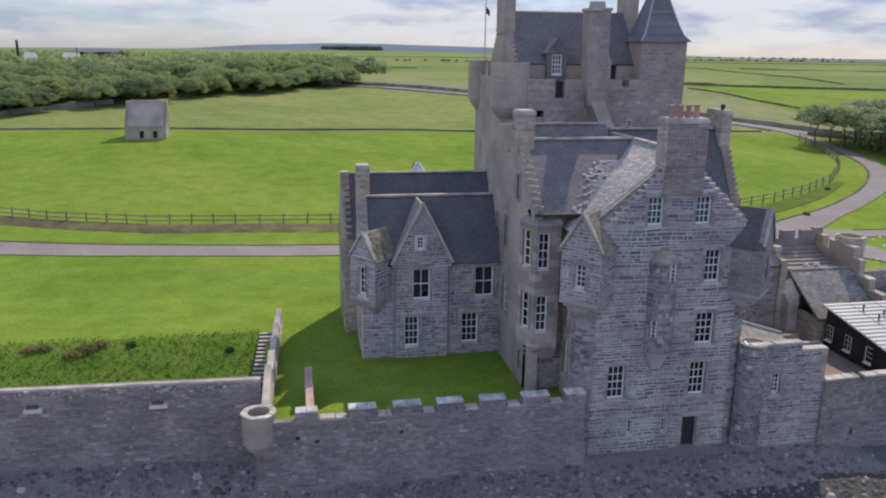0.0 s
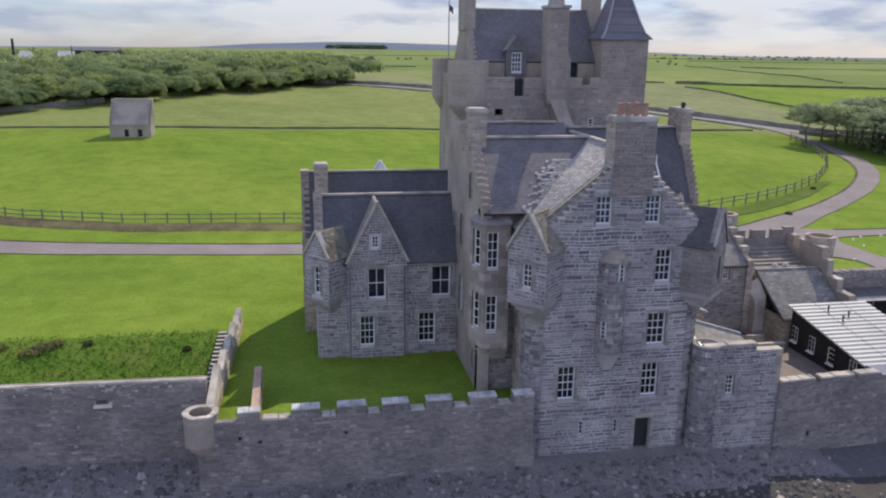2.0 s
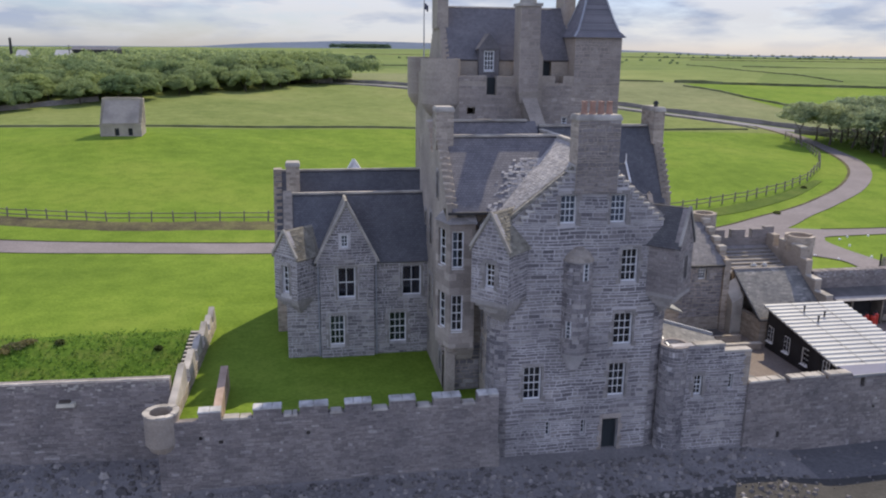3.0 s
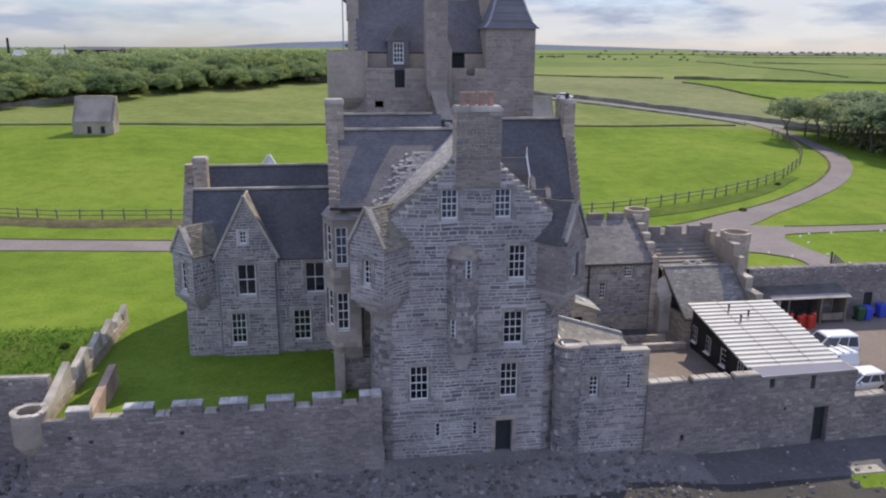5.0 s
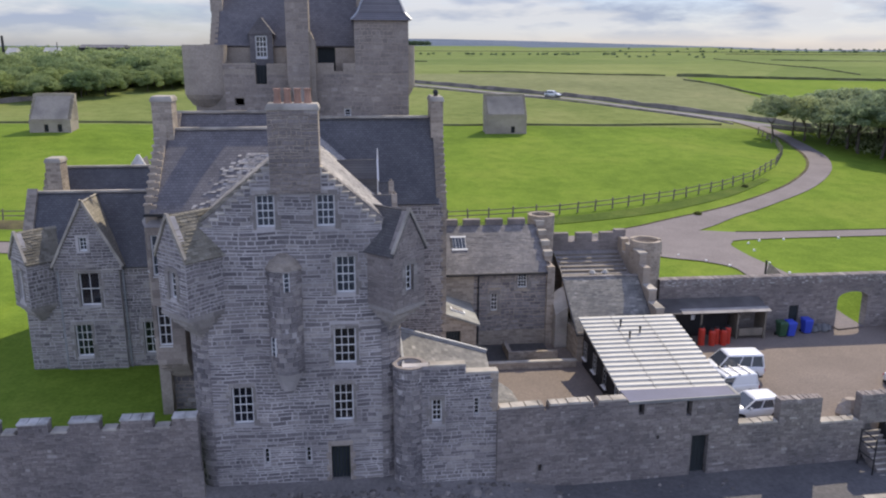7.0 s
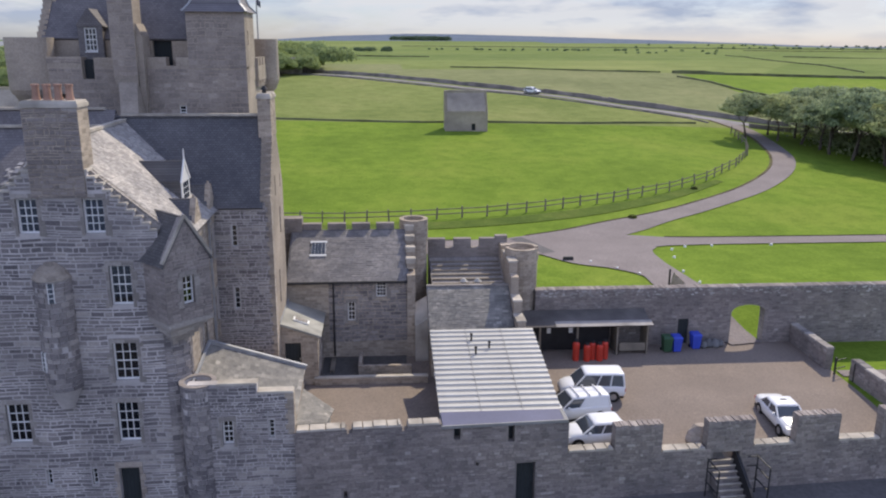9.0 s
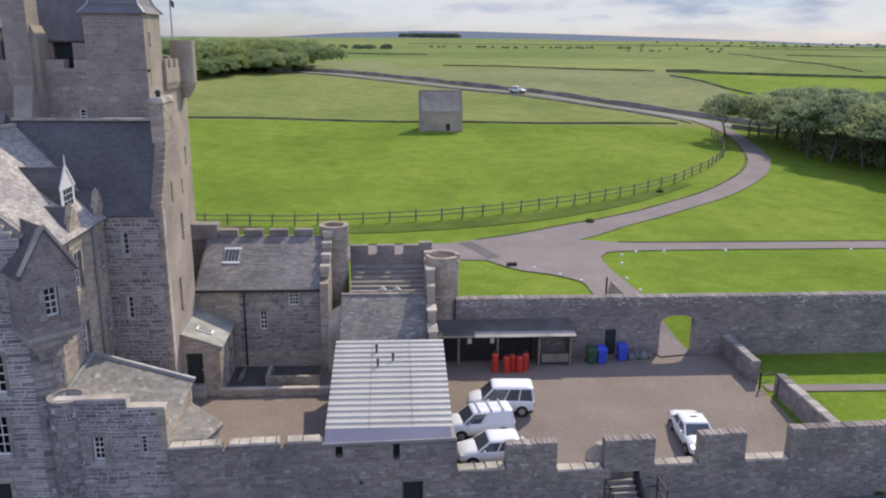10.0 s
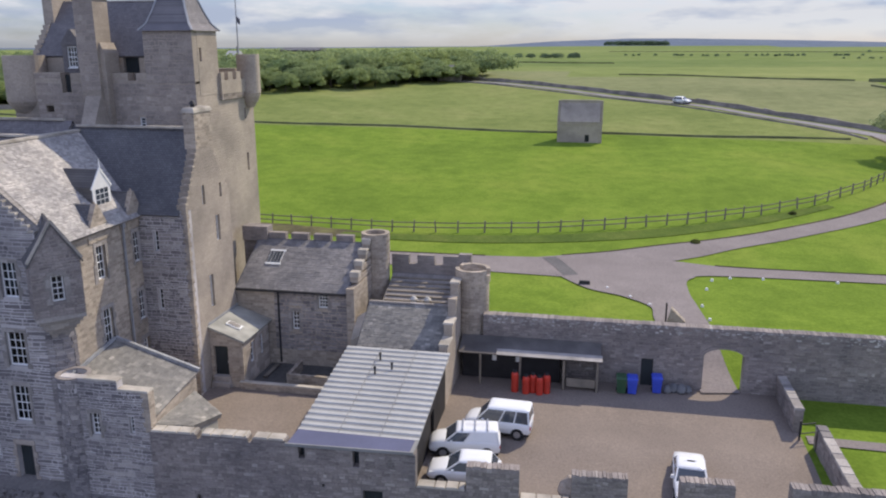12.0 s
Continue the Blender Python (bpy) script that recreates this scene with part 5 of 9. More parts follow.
# ---- castle: the tower ----
TOWER = thing("stone_tower", (21.4, 60, 4.1), "massive old grey-brown stone tower with parapet and slate garret", "tower")
TX0, TX1, TY0, TY1, TP = 14.5, 28.45, 55.6, 64.4, 23.2
fr_t = [(TX0, TX1, 4.0, 22.75), (16.3, 18.4, 22.7, 23.3), (18.4, 19.15, 22.7, 22.72), (19.15, 20.55, 22.7, 23.25), (22.0, 23.5, 22.7, 23.3), (24.12, 25.0, 22.7, 23.3), (23.5, 24.12, 22.7, 22.78)]
w_t = [(24.12, 19.5, 0.44, 0.85), (17.0, 20.6, 0.6, 0.45), (18.41, 21.95, 0.73, 0.85)]
part("wall", wall_geo(TY0, "x", 0.9, fr_t, [hole_x(x, z, w, h) for x, z, w, h in w_t]), M_TOWER, TOWER)
window(TOWER, 24.12, TY0 - 0.1, 19.5, 0.44, 0.85, 1, 4, 0, surround=False)
g = Geo()
for k in range(3):
    g.box(18.42 + 0.24 * k, 18.65 + 0.24 * k, TY0 + 0.5, TY0 + 0.56, 21.96, 23.15)
part("door", g, M_DOOR, TOWER, "dark door onto the wall walk")
w_s = [(62.7, 19.7, 0.3, 0.8), (62.7, 15.75, 0.35, 1.35), (58.2, 11, 0.4, 1.2)]
sd_t = [(TY0 + 0.9, TY1, 4.0, 21.9)]
part("wall", wall_geo(TX1, "y", -0.9, sd_t, [hole_x(y, z, w, h) for y, z, w, h in w_s]), M_TOWER, TOWER)
for y, z, w, h in w_s:
    window(TOWER, TX1, y, z, w, h, 1, 3, 90, surround=False)
par = [(58.9, 63.0, 21.75, 22.7), (58.9, 59.4, 22.7, 23.25), (60.0, 60.7, 22.7, 23.25), (61.3, 62.0, 22.7, 23.25)]
part("parapet", wall_geo(TX1 + 0.22, "y", -0.5, par, []), M_TOWER, TOWER, "crenellated stone parapet")
w_w = [(57.6, 13.5, 0.4, 3.2), (60.2, 10.0, 0.5, 1.6), (62.0, 17.0, 0.4, 1.2)]
part("wall", wall_geo(TX0, "y", 0.9, [(TY0 + 0.9, TY1, 4.0, 22.0), (57.6, 63.2, 21.9, 23.4), (58.4, 59.3, 23.4, 24.4), (60.3, 61.2, 23.4, 24.4)], [hole_x(y, z, w, h) for y, z, w, h in w_w]), M_TOWER, TOWER)
for y, z, w, h in w_w:
    window(TOWER, TX0, y + w, z, w, h, 1, 4, -90, surround=False)
part("wall", wall_geo(TY1, "x", -0.9, [(TX0 + 0.9, TX1 - 0.9, 4.0, 23.4)], []), M_TOWER, TOWER)
g = Geo()
each("corbel", [(28.43, 28.65, 59.0 + 0.36 * k, 59.2 + 0.36 * k, 21.35, 21.76, 0) for k in range(10)], M_ASHLAR, TOWER)
g = Geo()
g.box(TX0 + 0.8, TX1 - 0.8, TY0 + 0.8, TY1 - 0.8, 21.6, 21.85)
part("wall_walk", g, M_LEAD, TOWER, "leaded wall walk behind the parapet")
# corner rounds
for x_, y_, r_, z0, z1 in ((15.15, 56.35, 1.42, 21.3, 24.45), (28.6, 63.55, 0.85, 21.6, 24.45), (14.75, 63.8, 1.0, 21.6, 24.5)):
    g = Geo()
    g.ring(x_, y_, z0, z1, r_, 0.35)
    g.drum(x_, y_, z0 - 0.3, z0, r_ * 0.9, r_ * 0.99, 24)
    g.drum(x_, y_, z0 - 0.7, z0 - 0.3, r_ * 0.68, r_ * 0.86, 24)
    g.drum(x_, y_, z0 - 1.1, z0 - 0.7, r_ * 0.35, r_ * 0.62, 24)
    part("corner_round", g, M_TOWER, TOWER, "round corbelled corner turret")
# garret
part("garret_wall", wall_geo(57.0, "x", 0.5, [(15.7, 25.5, 21.7, 24.5)], [(22.4, 23.6, 21.8, 24.42)]), M_TOWER, TOWER)
g = Geo()
for k in range(5):
    g.box(22.41 + 0.238 * k, 22.63 + 0.238 * k, 57.3, 57.36, 21.82, 24.4)
g.box(22.41, 23.59, 57.36, 57.4, 21.82, 24.4)
part("door", g, M_DOOR, TOWER, "dark door from the garret to the wall walk")
dm = part("dormer", wall_geo(56.6, "x", 0.35, [(18.02, 19.52, 22.9, 25.15)], [(18.39, 19.15, 23.62, 25.05)]), M_SLATE_GREY, TOWER, "slate-hung dormer breaking the eaves")
g = Geo()
g.hull([(17.92, 56.55, 25.15), (19.62, 56.55, 25.15), (19.62, 56.9, 25.15), (17.92, 56.9, 25.15)], [(18.71, 56.55, 26.2), (18.83, 56.55, 26.2), (18.83, 56.9, 26.2), (18.71, 56.9, 26.2)])
part("pediment", g, M_SLATE_GREY, dm)
g = Geo()
for x0, x1 in ((18.02, 18.22), (19.32, 19.52)):
    g.box(x0, x1, 56.95, 58.2, 23.6, 25.15)
g.slab((18.77, 56.9, 26.2), (18.77, 58.6, 26.2), (17.87, 58.6, 25.1), (17.87, 56.9, 25.1), 0.1)
g.slab((18.77, 56.9, 26.2), (19.67, 56.9, 25.1), (19.67, 58.6, 25.1), (18.77, 58.6, 26.2), 0.1)
part("dormer_roof", g, M_SLATE_GREY, dm)
window(TOWER, 18.39, 56.5, 23.62, 0.76, 1.43, 3, 4, 0, surround=False)
g = Geo()
g.slab((15.7, 56.85, 24.4), (25.3, 56.85, 24.4), (25.3, 60.0, 28.25), (15.7, 60.0, 28.25), 0.18)
g.slab((25.3, 60.0, 28.25), (25.3, 63.15, 24.4), (15.7, 63.15, 24.4), (15.7, 60.0, 28.25), 0.18)
part("roof", g, M_SLATE_GREY, TOWER, "steep grey slate garret roof")
for x_ in (15.4, 25.2):
    steps = [(57.0, 63.0, 21.7, 24.5)] + [(57.0 + 0.27 * k, 63.0 - 0.27 * k, 24.4 + 0.35 * k, 24.8 + 0.35 * k) for k in range(10)]
    part("garret_gable", wall_geo(x_, "y", 0.5, steps, []), M_TOWER, TOWER)
chimney(TOWER, 15.3, 16.1, 58.7, 61.2, 26.6, 30.2, mat=M_TOWER)
chimney(TOWER, 25.1, 25.9, 58.9, 61.2, 27.0, 30.2, mat=M_TOWER)
# great stack on the front
g = Geo()
g.box(20.55, 22.0, 54.75, 56.4, 22.2, 28.1)
g.hull([(20.7, 54.75, 21.4), (21.95, 54.75, 21.4), (21.95, 56.0, 21.4), (20.7, 56.0, 21.4)], [(20.55, 54.75, 22.2), (22.0, 54.75, 22.2), (22.0, 56.4, 22.2), (20.55, 56.4, 22.2)])
g.hull([(21.3, 53.0, 19.6), (22.3, 53.0, 19.6), (22.3, 55.7, 19.6), (21.3, 55.7, 19.6)], [(20.8, 54.75, 21.8), (21.9, 54.75, 21.8), (21.9, 55.7, 21.8), (20.8, 55.7, 21.8)])
g.hull([(22.0, 55.0, 19.0), (22.35, 55.0, 19.0), (22.35, 56.6, 19.0), (22.0, 56.6, 19.0)], [(22.0, 55.0, 24.6), (22.35, 55.0, 24.6), (22.35, 56.6, 24.6), (22.0, 56.6, 24.6)])
g.hull([(22.0, 55.0, 24.6), (22.35, 55.0, 24.6), (22.35, 56.6, 24.6), (22.0, 56.6, 24.6)], [(22.0, 55.0, 25.3), (22.06, 55.0, 25.3), (22.06, 56.6, 25.3), (22.0, 56.6, 25.3)])
st = part("great_chimney", g, M_TOWER, TOWER, "great stone chimney stack rising from the wall")
g = Geo()
g.box(20.45, 22.1, 54.65, 56.5, 28.1, 28.3)
g.drum(21.27, 55.6, 28.3, 28.75, 0.62, 0.55, 18)
part("chimney_cap", g, M_COPE, st)
# cap-house with bell-cast roof
cap_wall = [(24.9, TX1, 22.6, 26.1)]
part("caphouse_wall", wall_geo(TY0 - 0.02, "x", 0.6, cap_wall, []), M_TOWER, TOWER)
part("caphouse_wall", wall_geo(TX1 + 0.02, "y", -0.6, [(TY0 + 0.58, 59.0, 21.8, 26.1)], [(56.4, 56.7, 24.05, 24.95)]), M_TOWER, TOWER)
part("caphouse_wall", wall_geo(24.9, "y", 0.6, [(TY0 + 0.58, 59.0, 21.8, 26.1)], []), M_TOWER, TOWER)
part("caphouse_wall", wall_geo(59.0, "x", -0.5, [(25.5, TX1 - 0.58, 21.8, 26.1)], []), M_TOWER, TOWER)
g = Geo()
prev = None
for z_, s in ((26.05, 1.95), (26.5, 1.55), (27.3, 1.22), (29.0, 0.66), (31.2, 0.05)):
    q = [(26.68 + s * 1.0 * a, 57.3 + s * b, z_) for a, b in ((-1, -1), (1, -1), (1, 1), (-1, 1))]
    if prev:
        g.hull(prev, q)
    prev = q
cr = part("caphouse_roof", g, M_SLATE_GREY_Y, TOWER, "steep bell-cast slate pyramid roof")
g = Geo()
for a, b in ((-1, -1), (1, -1), (1, 1), (-1, 1)):
    pts = [Vector((26.68 + s * a, 57.3 + s * b, z_ + 0.03)) for z_, s in ((26.05, 1.95), (26.5, 1.55), (27.3, 1.22), (29.0, 0.66), (31.2, 0.05))]
    for p, q in zip(pts, pts[1:]):
        g.bar(p, q, 0.14, 0.08)
part("hip_lead", g, M_LEAD, cr, "pale lead hip rolls")
FLAG_DROP = 1.7
for px_, py_, top_, drop in ((15.1, 64.0, 30.5, 0.34), (28.15, 63.0, 29.0, 0.3)):
    pole = thing("flagpole", (px_, py_, 22.0), "thin pale flagpole with a slack dark flag on the tower", "flagpole", "tower flagpoles")
    g = Geo()
    g.drum(px_, py_, 21.9, top_, 0.06, 0.035, 10)
    part("pole", g, M_LEAD, pole)
    g = Geo()
    for k in range(8):
        a, b = 0.1 * drop * k, 0.1 * drop * (k + 1)
        w0, w1 = 0.1 * math.sin(k * 1.3), 0.1 * math.sin((k + 1) * 1.3)
        rows_ = [[(px_ + 0.05 + u, py_ + w + e, top_ - FLAG_DROP - 1.2 * f - u * 0.9) for u, w in ((a, w0), (b, w1)) for e in (0.0, 0.02)] for f in (drop * 1.5, 0.1)]
        g.hull([rows_[0][q] for q in (0, 2, 3, 1)], [rows_[1][q] for q in (0, 2, 3, 1)])
    part("flag", g, M_FLAG, pole, "dark blue flag hanging slack")

# ---- castle: west wing over the lawn ----
WEST = thing("west_wing", (8.5, 57, 4.1), "two-storey grey stone castle wing with dark slate roofs", "castle wing")
DX0, DX1, DY = 3.85, 13.6, 51.75
w_d = [(7.32, 8.41, 1.22, 2.15, 2, 2), (11.8, 8.34, 1.34, 2.15, 2, 2), (6.73, 4.98, 1.02, 2.15, 3, 4), (10.88, 4.92, 1.2, 2.18, 3, 4)]
holes_d = [hole_x(x, z, w, h) for x, z, w, h, _, _ in w_d]
back_d = [h for h in holes_d if h[0] > 9.9]
bay_d = [h for h in holes_d if h[0] < 9.9]
part("wall", wall_geo(DY, "x", 0.6, [(DX0, 6.15, 3.5, 11.05)], []), M_MORTAR, WEST)
part("wall", wall_geo(DY, "x", 0.6, [(9.8, DX1, 3.5, 11.05)], back_d), M_MORTAR, WEST)
gd = [(6.15, 9.8, 3.5, 11.2)]
part("wall", wall_geo(DY - 0.3, "x", 0.7, gd, bay_d), M_MORTAR, WEST)
g = Geo()
g.hull([(5.95, DY - 0.42, 10.75), (10.0, DY - 0.42, 10.75), (10.0, DY + 0.2, 10.75), (5.95, DY + 0.2, 10.75)], [(5.95, DY - 0.45, 11.25), (10.0, DY - 0.45, 11.25), (10.0, DY + 0.2, 11.25), (5.95, DY + 0.2, 11.25)])
for z0, z1, a0, a1 in ((11.25, 12.0, 0.0, 0.19), (12.9, 15.0, 0.43, 0.97)):
    l0, l1, r0, r1 = 5.95 + 2.03 * a0, 5.95 + 2.03 * a1, 10.0 - 2.03 * a0, 10.0 - 2.03 * a1
    g.hull([(l0, DY - 0.45, z0), (r0, DY - 0.45, z0), (r0, DY + 0.1, z0), (l0, DY + 0.1, z0)], [(l1, DY - 0.45, z1), (r1, DY - 0.45, z1), (r1, DY + 0.1, z1), (l1, DY + 0.1, z1)])
for sgn in (0, 1):
    xs_ = [5.95 + 2.03 * 0.19, 7.6, 7.6, 5.95 + 2.03 * 0.43] if sgn == 0 else [8.08, 10.0 - 2.03 * 0.19, 10.0 - 2.03 * 0.43, 8.08]
    g.hull([(xs_[0], DY - 0.45, 12.0), (xs_[1], DY - 0.45, 12.0), (xs_[1], DY + 0.1, 12.0), (xs_[0], DY + 0.1, 12.0)],
           [(xs_[3], DY - 0.45, 12.9), (xs_[2], DY - 0.45, 12.9), (xs_[2], DY + 0.1, 12.9), (xs_[3], DY + 0.1, 12.9)])
part("gable", g, M_MORTAR, WEST, "stone gable corbelled out over the front")
g = Geo()
rngg = random.Random(57)
for q in range(22):
    z0, z1 = 10.8 + 0.185 * q, 10.8 + 0.185 * (q + 1)
    in_ = max(0.0, (z1 - 11.25) / 3.9) * 2.03 + 0.06
    for u, end in ([(5.95 + in_, 7.45), (8.23, 10.0 - in_)] if 11.85 < z0 < 13.0 else [(5.95 + in_, 10.0 - in_)]):
        while u < end - 0.05:
            e = end if end - u < 0.55 else u + rngg.uniform(0.22, 0.7)
            stone_box(g, rngg, DY - 0.45, "x", -1, (u, e, z0, z1), 0.04, (0.008, 0.03))
            u = e
part("stone_facing", g, M_STONES, WEST, kind="stuff")
window(WEST, 7.6, DY - 0.45, 12.02, 0.48, 0.86, 2, 3, 0, surround=False)
for i, (x, z, w, h, nx_, ny_) in enumerate(w_d):
    window(WEST, x, DY - (0.3 if x < 9.9 else 0), z, w, h, nx_, ny_, 0, curtain=i == 2)
pad_d = [(h[0] - 0.2, h[1] + 0.2, h[2] - 0.16, h[3] + 0.26) for h in holes_d]
facing(WEST, 51, DY - 0.3, "x", -1, [(6.15, 9.8, 4.05, 10.75)], pad_d, 4.05, 10.75, course=0.17, lengths=(0.2, 0.8), singles=150, near=(8, 7.5))
facing(WEST, 52, DY, "x", -1, [(DX0, 6.15, 4.05, 11.0), (9.8, DX1, 4.05, 11.0)], pad_d, 4.05, 11.0, course=0.19, lengths=(0.2, 0.8), singles=120, near=(11.5, 7.5))
g = Geo()
for x_ in (9.98, 6.02):
    g = Geo()
    g.bar((x_, DY - 0.1, 4.1), (x_, DY - 0.1, 10.8), 0.09)
    part("downpipe", g, M_LEAD, WEST)
gl = [(DY + 0.6, 57.2, 3.5, 11.05)] + [(DY + 0.13 * k, 57.2 - 0.14 * k, 11.0 + 0.21 * k, 11.23 + 0.21 * k) for k in range(20)]
part("wall", wall_geo(DX0, "y", 0.6, gl, []), M_RUBBLE, WEST)
rear = [(57.2, 63.6, 3.5, 11.6)] + [(57.2 + 0.29 * k, 63.6 - 0.32 * k, 11.5 + 0.46 * k, 12.0 + 0.46 * k) for k in range(10)]
w_l = [(58.6, 8.3, 1.2, 2.6), (58.6, 4.9, 1.2, 2.2)]
part("wall", wall_geo(3.0, "y", 0.6, rear, [hole_x(y, z, w, h) for y, z, w, h in w_l]), M_RUBBLE, WEST)
for y, z, w, h in w_l:
    window(WEST, 3.0, y + w, z, w, h, 3, 4, -90)
part("wall", wall_geo(57.2, "x", 0.5, [(3.6, 4.0, 3.5, 11.6)], []), M_RUBBLE, WEST)
part("wall", wall_geo(63.6, "x", -0.6, [(3.0, 14.6, 3.5, 11.6)], []), M_RUBBLE, WEST)
g = Geo()
g.slab((4.1, DY - 0.25, 10.85), (13.7, DY - 0.25, 10.85), (13.7, 54.4, 15.2), (4.1, 54.4, 15.2), 0.18)
g.slab((13.7, 54.4, 15.2), (13.7, 57.4, 11.3), (4.1, 57.4, 11.3), (4.1, 54.4, 15.2), 0.18)
part("roof", g, M_SLATE_X, WEST, "steep dark slate roof")
g = Geo()
g.slab((3.2, 57.0, 11.6), (14.6, 57.0, 11.6), (14.6, 60.0, 16.0), (3.2, 60.0, 16.0), 0.18)
g.slab((14.6, 60.0, 16.0), (14.6, 63.8, 11.4), (3.2, 63.8, 11.4), (3.2, 60.0, 16.0), 0.18)
part("roof", g, M_SLATE_X, WEST, "rear steep dark slate roof")
g = Geo()
g.slab((8.0, DY - 0.5, 15.15), (8.0, 54.3, 15.15), (5.75, 54.3, 11.0), (5.75, DY - 0.5, 11.0), 0.12)
g.slab((8.0, DY - 0.5, 15.15), (10.2, DY - 0.5, 11.0), (10.2, 54.3, 11.0), (8.0, 54.3, 15.15), 0.12)
part("gable_roof", g, M_SLATE_MOSS, WEST, "gable roof with mossy stone slates")
g = Geo()
g.bar((4.1, 54.4, 15.24), (13.6, 54.4, 15.24), 0.28, 0.13)
part("ridge", g, M_COPE, WEST)
g = Geo()
g.bar((3.3, 60.0, 16.04), (14.4, 60.0, 16.04), 0.28, 0.13)
part("ridge", g, M_COPE, WEST)
for x_ in (5.85, 10.13):
    g = Geo()
    g.bar((x_, DY - 0.5, 11.05), (8.0, DY - 0.5, 15.25), 0.18, 0.15)
    part("skew_coping", g, M_COPE, WEST)
g = Geo()
g.bar((DX0 + 0.26, DY - 0.06, 11.1), (DX0 + 0.26, 54.42, 15.42), 0.62, 0.16)
part("skew_coping", g, M_RUBBLE, WEST)
g = Geo()
g.hull([(8.4, 60.5, 15.0), (9.85, 60.5, 15.0), (9.85, 63.2, 13.0), (8.4, 63.2, 13.0)], [(9.1, 60.9, 16.3), (9.16, 60.9, 16.3), (9.16, 63.2, 16.3), (9.1, 63.2, 16.3)])
part("rear_gablet", g, M_SLATE_Y, WEST, "small slated gablet behind the ridge")
g = Geo()
g.bar((8.3, 60.45, 15.35), (9.13, 60.85, 16.68), 0.12, 0.2)
g.bar((9.98, 60.45, 15.35), (9.13, 60.85, 16.68), 0.12, 0.2)
g.hull([(8.45, 60.5, 15.3), (9.83, 60.5, 15.3), (9.83, 60.56, 15.3), (8.45, 60.56, 15.3)], [(9.1, 60.84, 16.5), (9.16, 60.84, 16.5), (9.16, 60.9, 16.5), (9.1, 60.9, 16.5)])
part("bargeboard", g, M_WHITE, WEST, "white gablet bargeboards")
chimney(WEST, 4.0, 4.95, 57.2, 58.5, 12.0, 17.0)
gable_bartizan(WEST, pose(4.95, 52.45, 0, 0, 0, -47), 2.2, 1.5, 8.6, 11.6, 13.2, 7.2, (0.7, 1.9, 8.95), 421)
for z_ in (4.15, 7.7):
    g = Geo()
    g.box(4.5, 13.4, 52.4, 56.9, z_ - 0.1, z_ + 0.1)
    g.box(3.7, 14.2, 57.4, 63.0, z_ - 0.1, z_ + 0.1)
    part("floor", g, M_PLASTER, WEST)
# Another added partition, close behind the panes to darken them.
g = Geo()
g.box(4.5, 13.4, 53.0, 53.2, 4.25, 11.0)
part("inner_wall", g, M_PLASTER, WEST)

# ---- lean-to beside the sea gable ----
LEAN = thing("stone_leanto", (29.8, 43.5, 2.3), "low stone outbuilding with stepped parapet and stone-flag roof", "outbuilding")
w_n = [(28.6, 4.5, 0.55, 1.3, 2, 4), (30.92, 4.8, 0.28, 1.0, 1, 4)]
h_n = [hole_x(x, z, w, h) for x, z, w, h, _, _ in w_n]
sol_n = [(27.0, 32.2, 0.0, 6.9), (27.0, 28.6, 6.8, 7.8), (28.5, 30.43, 6.8, 7.78), (30.4, 32.2, 6.8, 7.3)]
part("wall", wall_geo(41.0, "x", 0.5, sol_n, h_n), M_MORTAR, LEAN)
for x, z, w, h, nx_, ny_ in w_n:
    window(LEAN, x, 41.0, z, w, h, nx_, ny_, 0, surround=w > 0.4)
facing(LEAN, 61, 41.0, "x", -1, [(27.9, 32.2, 0.5, 7.28), (27.9, 30.4, 0.5, 7.75)], [(h_n[0][0] - 0.18, h_n[0][1] + 0.18, h_n[0][2] - 0.16, h_n[0][3] + 0.25), (h_n[1][0] - 0.03, h_n[1][1] + 0.03, h_n[1][2] - 0.04, h_n[1][3] + 0.03)], 0.5, 7.7, course=0.16, lengths=(0.2, 0.8), singles=120, near=(30, 5))
g = Geo()
g.drum(27.42, 41.62, 0.0, 6.3, 0.86, 0.86, 24)
g.ring(27.42, 41.62, 6.3, 7.7, 0.87, 0.18)
tu = part("round_turret", g, M_MORTAR, LEAN, "round open-topped corner turret")
g = Geo()
g.box(26.4, 27.4, 42.0, 42.8, -0.3, 7.4)
part("wall", g, M_RUBBLE, LEAN)
g = Geo()
drum_stones(g, rng_, 27.42, 41.62, 0.87, 0.5, 7.7, math.pi * 0.95, math.pi * 1.95)
part("stone_facing", g, M_STONES, tu, kind="stuff")
g = Geo()
g.ring(27.42, 41.62, 7.7, 7.78, 0.92, 0.24)
part("turret_coping", g, M_SEAWALL, tu)
part("wall", wall_geo(32.2, "y", -0.5, [(41.5, 46.0, 1.8, 5.4)], []), M_RUBBLE, LEAN)
each("quoin", [(31.9 - 0.12 * (k % 2), 32.24, 40.96, 41.52, 5.0 + 0.285 * k, 5.27 + 0.285 * k, 0.01) for k in range(8)], M_RUBBLE, LEAN)
g = Geo()
g.hull([(31.7, 41.5, 5.4), (32.2, 41.5, 5.4), (32.2, 46.0, 5.4), (31.7, 46.0, 5.4)], [(31.7, 41.5, 5.6), (32.2, 41.5, 5.6), (32.2, 46.0, 6.3), (31.7, 46.0, 6.3)])
part("wall", g, M_RUBBLE, LEAN)
part("wall", wall_geo(46.0, "x", -0.4, [(27.0, 31.7, 1.8, 6.3)], []), M_RUBBLE, LEAN)
g = Geo()
g.slab((27.05, 41.45, 7.35), (32.2, 41.45, 5.75), (32.35, 46.05, 6.4), (27.05, 46.05, 8.0), 0.14)
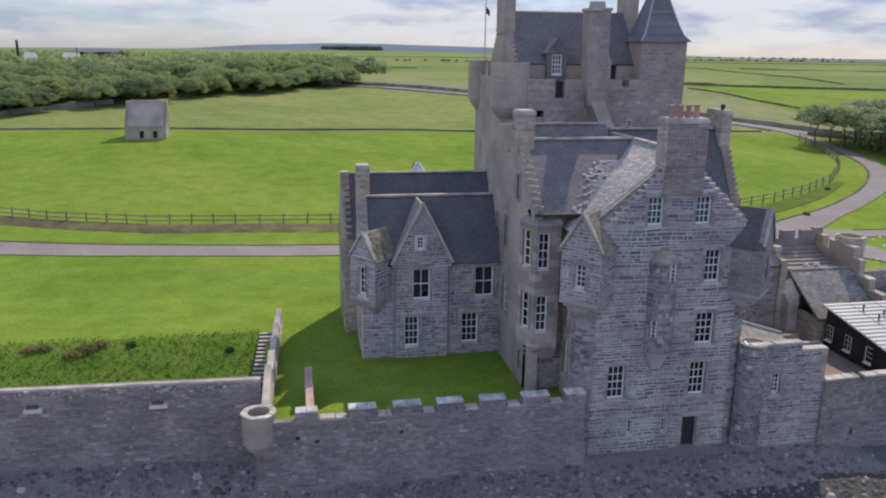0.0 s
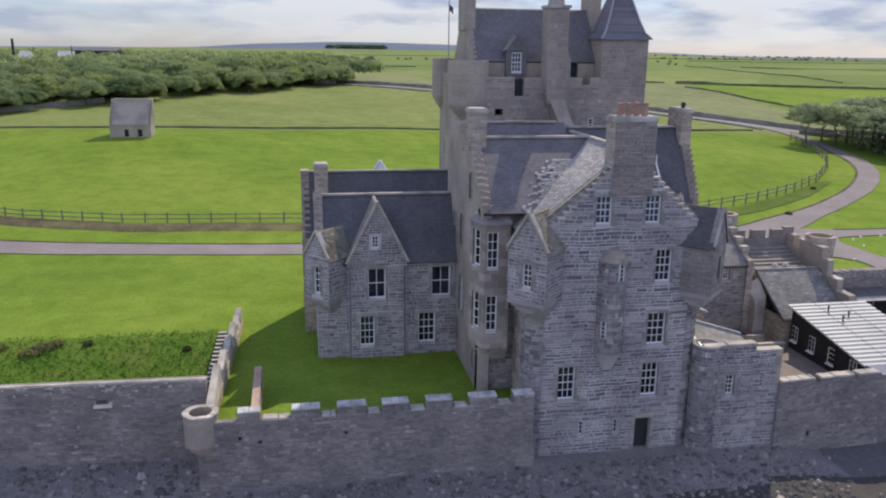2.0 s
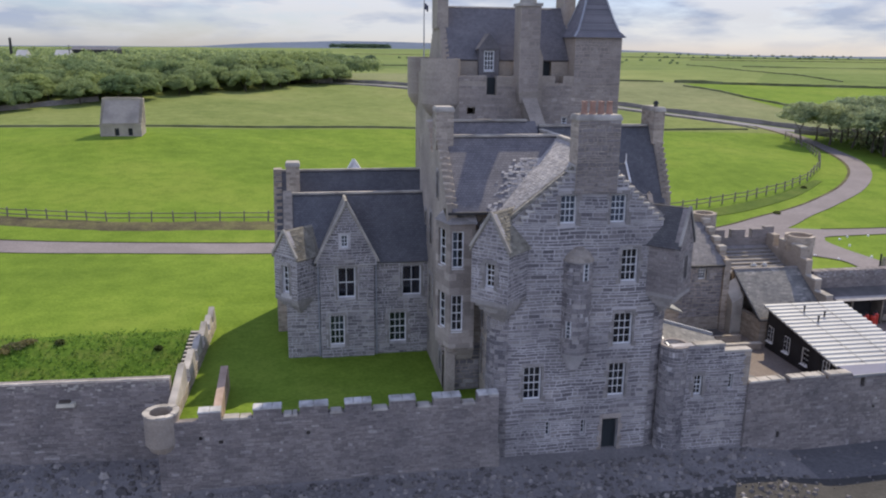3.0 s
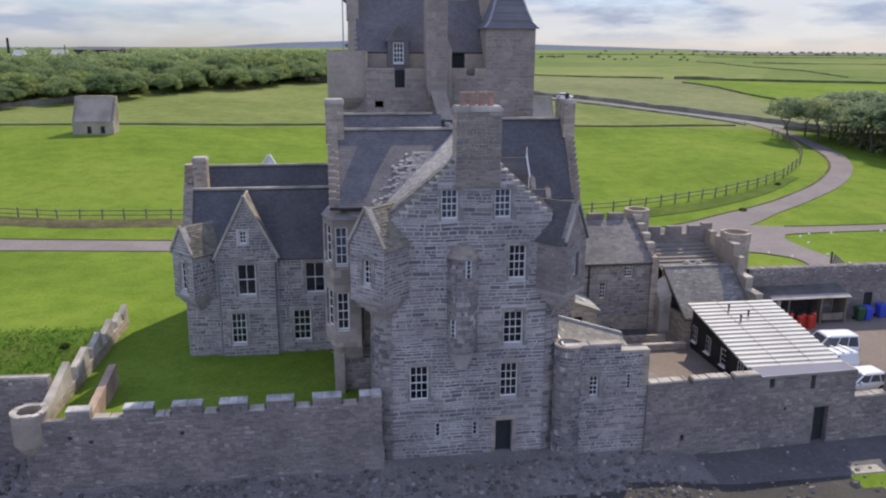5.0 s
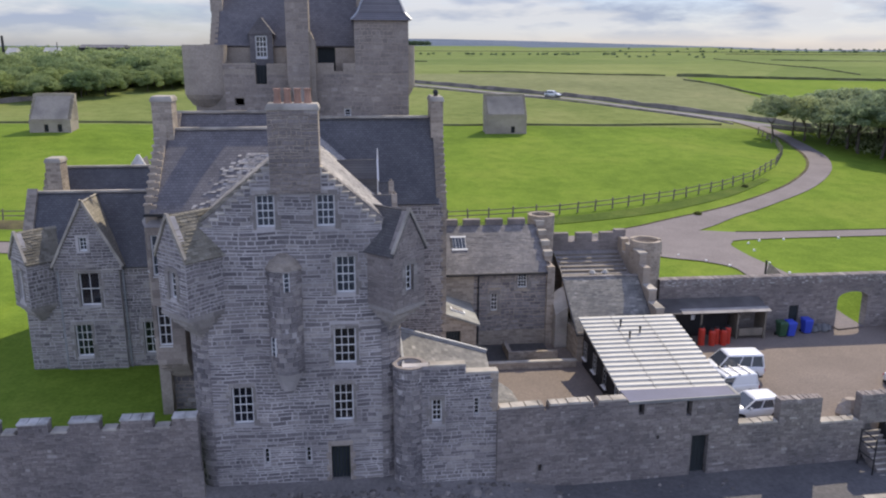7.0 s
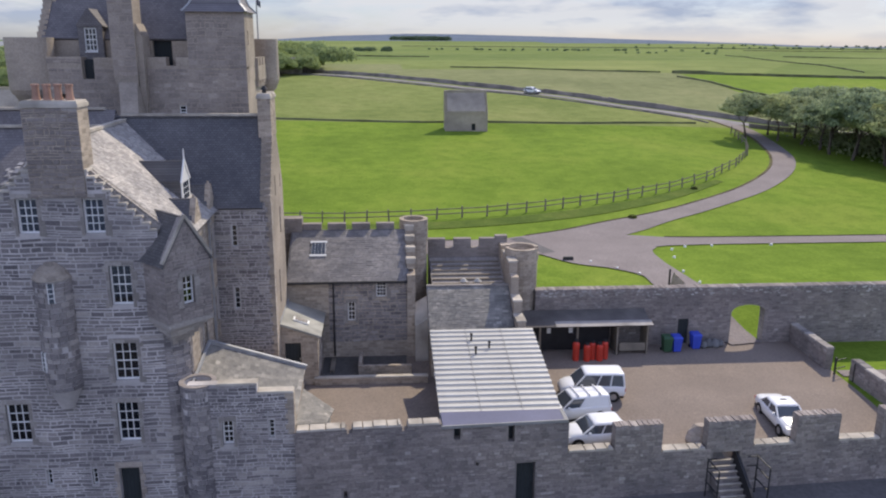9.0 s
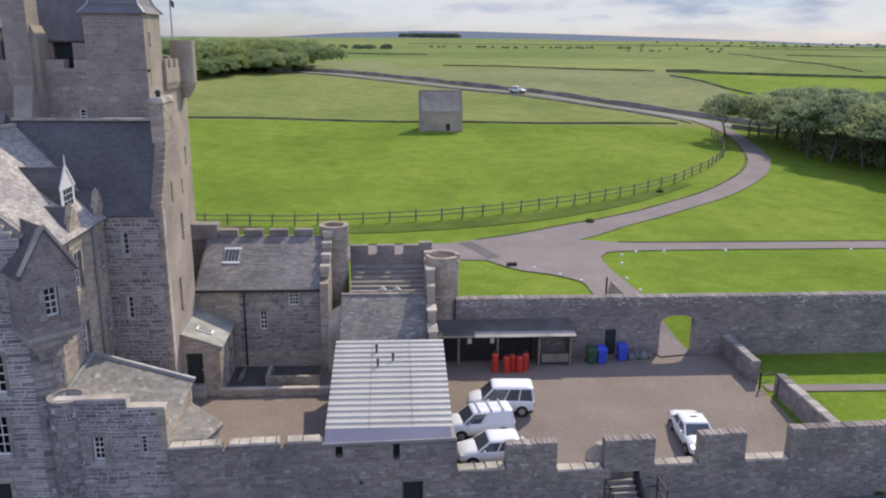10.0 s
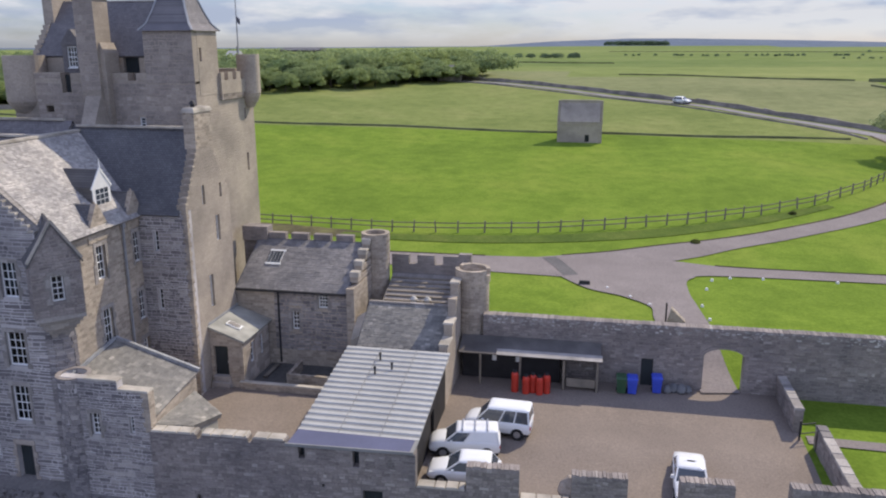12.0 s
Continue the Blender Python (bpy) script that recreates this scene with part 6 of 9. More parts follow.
part("roof", g, M_SLATE_OLD, LEAN, "stone-flag lean-to roof")
roof_slates(LEAN, (32.3, 41.5, 5.76), (32.3, 46.0, 6.4), (27.1, 46.0, 8.0), (27.1, 41.5, 7.36), 0.22, 0.3, M_FLAGSTONES, 63, lift=(0.01, 0.03))
g = Geo()
g.bar((27.1, 46.1, 8.1), (32.4, 46.1, 6.45), 0.2, 0.24)
g.bar((27.12, 41.7, 7.5), (27.12, 46.0, 8.15), 0.12, 0.2)
part("flashing", g, M_LEAD, LEAN, "pale lead flashing")
g = Geo()
for x0, x1, z_ in ((28.45, 30.45, 7.76), (30.42, 32.24, 7.28)):
    g.box(x0, x1, 40.92, 41.56, z_, z_ + 0.1, 0.03)
part("coping", g, M_COPE, LEAN)
g = Geo()
g.slab((32.15, 41.3, 5.3), (33.7, 42.6, 4.7), (33.9, 45.6, 4.0), (32.2, 45.7, 5.3), 0.3)
g.hull([(32.1, 41.2, 2.2), (33.5, 41.4, 2.2), (33.7, 45.4, 2.2), (32.1, 45.6, 2.2)], [(32.1, 41.3, 5.0), (33.5, 42.6, 4.4), (33.7, 45.4, 3.75), (32.1, 45.6, 5.0)])
part("lower_roof", g, M_FLAGROOF, LEAN, "low pale stone-flag roof")
roof_slates(LEAN, (33.72, 42.6, 4.71), (33.92, 45.6, 4.02), (32.2, 45.7, 5.31), (32.15, 41.35, 5.31), 0.2, 0.28, M_FLAGSTONES, 64, lift=(0.01, 0.03))

# ---- courtyard range ----
RANGE = thing("courtyard_range", (34.3, 59, 2.3), "low stone courtyard range with grey slate roof and skylight", "outbuilding")
w_f = [(36.27, 7.2, 0.7, 1.1, 3, 4), (34.3, 5.5, 0.52, 1.35, 2, 4)]
h_f = [hole_x(x, z, w, h) for x, z, w, h, _, _ in w_f]
part("wall", wall_geo(56.2, "x", 0.6, [(30.2, 38.4, 1.8, 8.5)], h_f), M_RUBBLE, RANGE)
facing(RANGE, 71, 56.2, "x", -1, [(33.0, 38.4, 4.0, 8.4)], [(h[0] - 0.2, h[1] + 0.2, h[2] - 0.16, h[3] + 0.26) for h in h_f], 4.0, 8.4, course=0.19, lengths=(0.2, 0.8), singles=200, near=(35.5, 6.5))
for x, z, w, h, nx_, ny_ in w_f:
    window(RANGE, x, 56.2, z, w, h, nx_, ny_, 0)
g = Geo()
g.slab((30.2, 56.0, 8.42), (38.5, 56.0, 8.42), (38.5, 60.4, 11.0), (30.2, 60.4, 11.0), 0.16)
part("roof", g, M_SLATE_X, RANGE, "grey slate roof")
roof_slates(RANGE, (30.3, 56.0, 8.43), (38.4, 56.0, 8.43), (38.4, 60.3, 10.95), (30.3, 60.3, 10.95), 0.2, 0.32, stone_piece("grey_roof_slates", ((0, (0.255, 0.25, 0.248)), (1, (0.355, 0.346, 0.34))), True), 72, lift=(0.01, 0.028))
g = Geo()
g.bar((30.2, 55.93, 8.36), (38.4, 55.93, 8.36), 0.14, 0.14)
g.bar((33.35, 56.12, 3.0), (33.35, 56.12, 8.3), 0.1)
part("gutter", g, M_IRON, RANGE, "dark gutter and downpipe")
ax_, ay_, sl = 31.72, 58.1, (11.0 - 8.42) / 4.4
skl = None
for yy, nm in ((ay_ - 0.1, "skylight"), (ay_ + 1.05, "top_rail")):
    sk = Geo()
    sk.slab((ax_ - 0.08, yy, 8.47 + (yy - 56) * sl + 0.07), (ax_ + 1.1, yy, 8.47 + (yy - 56) * sl + 0.07), (ax_ + 1.1, yy + 0.14, 8.47 + (yy - 55.86) * sl + 0.07), (ax_ - 0.08, yy + 0.14, 8.47 + (yy - 55.86) * sl + 0.07), 0.07)
    rail_ = part(nm, sk, M_WHITE, skl or RANGE, "" if skl else "white-framed roof light")
    skl = skl or rail_
for k in range(5):
    sk = Geo()
    x_ = ax_ + 0.24 * k
    sk.slab((x_, ay_, 8.47 + (ay_ - 56) * sl + 0.06), (x_ + 0.05, ay_, 8.47 + (ay_ - 56) * sl + 0.06), (x_ + 0.05, ay_ + 1.1, 8.47 + (ay_ - 54.9) * sl + 0.06), (x_, ay_ + 1.1, 8.47 + (ay_ - 54.9) * sl + 0.06), 0.06)
    part("glazing_bar", sk, M_WHITE, skl)
g = Geo()
g.slab((ax_, ay_, 8.5 + (ay_ - 56) * sl + 0.03), (ax_ + 1.0, ay_, 8.5 + (ay_ - 56) * sl + 0.03), (ax_ + 1.0, ay_ + 1.1, 8.5 + (ay_ - 54.9) * sl + 0.03), (ax_, ay_ + 1.1, 8.5 + (ay_ - 54.9) * sl + 0.03), 0.02)
part("glazing", g, M_CARGLASS, skl, "dark roof-light glazing")
bk = [(29.0, 38.4, 4.0, 10.9)] + [(29.3 + 1.75 * k, 30.6 + 1.75 * k, 10.8, 11.45) for k in range(5)]
part("parapet", wall_geo(60.4, "x", 0.5, bk, []), M_SEAWALL, RANGE, "crenellated rear parapet")
g = Geo()
g.box(29.0, 31.0, 60.2, 61.2, 10.8, 11.9)
part("parapet_block", g, M_SEAWALL, RANGE)
cw = [(56.0, 61.6, 1.8, 8.45)] + [(56.0 + 1.0 * k, 61.6, 8.4 + 0.55 * k, 8.8 + 0.55 * k) for k in range(5)]
part("wall", wall_geo(38.4, "y", 0.55, cw, []), M_RUBBLE, RANGE)
for k in range(1, 5):
    g = Geo()
    g.box(38.36, 38.99, 56.0 + 1.0 * k, 56.62 + 1.0 * k, 8.8 + 0.55 * k, 9.08 + 0.55 * k)
    g.box(38.32, 39.03, 55.96 + 1.0 * k, 56.66 + 1.0 * k, 9.08 + 0.55 * k, 9.16 + 0.55 * k, 0.05)
    part("merlon", g, M_COPE, RANGE, "stepped merlon with pale coping")
g = Geo()
g.ring(39.05, 61.3, 10.0, 11.6, 1.05, 0.3)
g.drum(39.05, 61.3, 4.0, 10.0, 1.0, 1.0, 24)
part("round_turret", g, M_RUBBLE, RANGE, "round stair turret with open top")

shift(RANGE, 0.05, -0.4, 0.12)

PORCH = thing("stone_porch", (31.5, 53.5, 2.3), "small stone porch with lean-to slate roof and dark door", "porch")
part("wall", wall_geo(51.4, "x", 0.4, [(30.2, 32.6, 1.8, 6.2)], [(30.52, 31.54, 3.6, 5.82)]), M_RUBBLE, PORCH)
g = Geo()
g.hull([(30.2, 51.4, 6.2), (32.6, 51.4, 6.2), (32.6, 51.8, 6.2), (30.2, 51.8, 6.2)], [(30.2, 51.4, 7.1), (32.6, 51.4, 6.25), (32.6, 51.8, 6.25), (30.2, 51.8, 7.1)])
part("wall", g, M_RUBBLE, PORCH)
g = Geo()
for k in range(5):
    g.box(30.53 + 0.2 * k, 30.72 + 0.2 * k, 51.62, 51.68, 3.72, 5.8)
pd = part("door", g, M_DOOR, PORCH, "dark plank door")
g = Geo()
g.box(31.42, 31.48, 51.54, 51.62, 4.6, 4.72)
part("handle", g, M_RIM, pd)
g = Geo()
g.box(30.4, 31.7, 51.0, 51.6, 2.8, 3.35)
g.box(30.45, 31.65, 51.25, 51.62, 3.35, 3.72)
part("doorstep", g, M_SURROUND, PORCH, "worn grey stone doorsteps")
part("wall", wall_geo(32.6, "y", -0.4, [(51.8, 55.6, 1.8, 6.2)], [(52.6, 53.3, 4.2, 5.7), (54.2, 54.8, 4.2, 5.7)]), M_ASHLAR, PORCH)
window(PORCH, 32.6, 52.6, 4.2, 0.7, 1.5, 2, 3, 90, surround=False)
window(PORCH, 32.6, 54.2, 4.2, 0.6, 1.5, 2, 3, 90, surround=False)
g = Geo()
g.slab((30.2, 51.2, 7.25), (32.85, 51.2, 6.3), (32.85, 55.75, 6.3), (30.2, 55.75, 7.25), 0.14)
part("roof", g, M_FLAGROOF, PORCH, "pale flagstone lean-to roof")
g = Geo()
g.slab((31.0, 52.4, 7.06), (32.0, 52.4, 6.7), (32.0, 53.0, 6.7), (31.0, 53.0, 7.06), 0.06)
rl = part("rooflight", g, M_WHITE, PORCH, "small white-framed rooflight")
g = Geo()
g.slab((31.12, 52.5, 7.06), (31.88, 52.5, 6.79), (31.88, 52.9, 6.79), (31.12, 52.9, 7.06), 0.03)
part("glazing", g, M_SLATE_OLD, rl)
g = Geo()
g.bar((30.25, 51.3, 7.3), (30.25, 55.7, 7.3), 0.2, 0.16)
part("flashing", g, M_LEAD, PORCH)

# little store between the range and the shed
STORE = thing("slate_store", (42.7, 55.4, 2.3), "low store with steep slate pitch against an embattled wall", "outbuilding")
part("wall", wall_geo(52.6, "x", 0.4, [(39.9, 45.6, 1.8, 5.2)], []), M_RUBBLE, STORE)
part("wall", wall_geo(39.9, "y", 0.4, [(53.0, 62.0, 1.8, 5.0)], []), M_RUBBLE, STORE)
g = Geo()
g.slab((39.8, 52.5, 5.05), (45.6, 52.5, 5.05), (45.6, 57.0, 7.9), (39.8, 57.0, 7.9), 0.16)
part("roof", g, M_SLATE_X, STORE, "mottled slate roof")
roof_slates(STORE, (39.85, 52.5, 5.06), (45.55, 52.5, 5.06), (45.55, 56.9, 7.84), (39.85, 56.9, 7.84), 0.19, 0.3, M_FLAGSTONES, 74, lift=(0.01, 0.028))
g = Geo()
g.bar((39.8, 57.05, 7.93), (45.6, 57.05, 7.93), 0.24, 0.12)
part("ridge", g, M_SURROUND, STORE)
part("wall", wall_geo(57.0, "x", 0.3, [(39.9, 45.6, 1.8, 7.8)], []), M_RUBBLE, STORE)
each("slat", [(40.4, 45.5, 57.6 + 0.5 * k, 57.75 + 0.5 * k, 7.08 + 0.19 * k, 7.2 + 0.19 * k, 0) for k in range(8)], M_TIMBER, STORE, "weathered timber roof slat")
g = Geo()
g.slab((40.3, 57.3, 6.98), (45.6, 57.3, 6.98), (45.6, 61.8, 8.68), (40.3, 61.8, 8.68), 0.15)
part("roof", g, M_SLATE_OLD, STORE, "decayed brown lean-to roof")
for x_ in (42.6, 43.6):
    g = Geo()
    g.drum(x_, 58.6, 7.3, 7.75, 0.2, 0.2, 12)
    g.drum(x_, 58.6, 7.75, 7.95, 0.3, 0.1, 12)
    part("roof_vent", g, M_ZINC, STORE, "galvanised roof vent")
bw = [(40.2, 46.2, 3.5, 9.4)] + [(40.2 + 1.95 * k, 41.5 + 1.95 * k, 9.3, 10.1) for k in range(3)] + [(45.3, 46.2, 9.3, 10.3)]
part("parapet", wall_geo(61.8, "x", 0.5, bw, []), M_SEAWALL, STORE, "crenellated back wall")
ew = [(51.9, 62.0, 1.8, 5.6), (52.9, 62.0, 5.5, 6.6), (54.5, 62.0, 6.5, 7.5), (55.9, 62.0, 7.4, 8.8), (56.8, 58.2, 8.7, 9.6), (59.0, 60.0, 8.7, 9.6), (60.8, 62.0, 8.7, 9.8)]
part("wall", wall_geo(45.6, "y", 0.55, ew, []), M_TOWER, STORE)
each("coping", [(45.52, 46.22, y0, y1, z_, z_ + 0.1, 0.03) for y0, y1, z_ in ((51.9, 52.9, 5.6), (52.9, 54.5, 6.6), (54.5, 55.9, 7.5), (56.8, 58.2, 9.6), (59.0, 60.0, 9.6))], M_COPE, STORE)
g = Geo()
g.drum(46.8, 58.9, 1.8, 9.3, 1.16, 1.16, 28)
g.ring(46.8, 58.9, 9.3, 9.8, 1.22, 0.28)
for k in range(12):
    if k % 6 != 5:
        a = 2 * math.pi * k / 12
        for j in range(2):
            a0, a1 = a + j * math.pi / 12, a + (j + 1) * math.pi / 12
            q = [(46.8 + r * math.cos(w), 58.9 + r * math.sin(w)) for r, w in ((1.22, a0), (1.22, a1), (0.94, a1), (0.94, a0))]
            g.hull([(*p_, 9.8) for p_ in q], [(*p_, 10.2) for p_ in q])
part("round_turret", g, M_RUBBLE, STORE, "round crenellated corner turret")
# Sloped wall end; sun on it is given by the pale coping colour.
g = Geo()
g.hull([(38.95, 55.2, 2.0), (39.85, 55.2, 2.0), (39.85, 56.6, 2.0), (38.95, 56.6, 2.0)], [(38.95, 55.2, 5.6), (39.85, 55.2, 6.2), (39.85, 56.6, 7.4), (38.95, 56.6, 6.8)])
part("buttress", g, M_COPE, STORE, "sloping stone wall end in a pale sunlit tone")

shift(STORE, 0.0, -0.45, -0.1)

# ---- timber shed with ribbed metal roof ----
SHED = thing("timber_shed", (43.2, 47, 2.3), "dark timber shed with pale ribbed metal roof behind the sea wall", "shed")
w_sh = [(44.4, 3.45), (46.65, 3.5), (48.95, 3.55), (51.05, 3.6)]
sh_holes = [hole_x(y - 0.4, z, 0.8, 1.22) for y, z in w_sh]
part("wall", wall_geo(40.15, "y", 0.12, [(42.3, 51.6, 2.2, 4.75)], sh_holes), M_DARKWOOD, SHED, "dark stained board wall")
g = Geo()
g.hull([(40.15, 42.3, 4.75), (40.27, 42.3, 4.75), (40.27, 51.6, 4.75), (40.15, 51.6, 4.75)], [(40.15, 42.3, 4.8), (40.27, 42.3, 4.8), (40.27, 51.6, 6.2), (40.15, 51.6, 6.2)])
g.hull([(46.05, 42.3, 4.75), (46.17, 42.3, 4.75), (46.17, 51.6, 4.75), (46.05, 51.6, 4.75)], [(46.05, 42.3, 4.8), (46.17, 42.3, 4.8), (46.17, 51.6, 6.2), (46.05, 51.6, 6.2)])
for k in range(31):
    g.box(40.11, 40.15, 42.35 + 0.3 * k, 42.39 + 0.3 * k, 2.3, 4.85 + 0.045 * k * 0.95)
part("boarding", g, M_DARKWOOD, SHED, kind="stuff")
part("wall", wall_geo(46.17, "y", -0.12, [(42.3, 51.6, 2.2, 4.75)], [(47.2, 48.1, 2.3, 4.3)]), M_DARKWOOD, SHED)
part("wall", wall_geo(51.6, "x", -0.12, [(40.27, 46.05, 2.2, 6.2)], []), M_DARKWOOD, SHED)
for y, z in w_sh:
    window(SHED, 39.98, y + 0.4, z, 0.8, 1.22, 2, 3, -90, surround=False)
g = Geo()
g.slab((39.75, 42.0, 4.78), (46.45, 42.0, 4.78), (46.45, 51.75, 6.32), (39.75, 51.75, 6.32), 0.07)
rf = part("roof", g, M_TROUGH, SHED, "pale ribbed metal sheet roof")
sl_ = (6.32 - 4.78) / 9.75
rib = Geo()
rib.hull([(-3.35, 0, 0), (3.35, 0, 0), (3.35, 0.34, 0.34 * sl_), (-3.35, 0.34, 0.34 * sl_)], [(-3.35, 0.05, 0.075), (3.35, 0.05, 0.075), (3.35, 0.29, 0.115), (-3.35, 0.29, 0.115)])
rib_mesh = rib.mesh("rib")
rib_mesh.materials.append(M_ZINC)
for k in range(17):
    y_ = 42.8 + 0.54 * k
    part("rib", rib_mesh, M_ZINC, rf, m=pose(43.1, y_, 4.78 + (y_ - 42.0) * sl_))
g = Geo()
for x_ in (42.0, 44.3):
    g = Geo()
    g.slab((x_, 42.7, 4.97), (x_ + 0.05, 42.7, 4.97), (x_ + 0.05, 51.7, 6.40), (x_, 51.7, 6.40), 0.03)
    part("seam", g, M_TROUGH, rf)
g = Geo()
g.slab((39.8, 41.2, 5.05), (46.3, 41.56, 5.02), (46.3, 42.85, 5.02), (39.8, 42.85, 5.02), 0.04)
part("fascia", g, M_FASCIA, SHED, "blue-grey lead eaves flashing, shade in its dark colour")
g = Geo()
g.hull([(39.72, 41.1, 4.92), (46.5, 41.47, 4.9), (46.5, 41.55, 4.9), (39.72, 41.18, 4.92)], [(39.72, 41.1, 5.09), (46.5, 41.47, 5.06), (46.5, 41.55, 5.06), (39.72, 41.18, 5.09)])
g.slab((46.3, 41.56, 5.04), (46.5, 41.56, 5.04), (46.5, 42.85, 5.04), (46.3, 42.85, 5.04), 0.04)
part("eaves_trim", g, M_TROUGH, SHED, "pale metal edge trim")
for x_, y_ in ((42.3, 50.4), (43.3, 49.4), (42.4, 48.8)):
    g = Geo()
    z_ = 4.8 + (y_ - 42) * sl_
    g.drum(x_, y_, z_, z_ + 0.4, 0.06, 0.06, 10)
    g.drum(x_, y_, z_ + 0.4, z_ + 0.5, 0.1, 0.07, 10)
    part("vent_pipe", g, M_IRON, SHED, "dark roof vent pipe")

# ---- garden and sea walls ----
def coped_wall(name, o, ax, thick, solids, holes, mat, label, caps=(), cap_mat=None, stones_seed=None, sign=-1, zlim=None, singles=0, near=None):
    w = tagged(part(name, wall_geo(o, ax, thick, solids, holes), mat), label, "wall", kind="structure")
    if caps:
        g_ = Geo()
        rng2 = random.Random(len(caps))
        for u0, u1, z_ in caps:
            u = u0
            while u < u1 - 0.05:
                e = min(u1, u + rng2.uniform(0.5, 1.0))
                lo, hi = sorted((o - 0.05 * (1 if thick > 0 else -1), o + thick + 0.05 * (1 if thick > 0 else -1)))
                d = rng2.uniform(0, 0.04)
                if ax == "x":
                    g_.box(u, e - 0.015, lo, hi, z_, z_ + 0.1 + d, 0.03)
                else:
                    g_.box(lo, hi, u, e - 0.015, z_, z_ + 0.1 + d, 0.03)
                u = e
        part("coping", g_, cap_mat or M_COPE, w, "weathered pale coping stones")
    if stones_seed is not None:
        facing(w, stones_seed, o, ax, sign, solids, [(h[0] - 0.1, h[1] + 0.1, h[2] - 0.1, h[3] + 0.1) for h in holes], zlim[0], zlim[1], M_DARKSTONES, 0.15, (0.18, 0.6), singles, near, 0.02)
    return w


mer_l = [(-0.85, 0.35), (2.1, 3.65), (4.65, 6.25), (7.2, 8.7), (9.75, 11.25), (12.3, 13.9)]
lows_l = [(0.35, 2.1), (3.65, 4.65), (6.25, 7.2), (8.7, 9.75), (11.25, 12.3), (13.9, 14.9)]
sol_l = [(-3.1, 16.2, -0.6, 5.0)] + [(a, b, 4.95, 5.55) for a, b in mer_l] + [(14.9, 16.2, 4.95, 5.6)]
WSL = coped_wall("wall_sea", 40.8, "x", 0.55, sol_l, [(0.15, 0.4, 3.6, 3.8), (-0.9, -0.7, 3.9, 4.1), (5.0, 5.2, 3.8, 4.0)], M_SEAWALL, "grey rubble battlement wall with square merlons above the beach",
           [(a + 0.1, b - 0.1, 5.0) for a, b in lows_l], None, 81, -1, (0.4, 5.5), 150, (8, 4.2))
g = Geo()
g.hull([(15.0, 40.72, 0), (16.3, 40.72, 0), (16.3, 41.0, 0), (15.0, 41.0, 0)], [(15.25, 40.75, 2.4), (16.3, 40.75, 2.4), (16.3, 41.0, 2.4), (15.25, 41.0, 2.4)])
setting("buttress", g, M_SEAWALL, "low sloping stone buttress at the wall foot")
for k, (a, b) in enumerate(mer_l + [(14.95, 16.15)]):
    u, n_ = a - 0.03, 2 + k % 2
    for q in range(n_):
        e = u + (b - a + 0.06) / n_
        g = Geo()
        g.hull([(u, 40.74, 5.53), (e - 0.012, 40.74, 5.53), (e - 0.012, 41.4, 5.53), (u, 41.4, 5.53)], [(u + 0.01, 40.77, 5.6 + 0.02 * (q % 2)), (e - 0.03, 40.77, 5.61), (e - 0.03, 41.37, 5.66), (u + 0.01, 41.37, 5.65)])
        part("merlon_cap", g, M_LICHEN, WSL, "lichen-grey merlon capstone")
        u = e
LOOKOUT = thing("corner_lookout", (-2.9, 41.3, 0.9), "round open-topped lookout turret on the sea wall corner", "turret", kind="structure")
g = Geo()
g.ring(-2.9, 41.35, 3.7, 5.45, 0.93, 0.28)
g.drum(-2.88, 41.37, 3.3, 3.72, 0.72, 0.92, 24)
g.drum(-2.78, 41.45, 2.8, 3.3, 0.4, 0.72, 24)
part("drum", g, M_TOWER, LOOKOUT, "smooth pale harled drum on a corbel")
rngl = random.Random(19)
for k in range(11):
    a0, a1 = 2 * math.pi * (k + 0.02) / 11, 2 * math.pi * (k + 0.98) / 11
    am, r1, r0, zt_ = (a0 + a1) / 2, rngl.uniform(0.94, 1.01), rngl.uniform(0.6, 0.67), rngl.uniform(5.52, 5.6)
    g = Geo()
    q = [(-2.9 + r * math.cos(w), 41.35 + r * math.sin(w)) for r, w in ((r1, a0), (r1 * 1.02, am), (r1, a1), (r0, a1), (r0, am), (r0, a0))]
    g.hull([(*p_, 5.45) for p_ in q], [(-2.9 + (p_[0] + 2.9) * 0.985, 41.35 + (p_[1] - 41.35) * 0.985, zt_) for p_ in q])
    part("coping", g, M_COPE, LOOKOUT)
g = Geo()
g.box(-3.1, -2.2, 41.2, 45.4, -0.6, 3.9)
part("pier", g, M_SEAWALL, LOOKOUT)


# west retaining wall, slightly skew, sinking a little westwards
def west_top(x):
    return 6.06 + 0.008 * (x + 3.4)


g = Geo()
a, b = -2.9, -70.0
ya, yb = left_wall_y(a), left_wall_y(b)
g.hull([(b, yb, -0.5), (a, ya, -0.5), (a, ya + 0.7, -0.5), (b, yb + 0.7, -0.5)], [(b, yb, west_top(b)), (a, ya, west_top(a)), (a, ya + 0.7, west_top(a)), (b, yb + 0.7, west_top(b))])
wl_ = tagged(part("wall_west", g, M_SEAWALL), "long grey rubble retaining wall above the beach", "wall", kind="structure")
g, g2, g3 = Geo(), Geo(), Geo()
rngw = random.Random(83)
for r in stones(rngw, [(-34.0, -3.0, 0.8, 5.75)], [], 0.8, 5.75, 0.15, (0.2, 0.65)):
    if rngw.random() < 0.85:
        q = Geo()
        stone_box(q, rngw, 0.0, "x", -1, r, 0.02, (0.008, 0.03))
        i = len(g.v)
        g.v.extend((x, y + left_wall_y(x), z) for x, y, z in q.v)
        g.f.extend(tuple(i + k for k in f) for f in q.f)
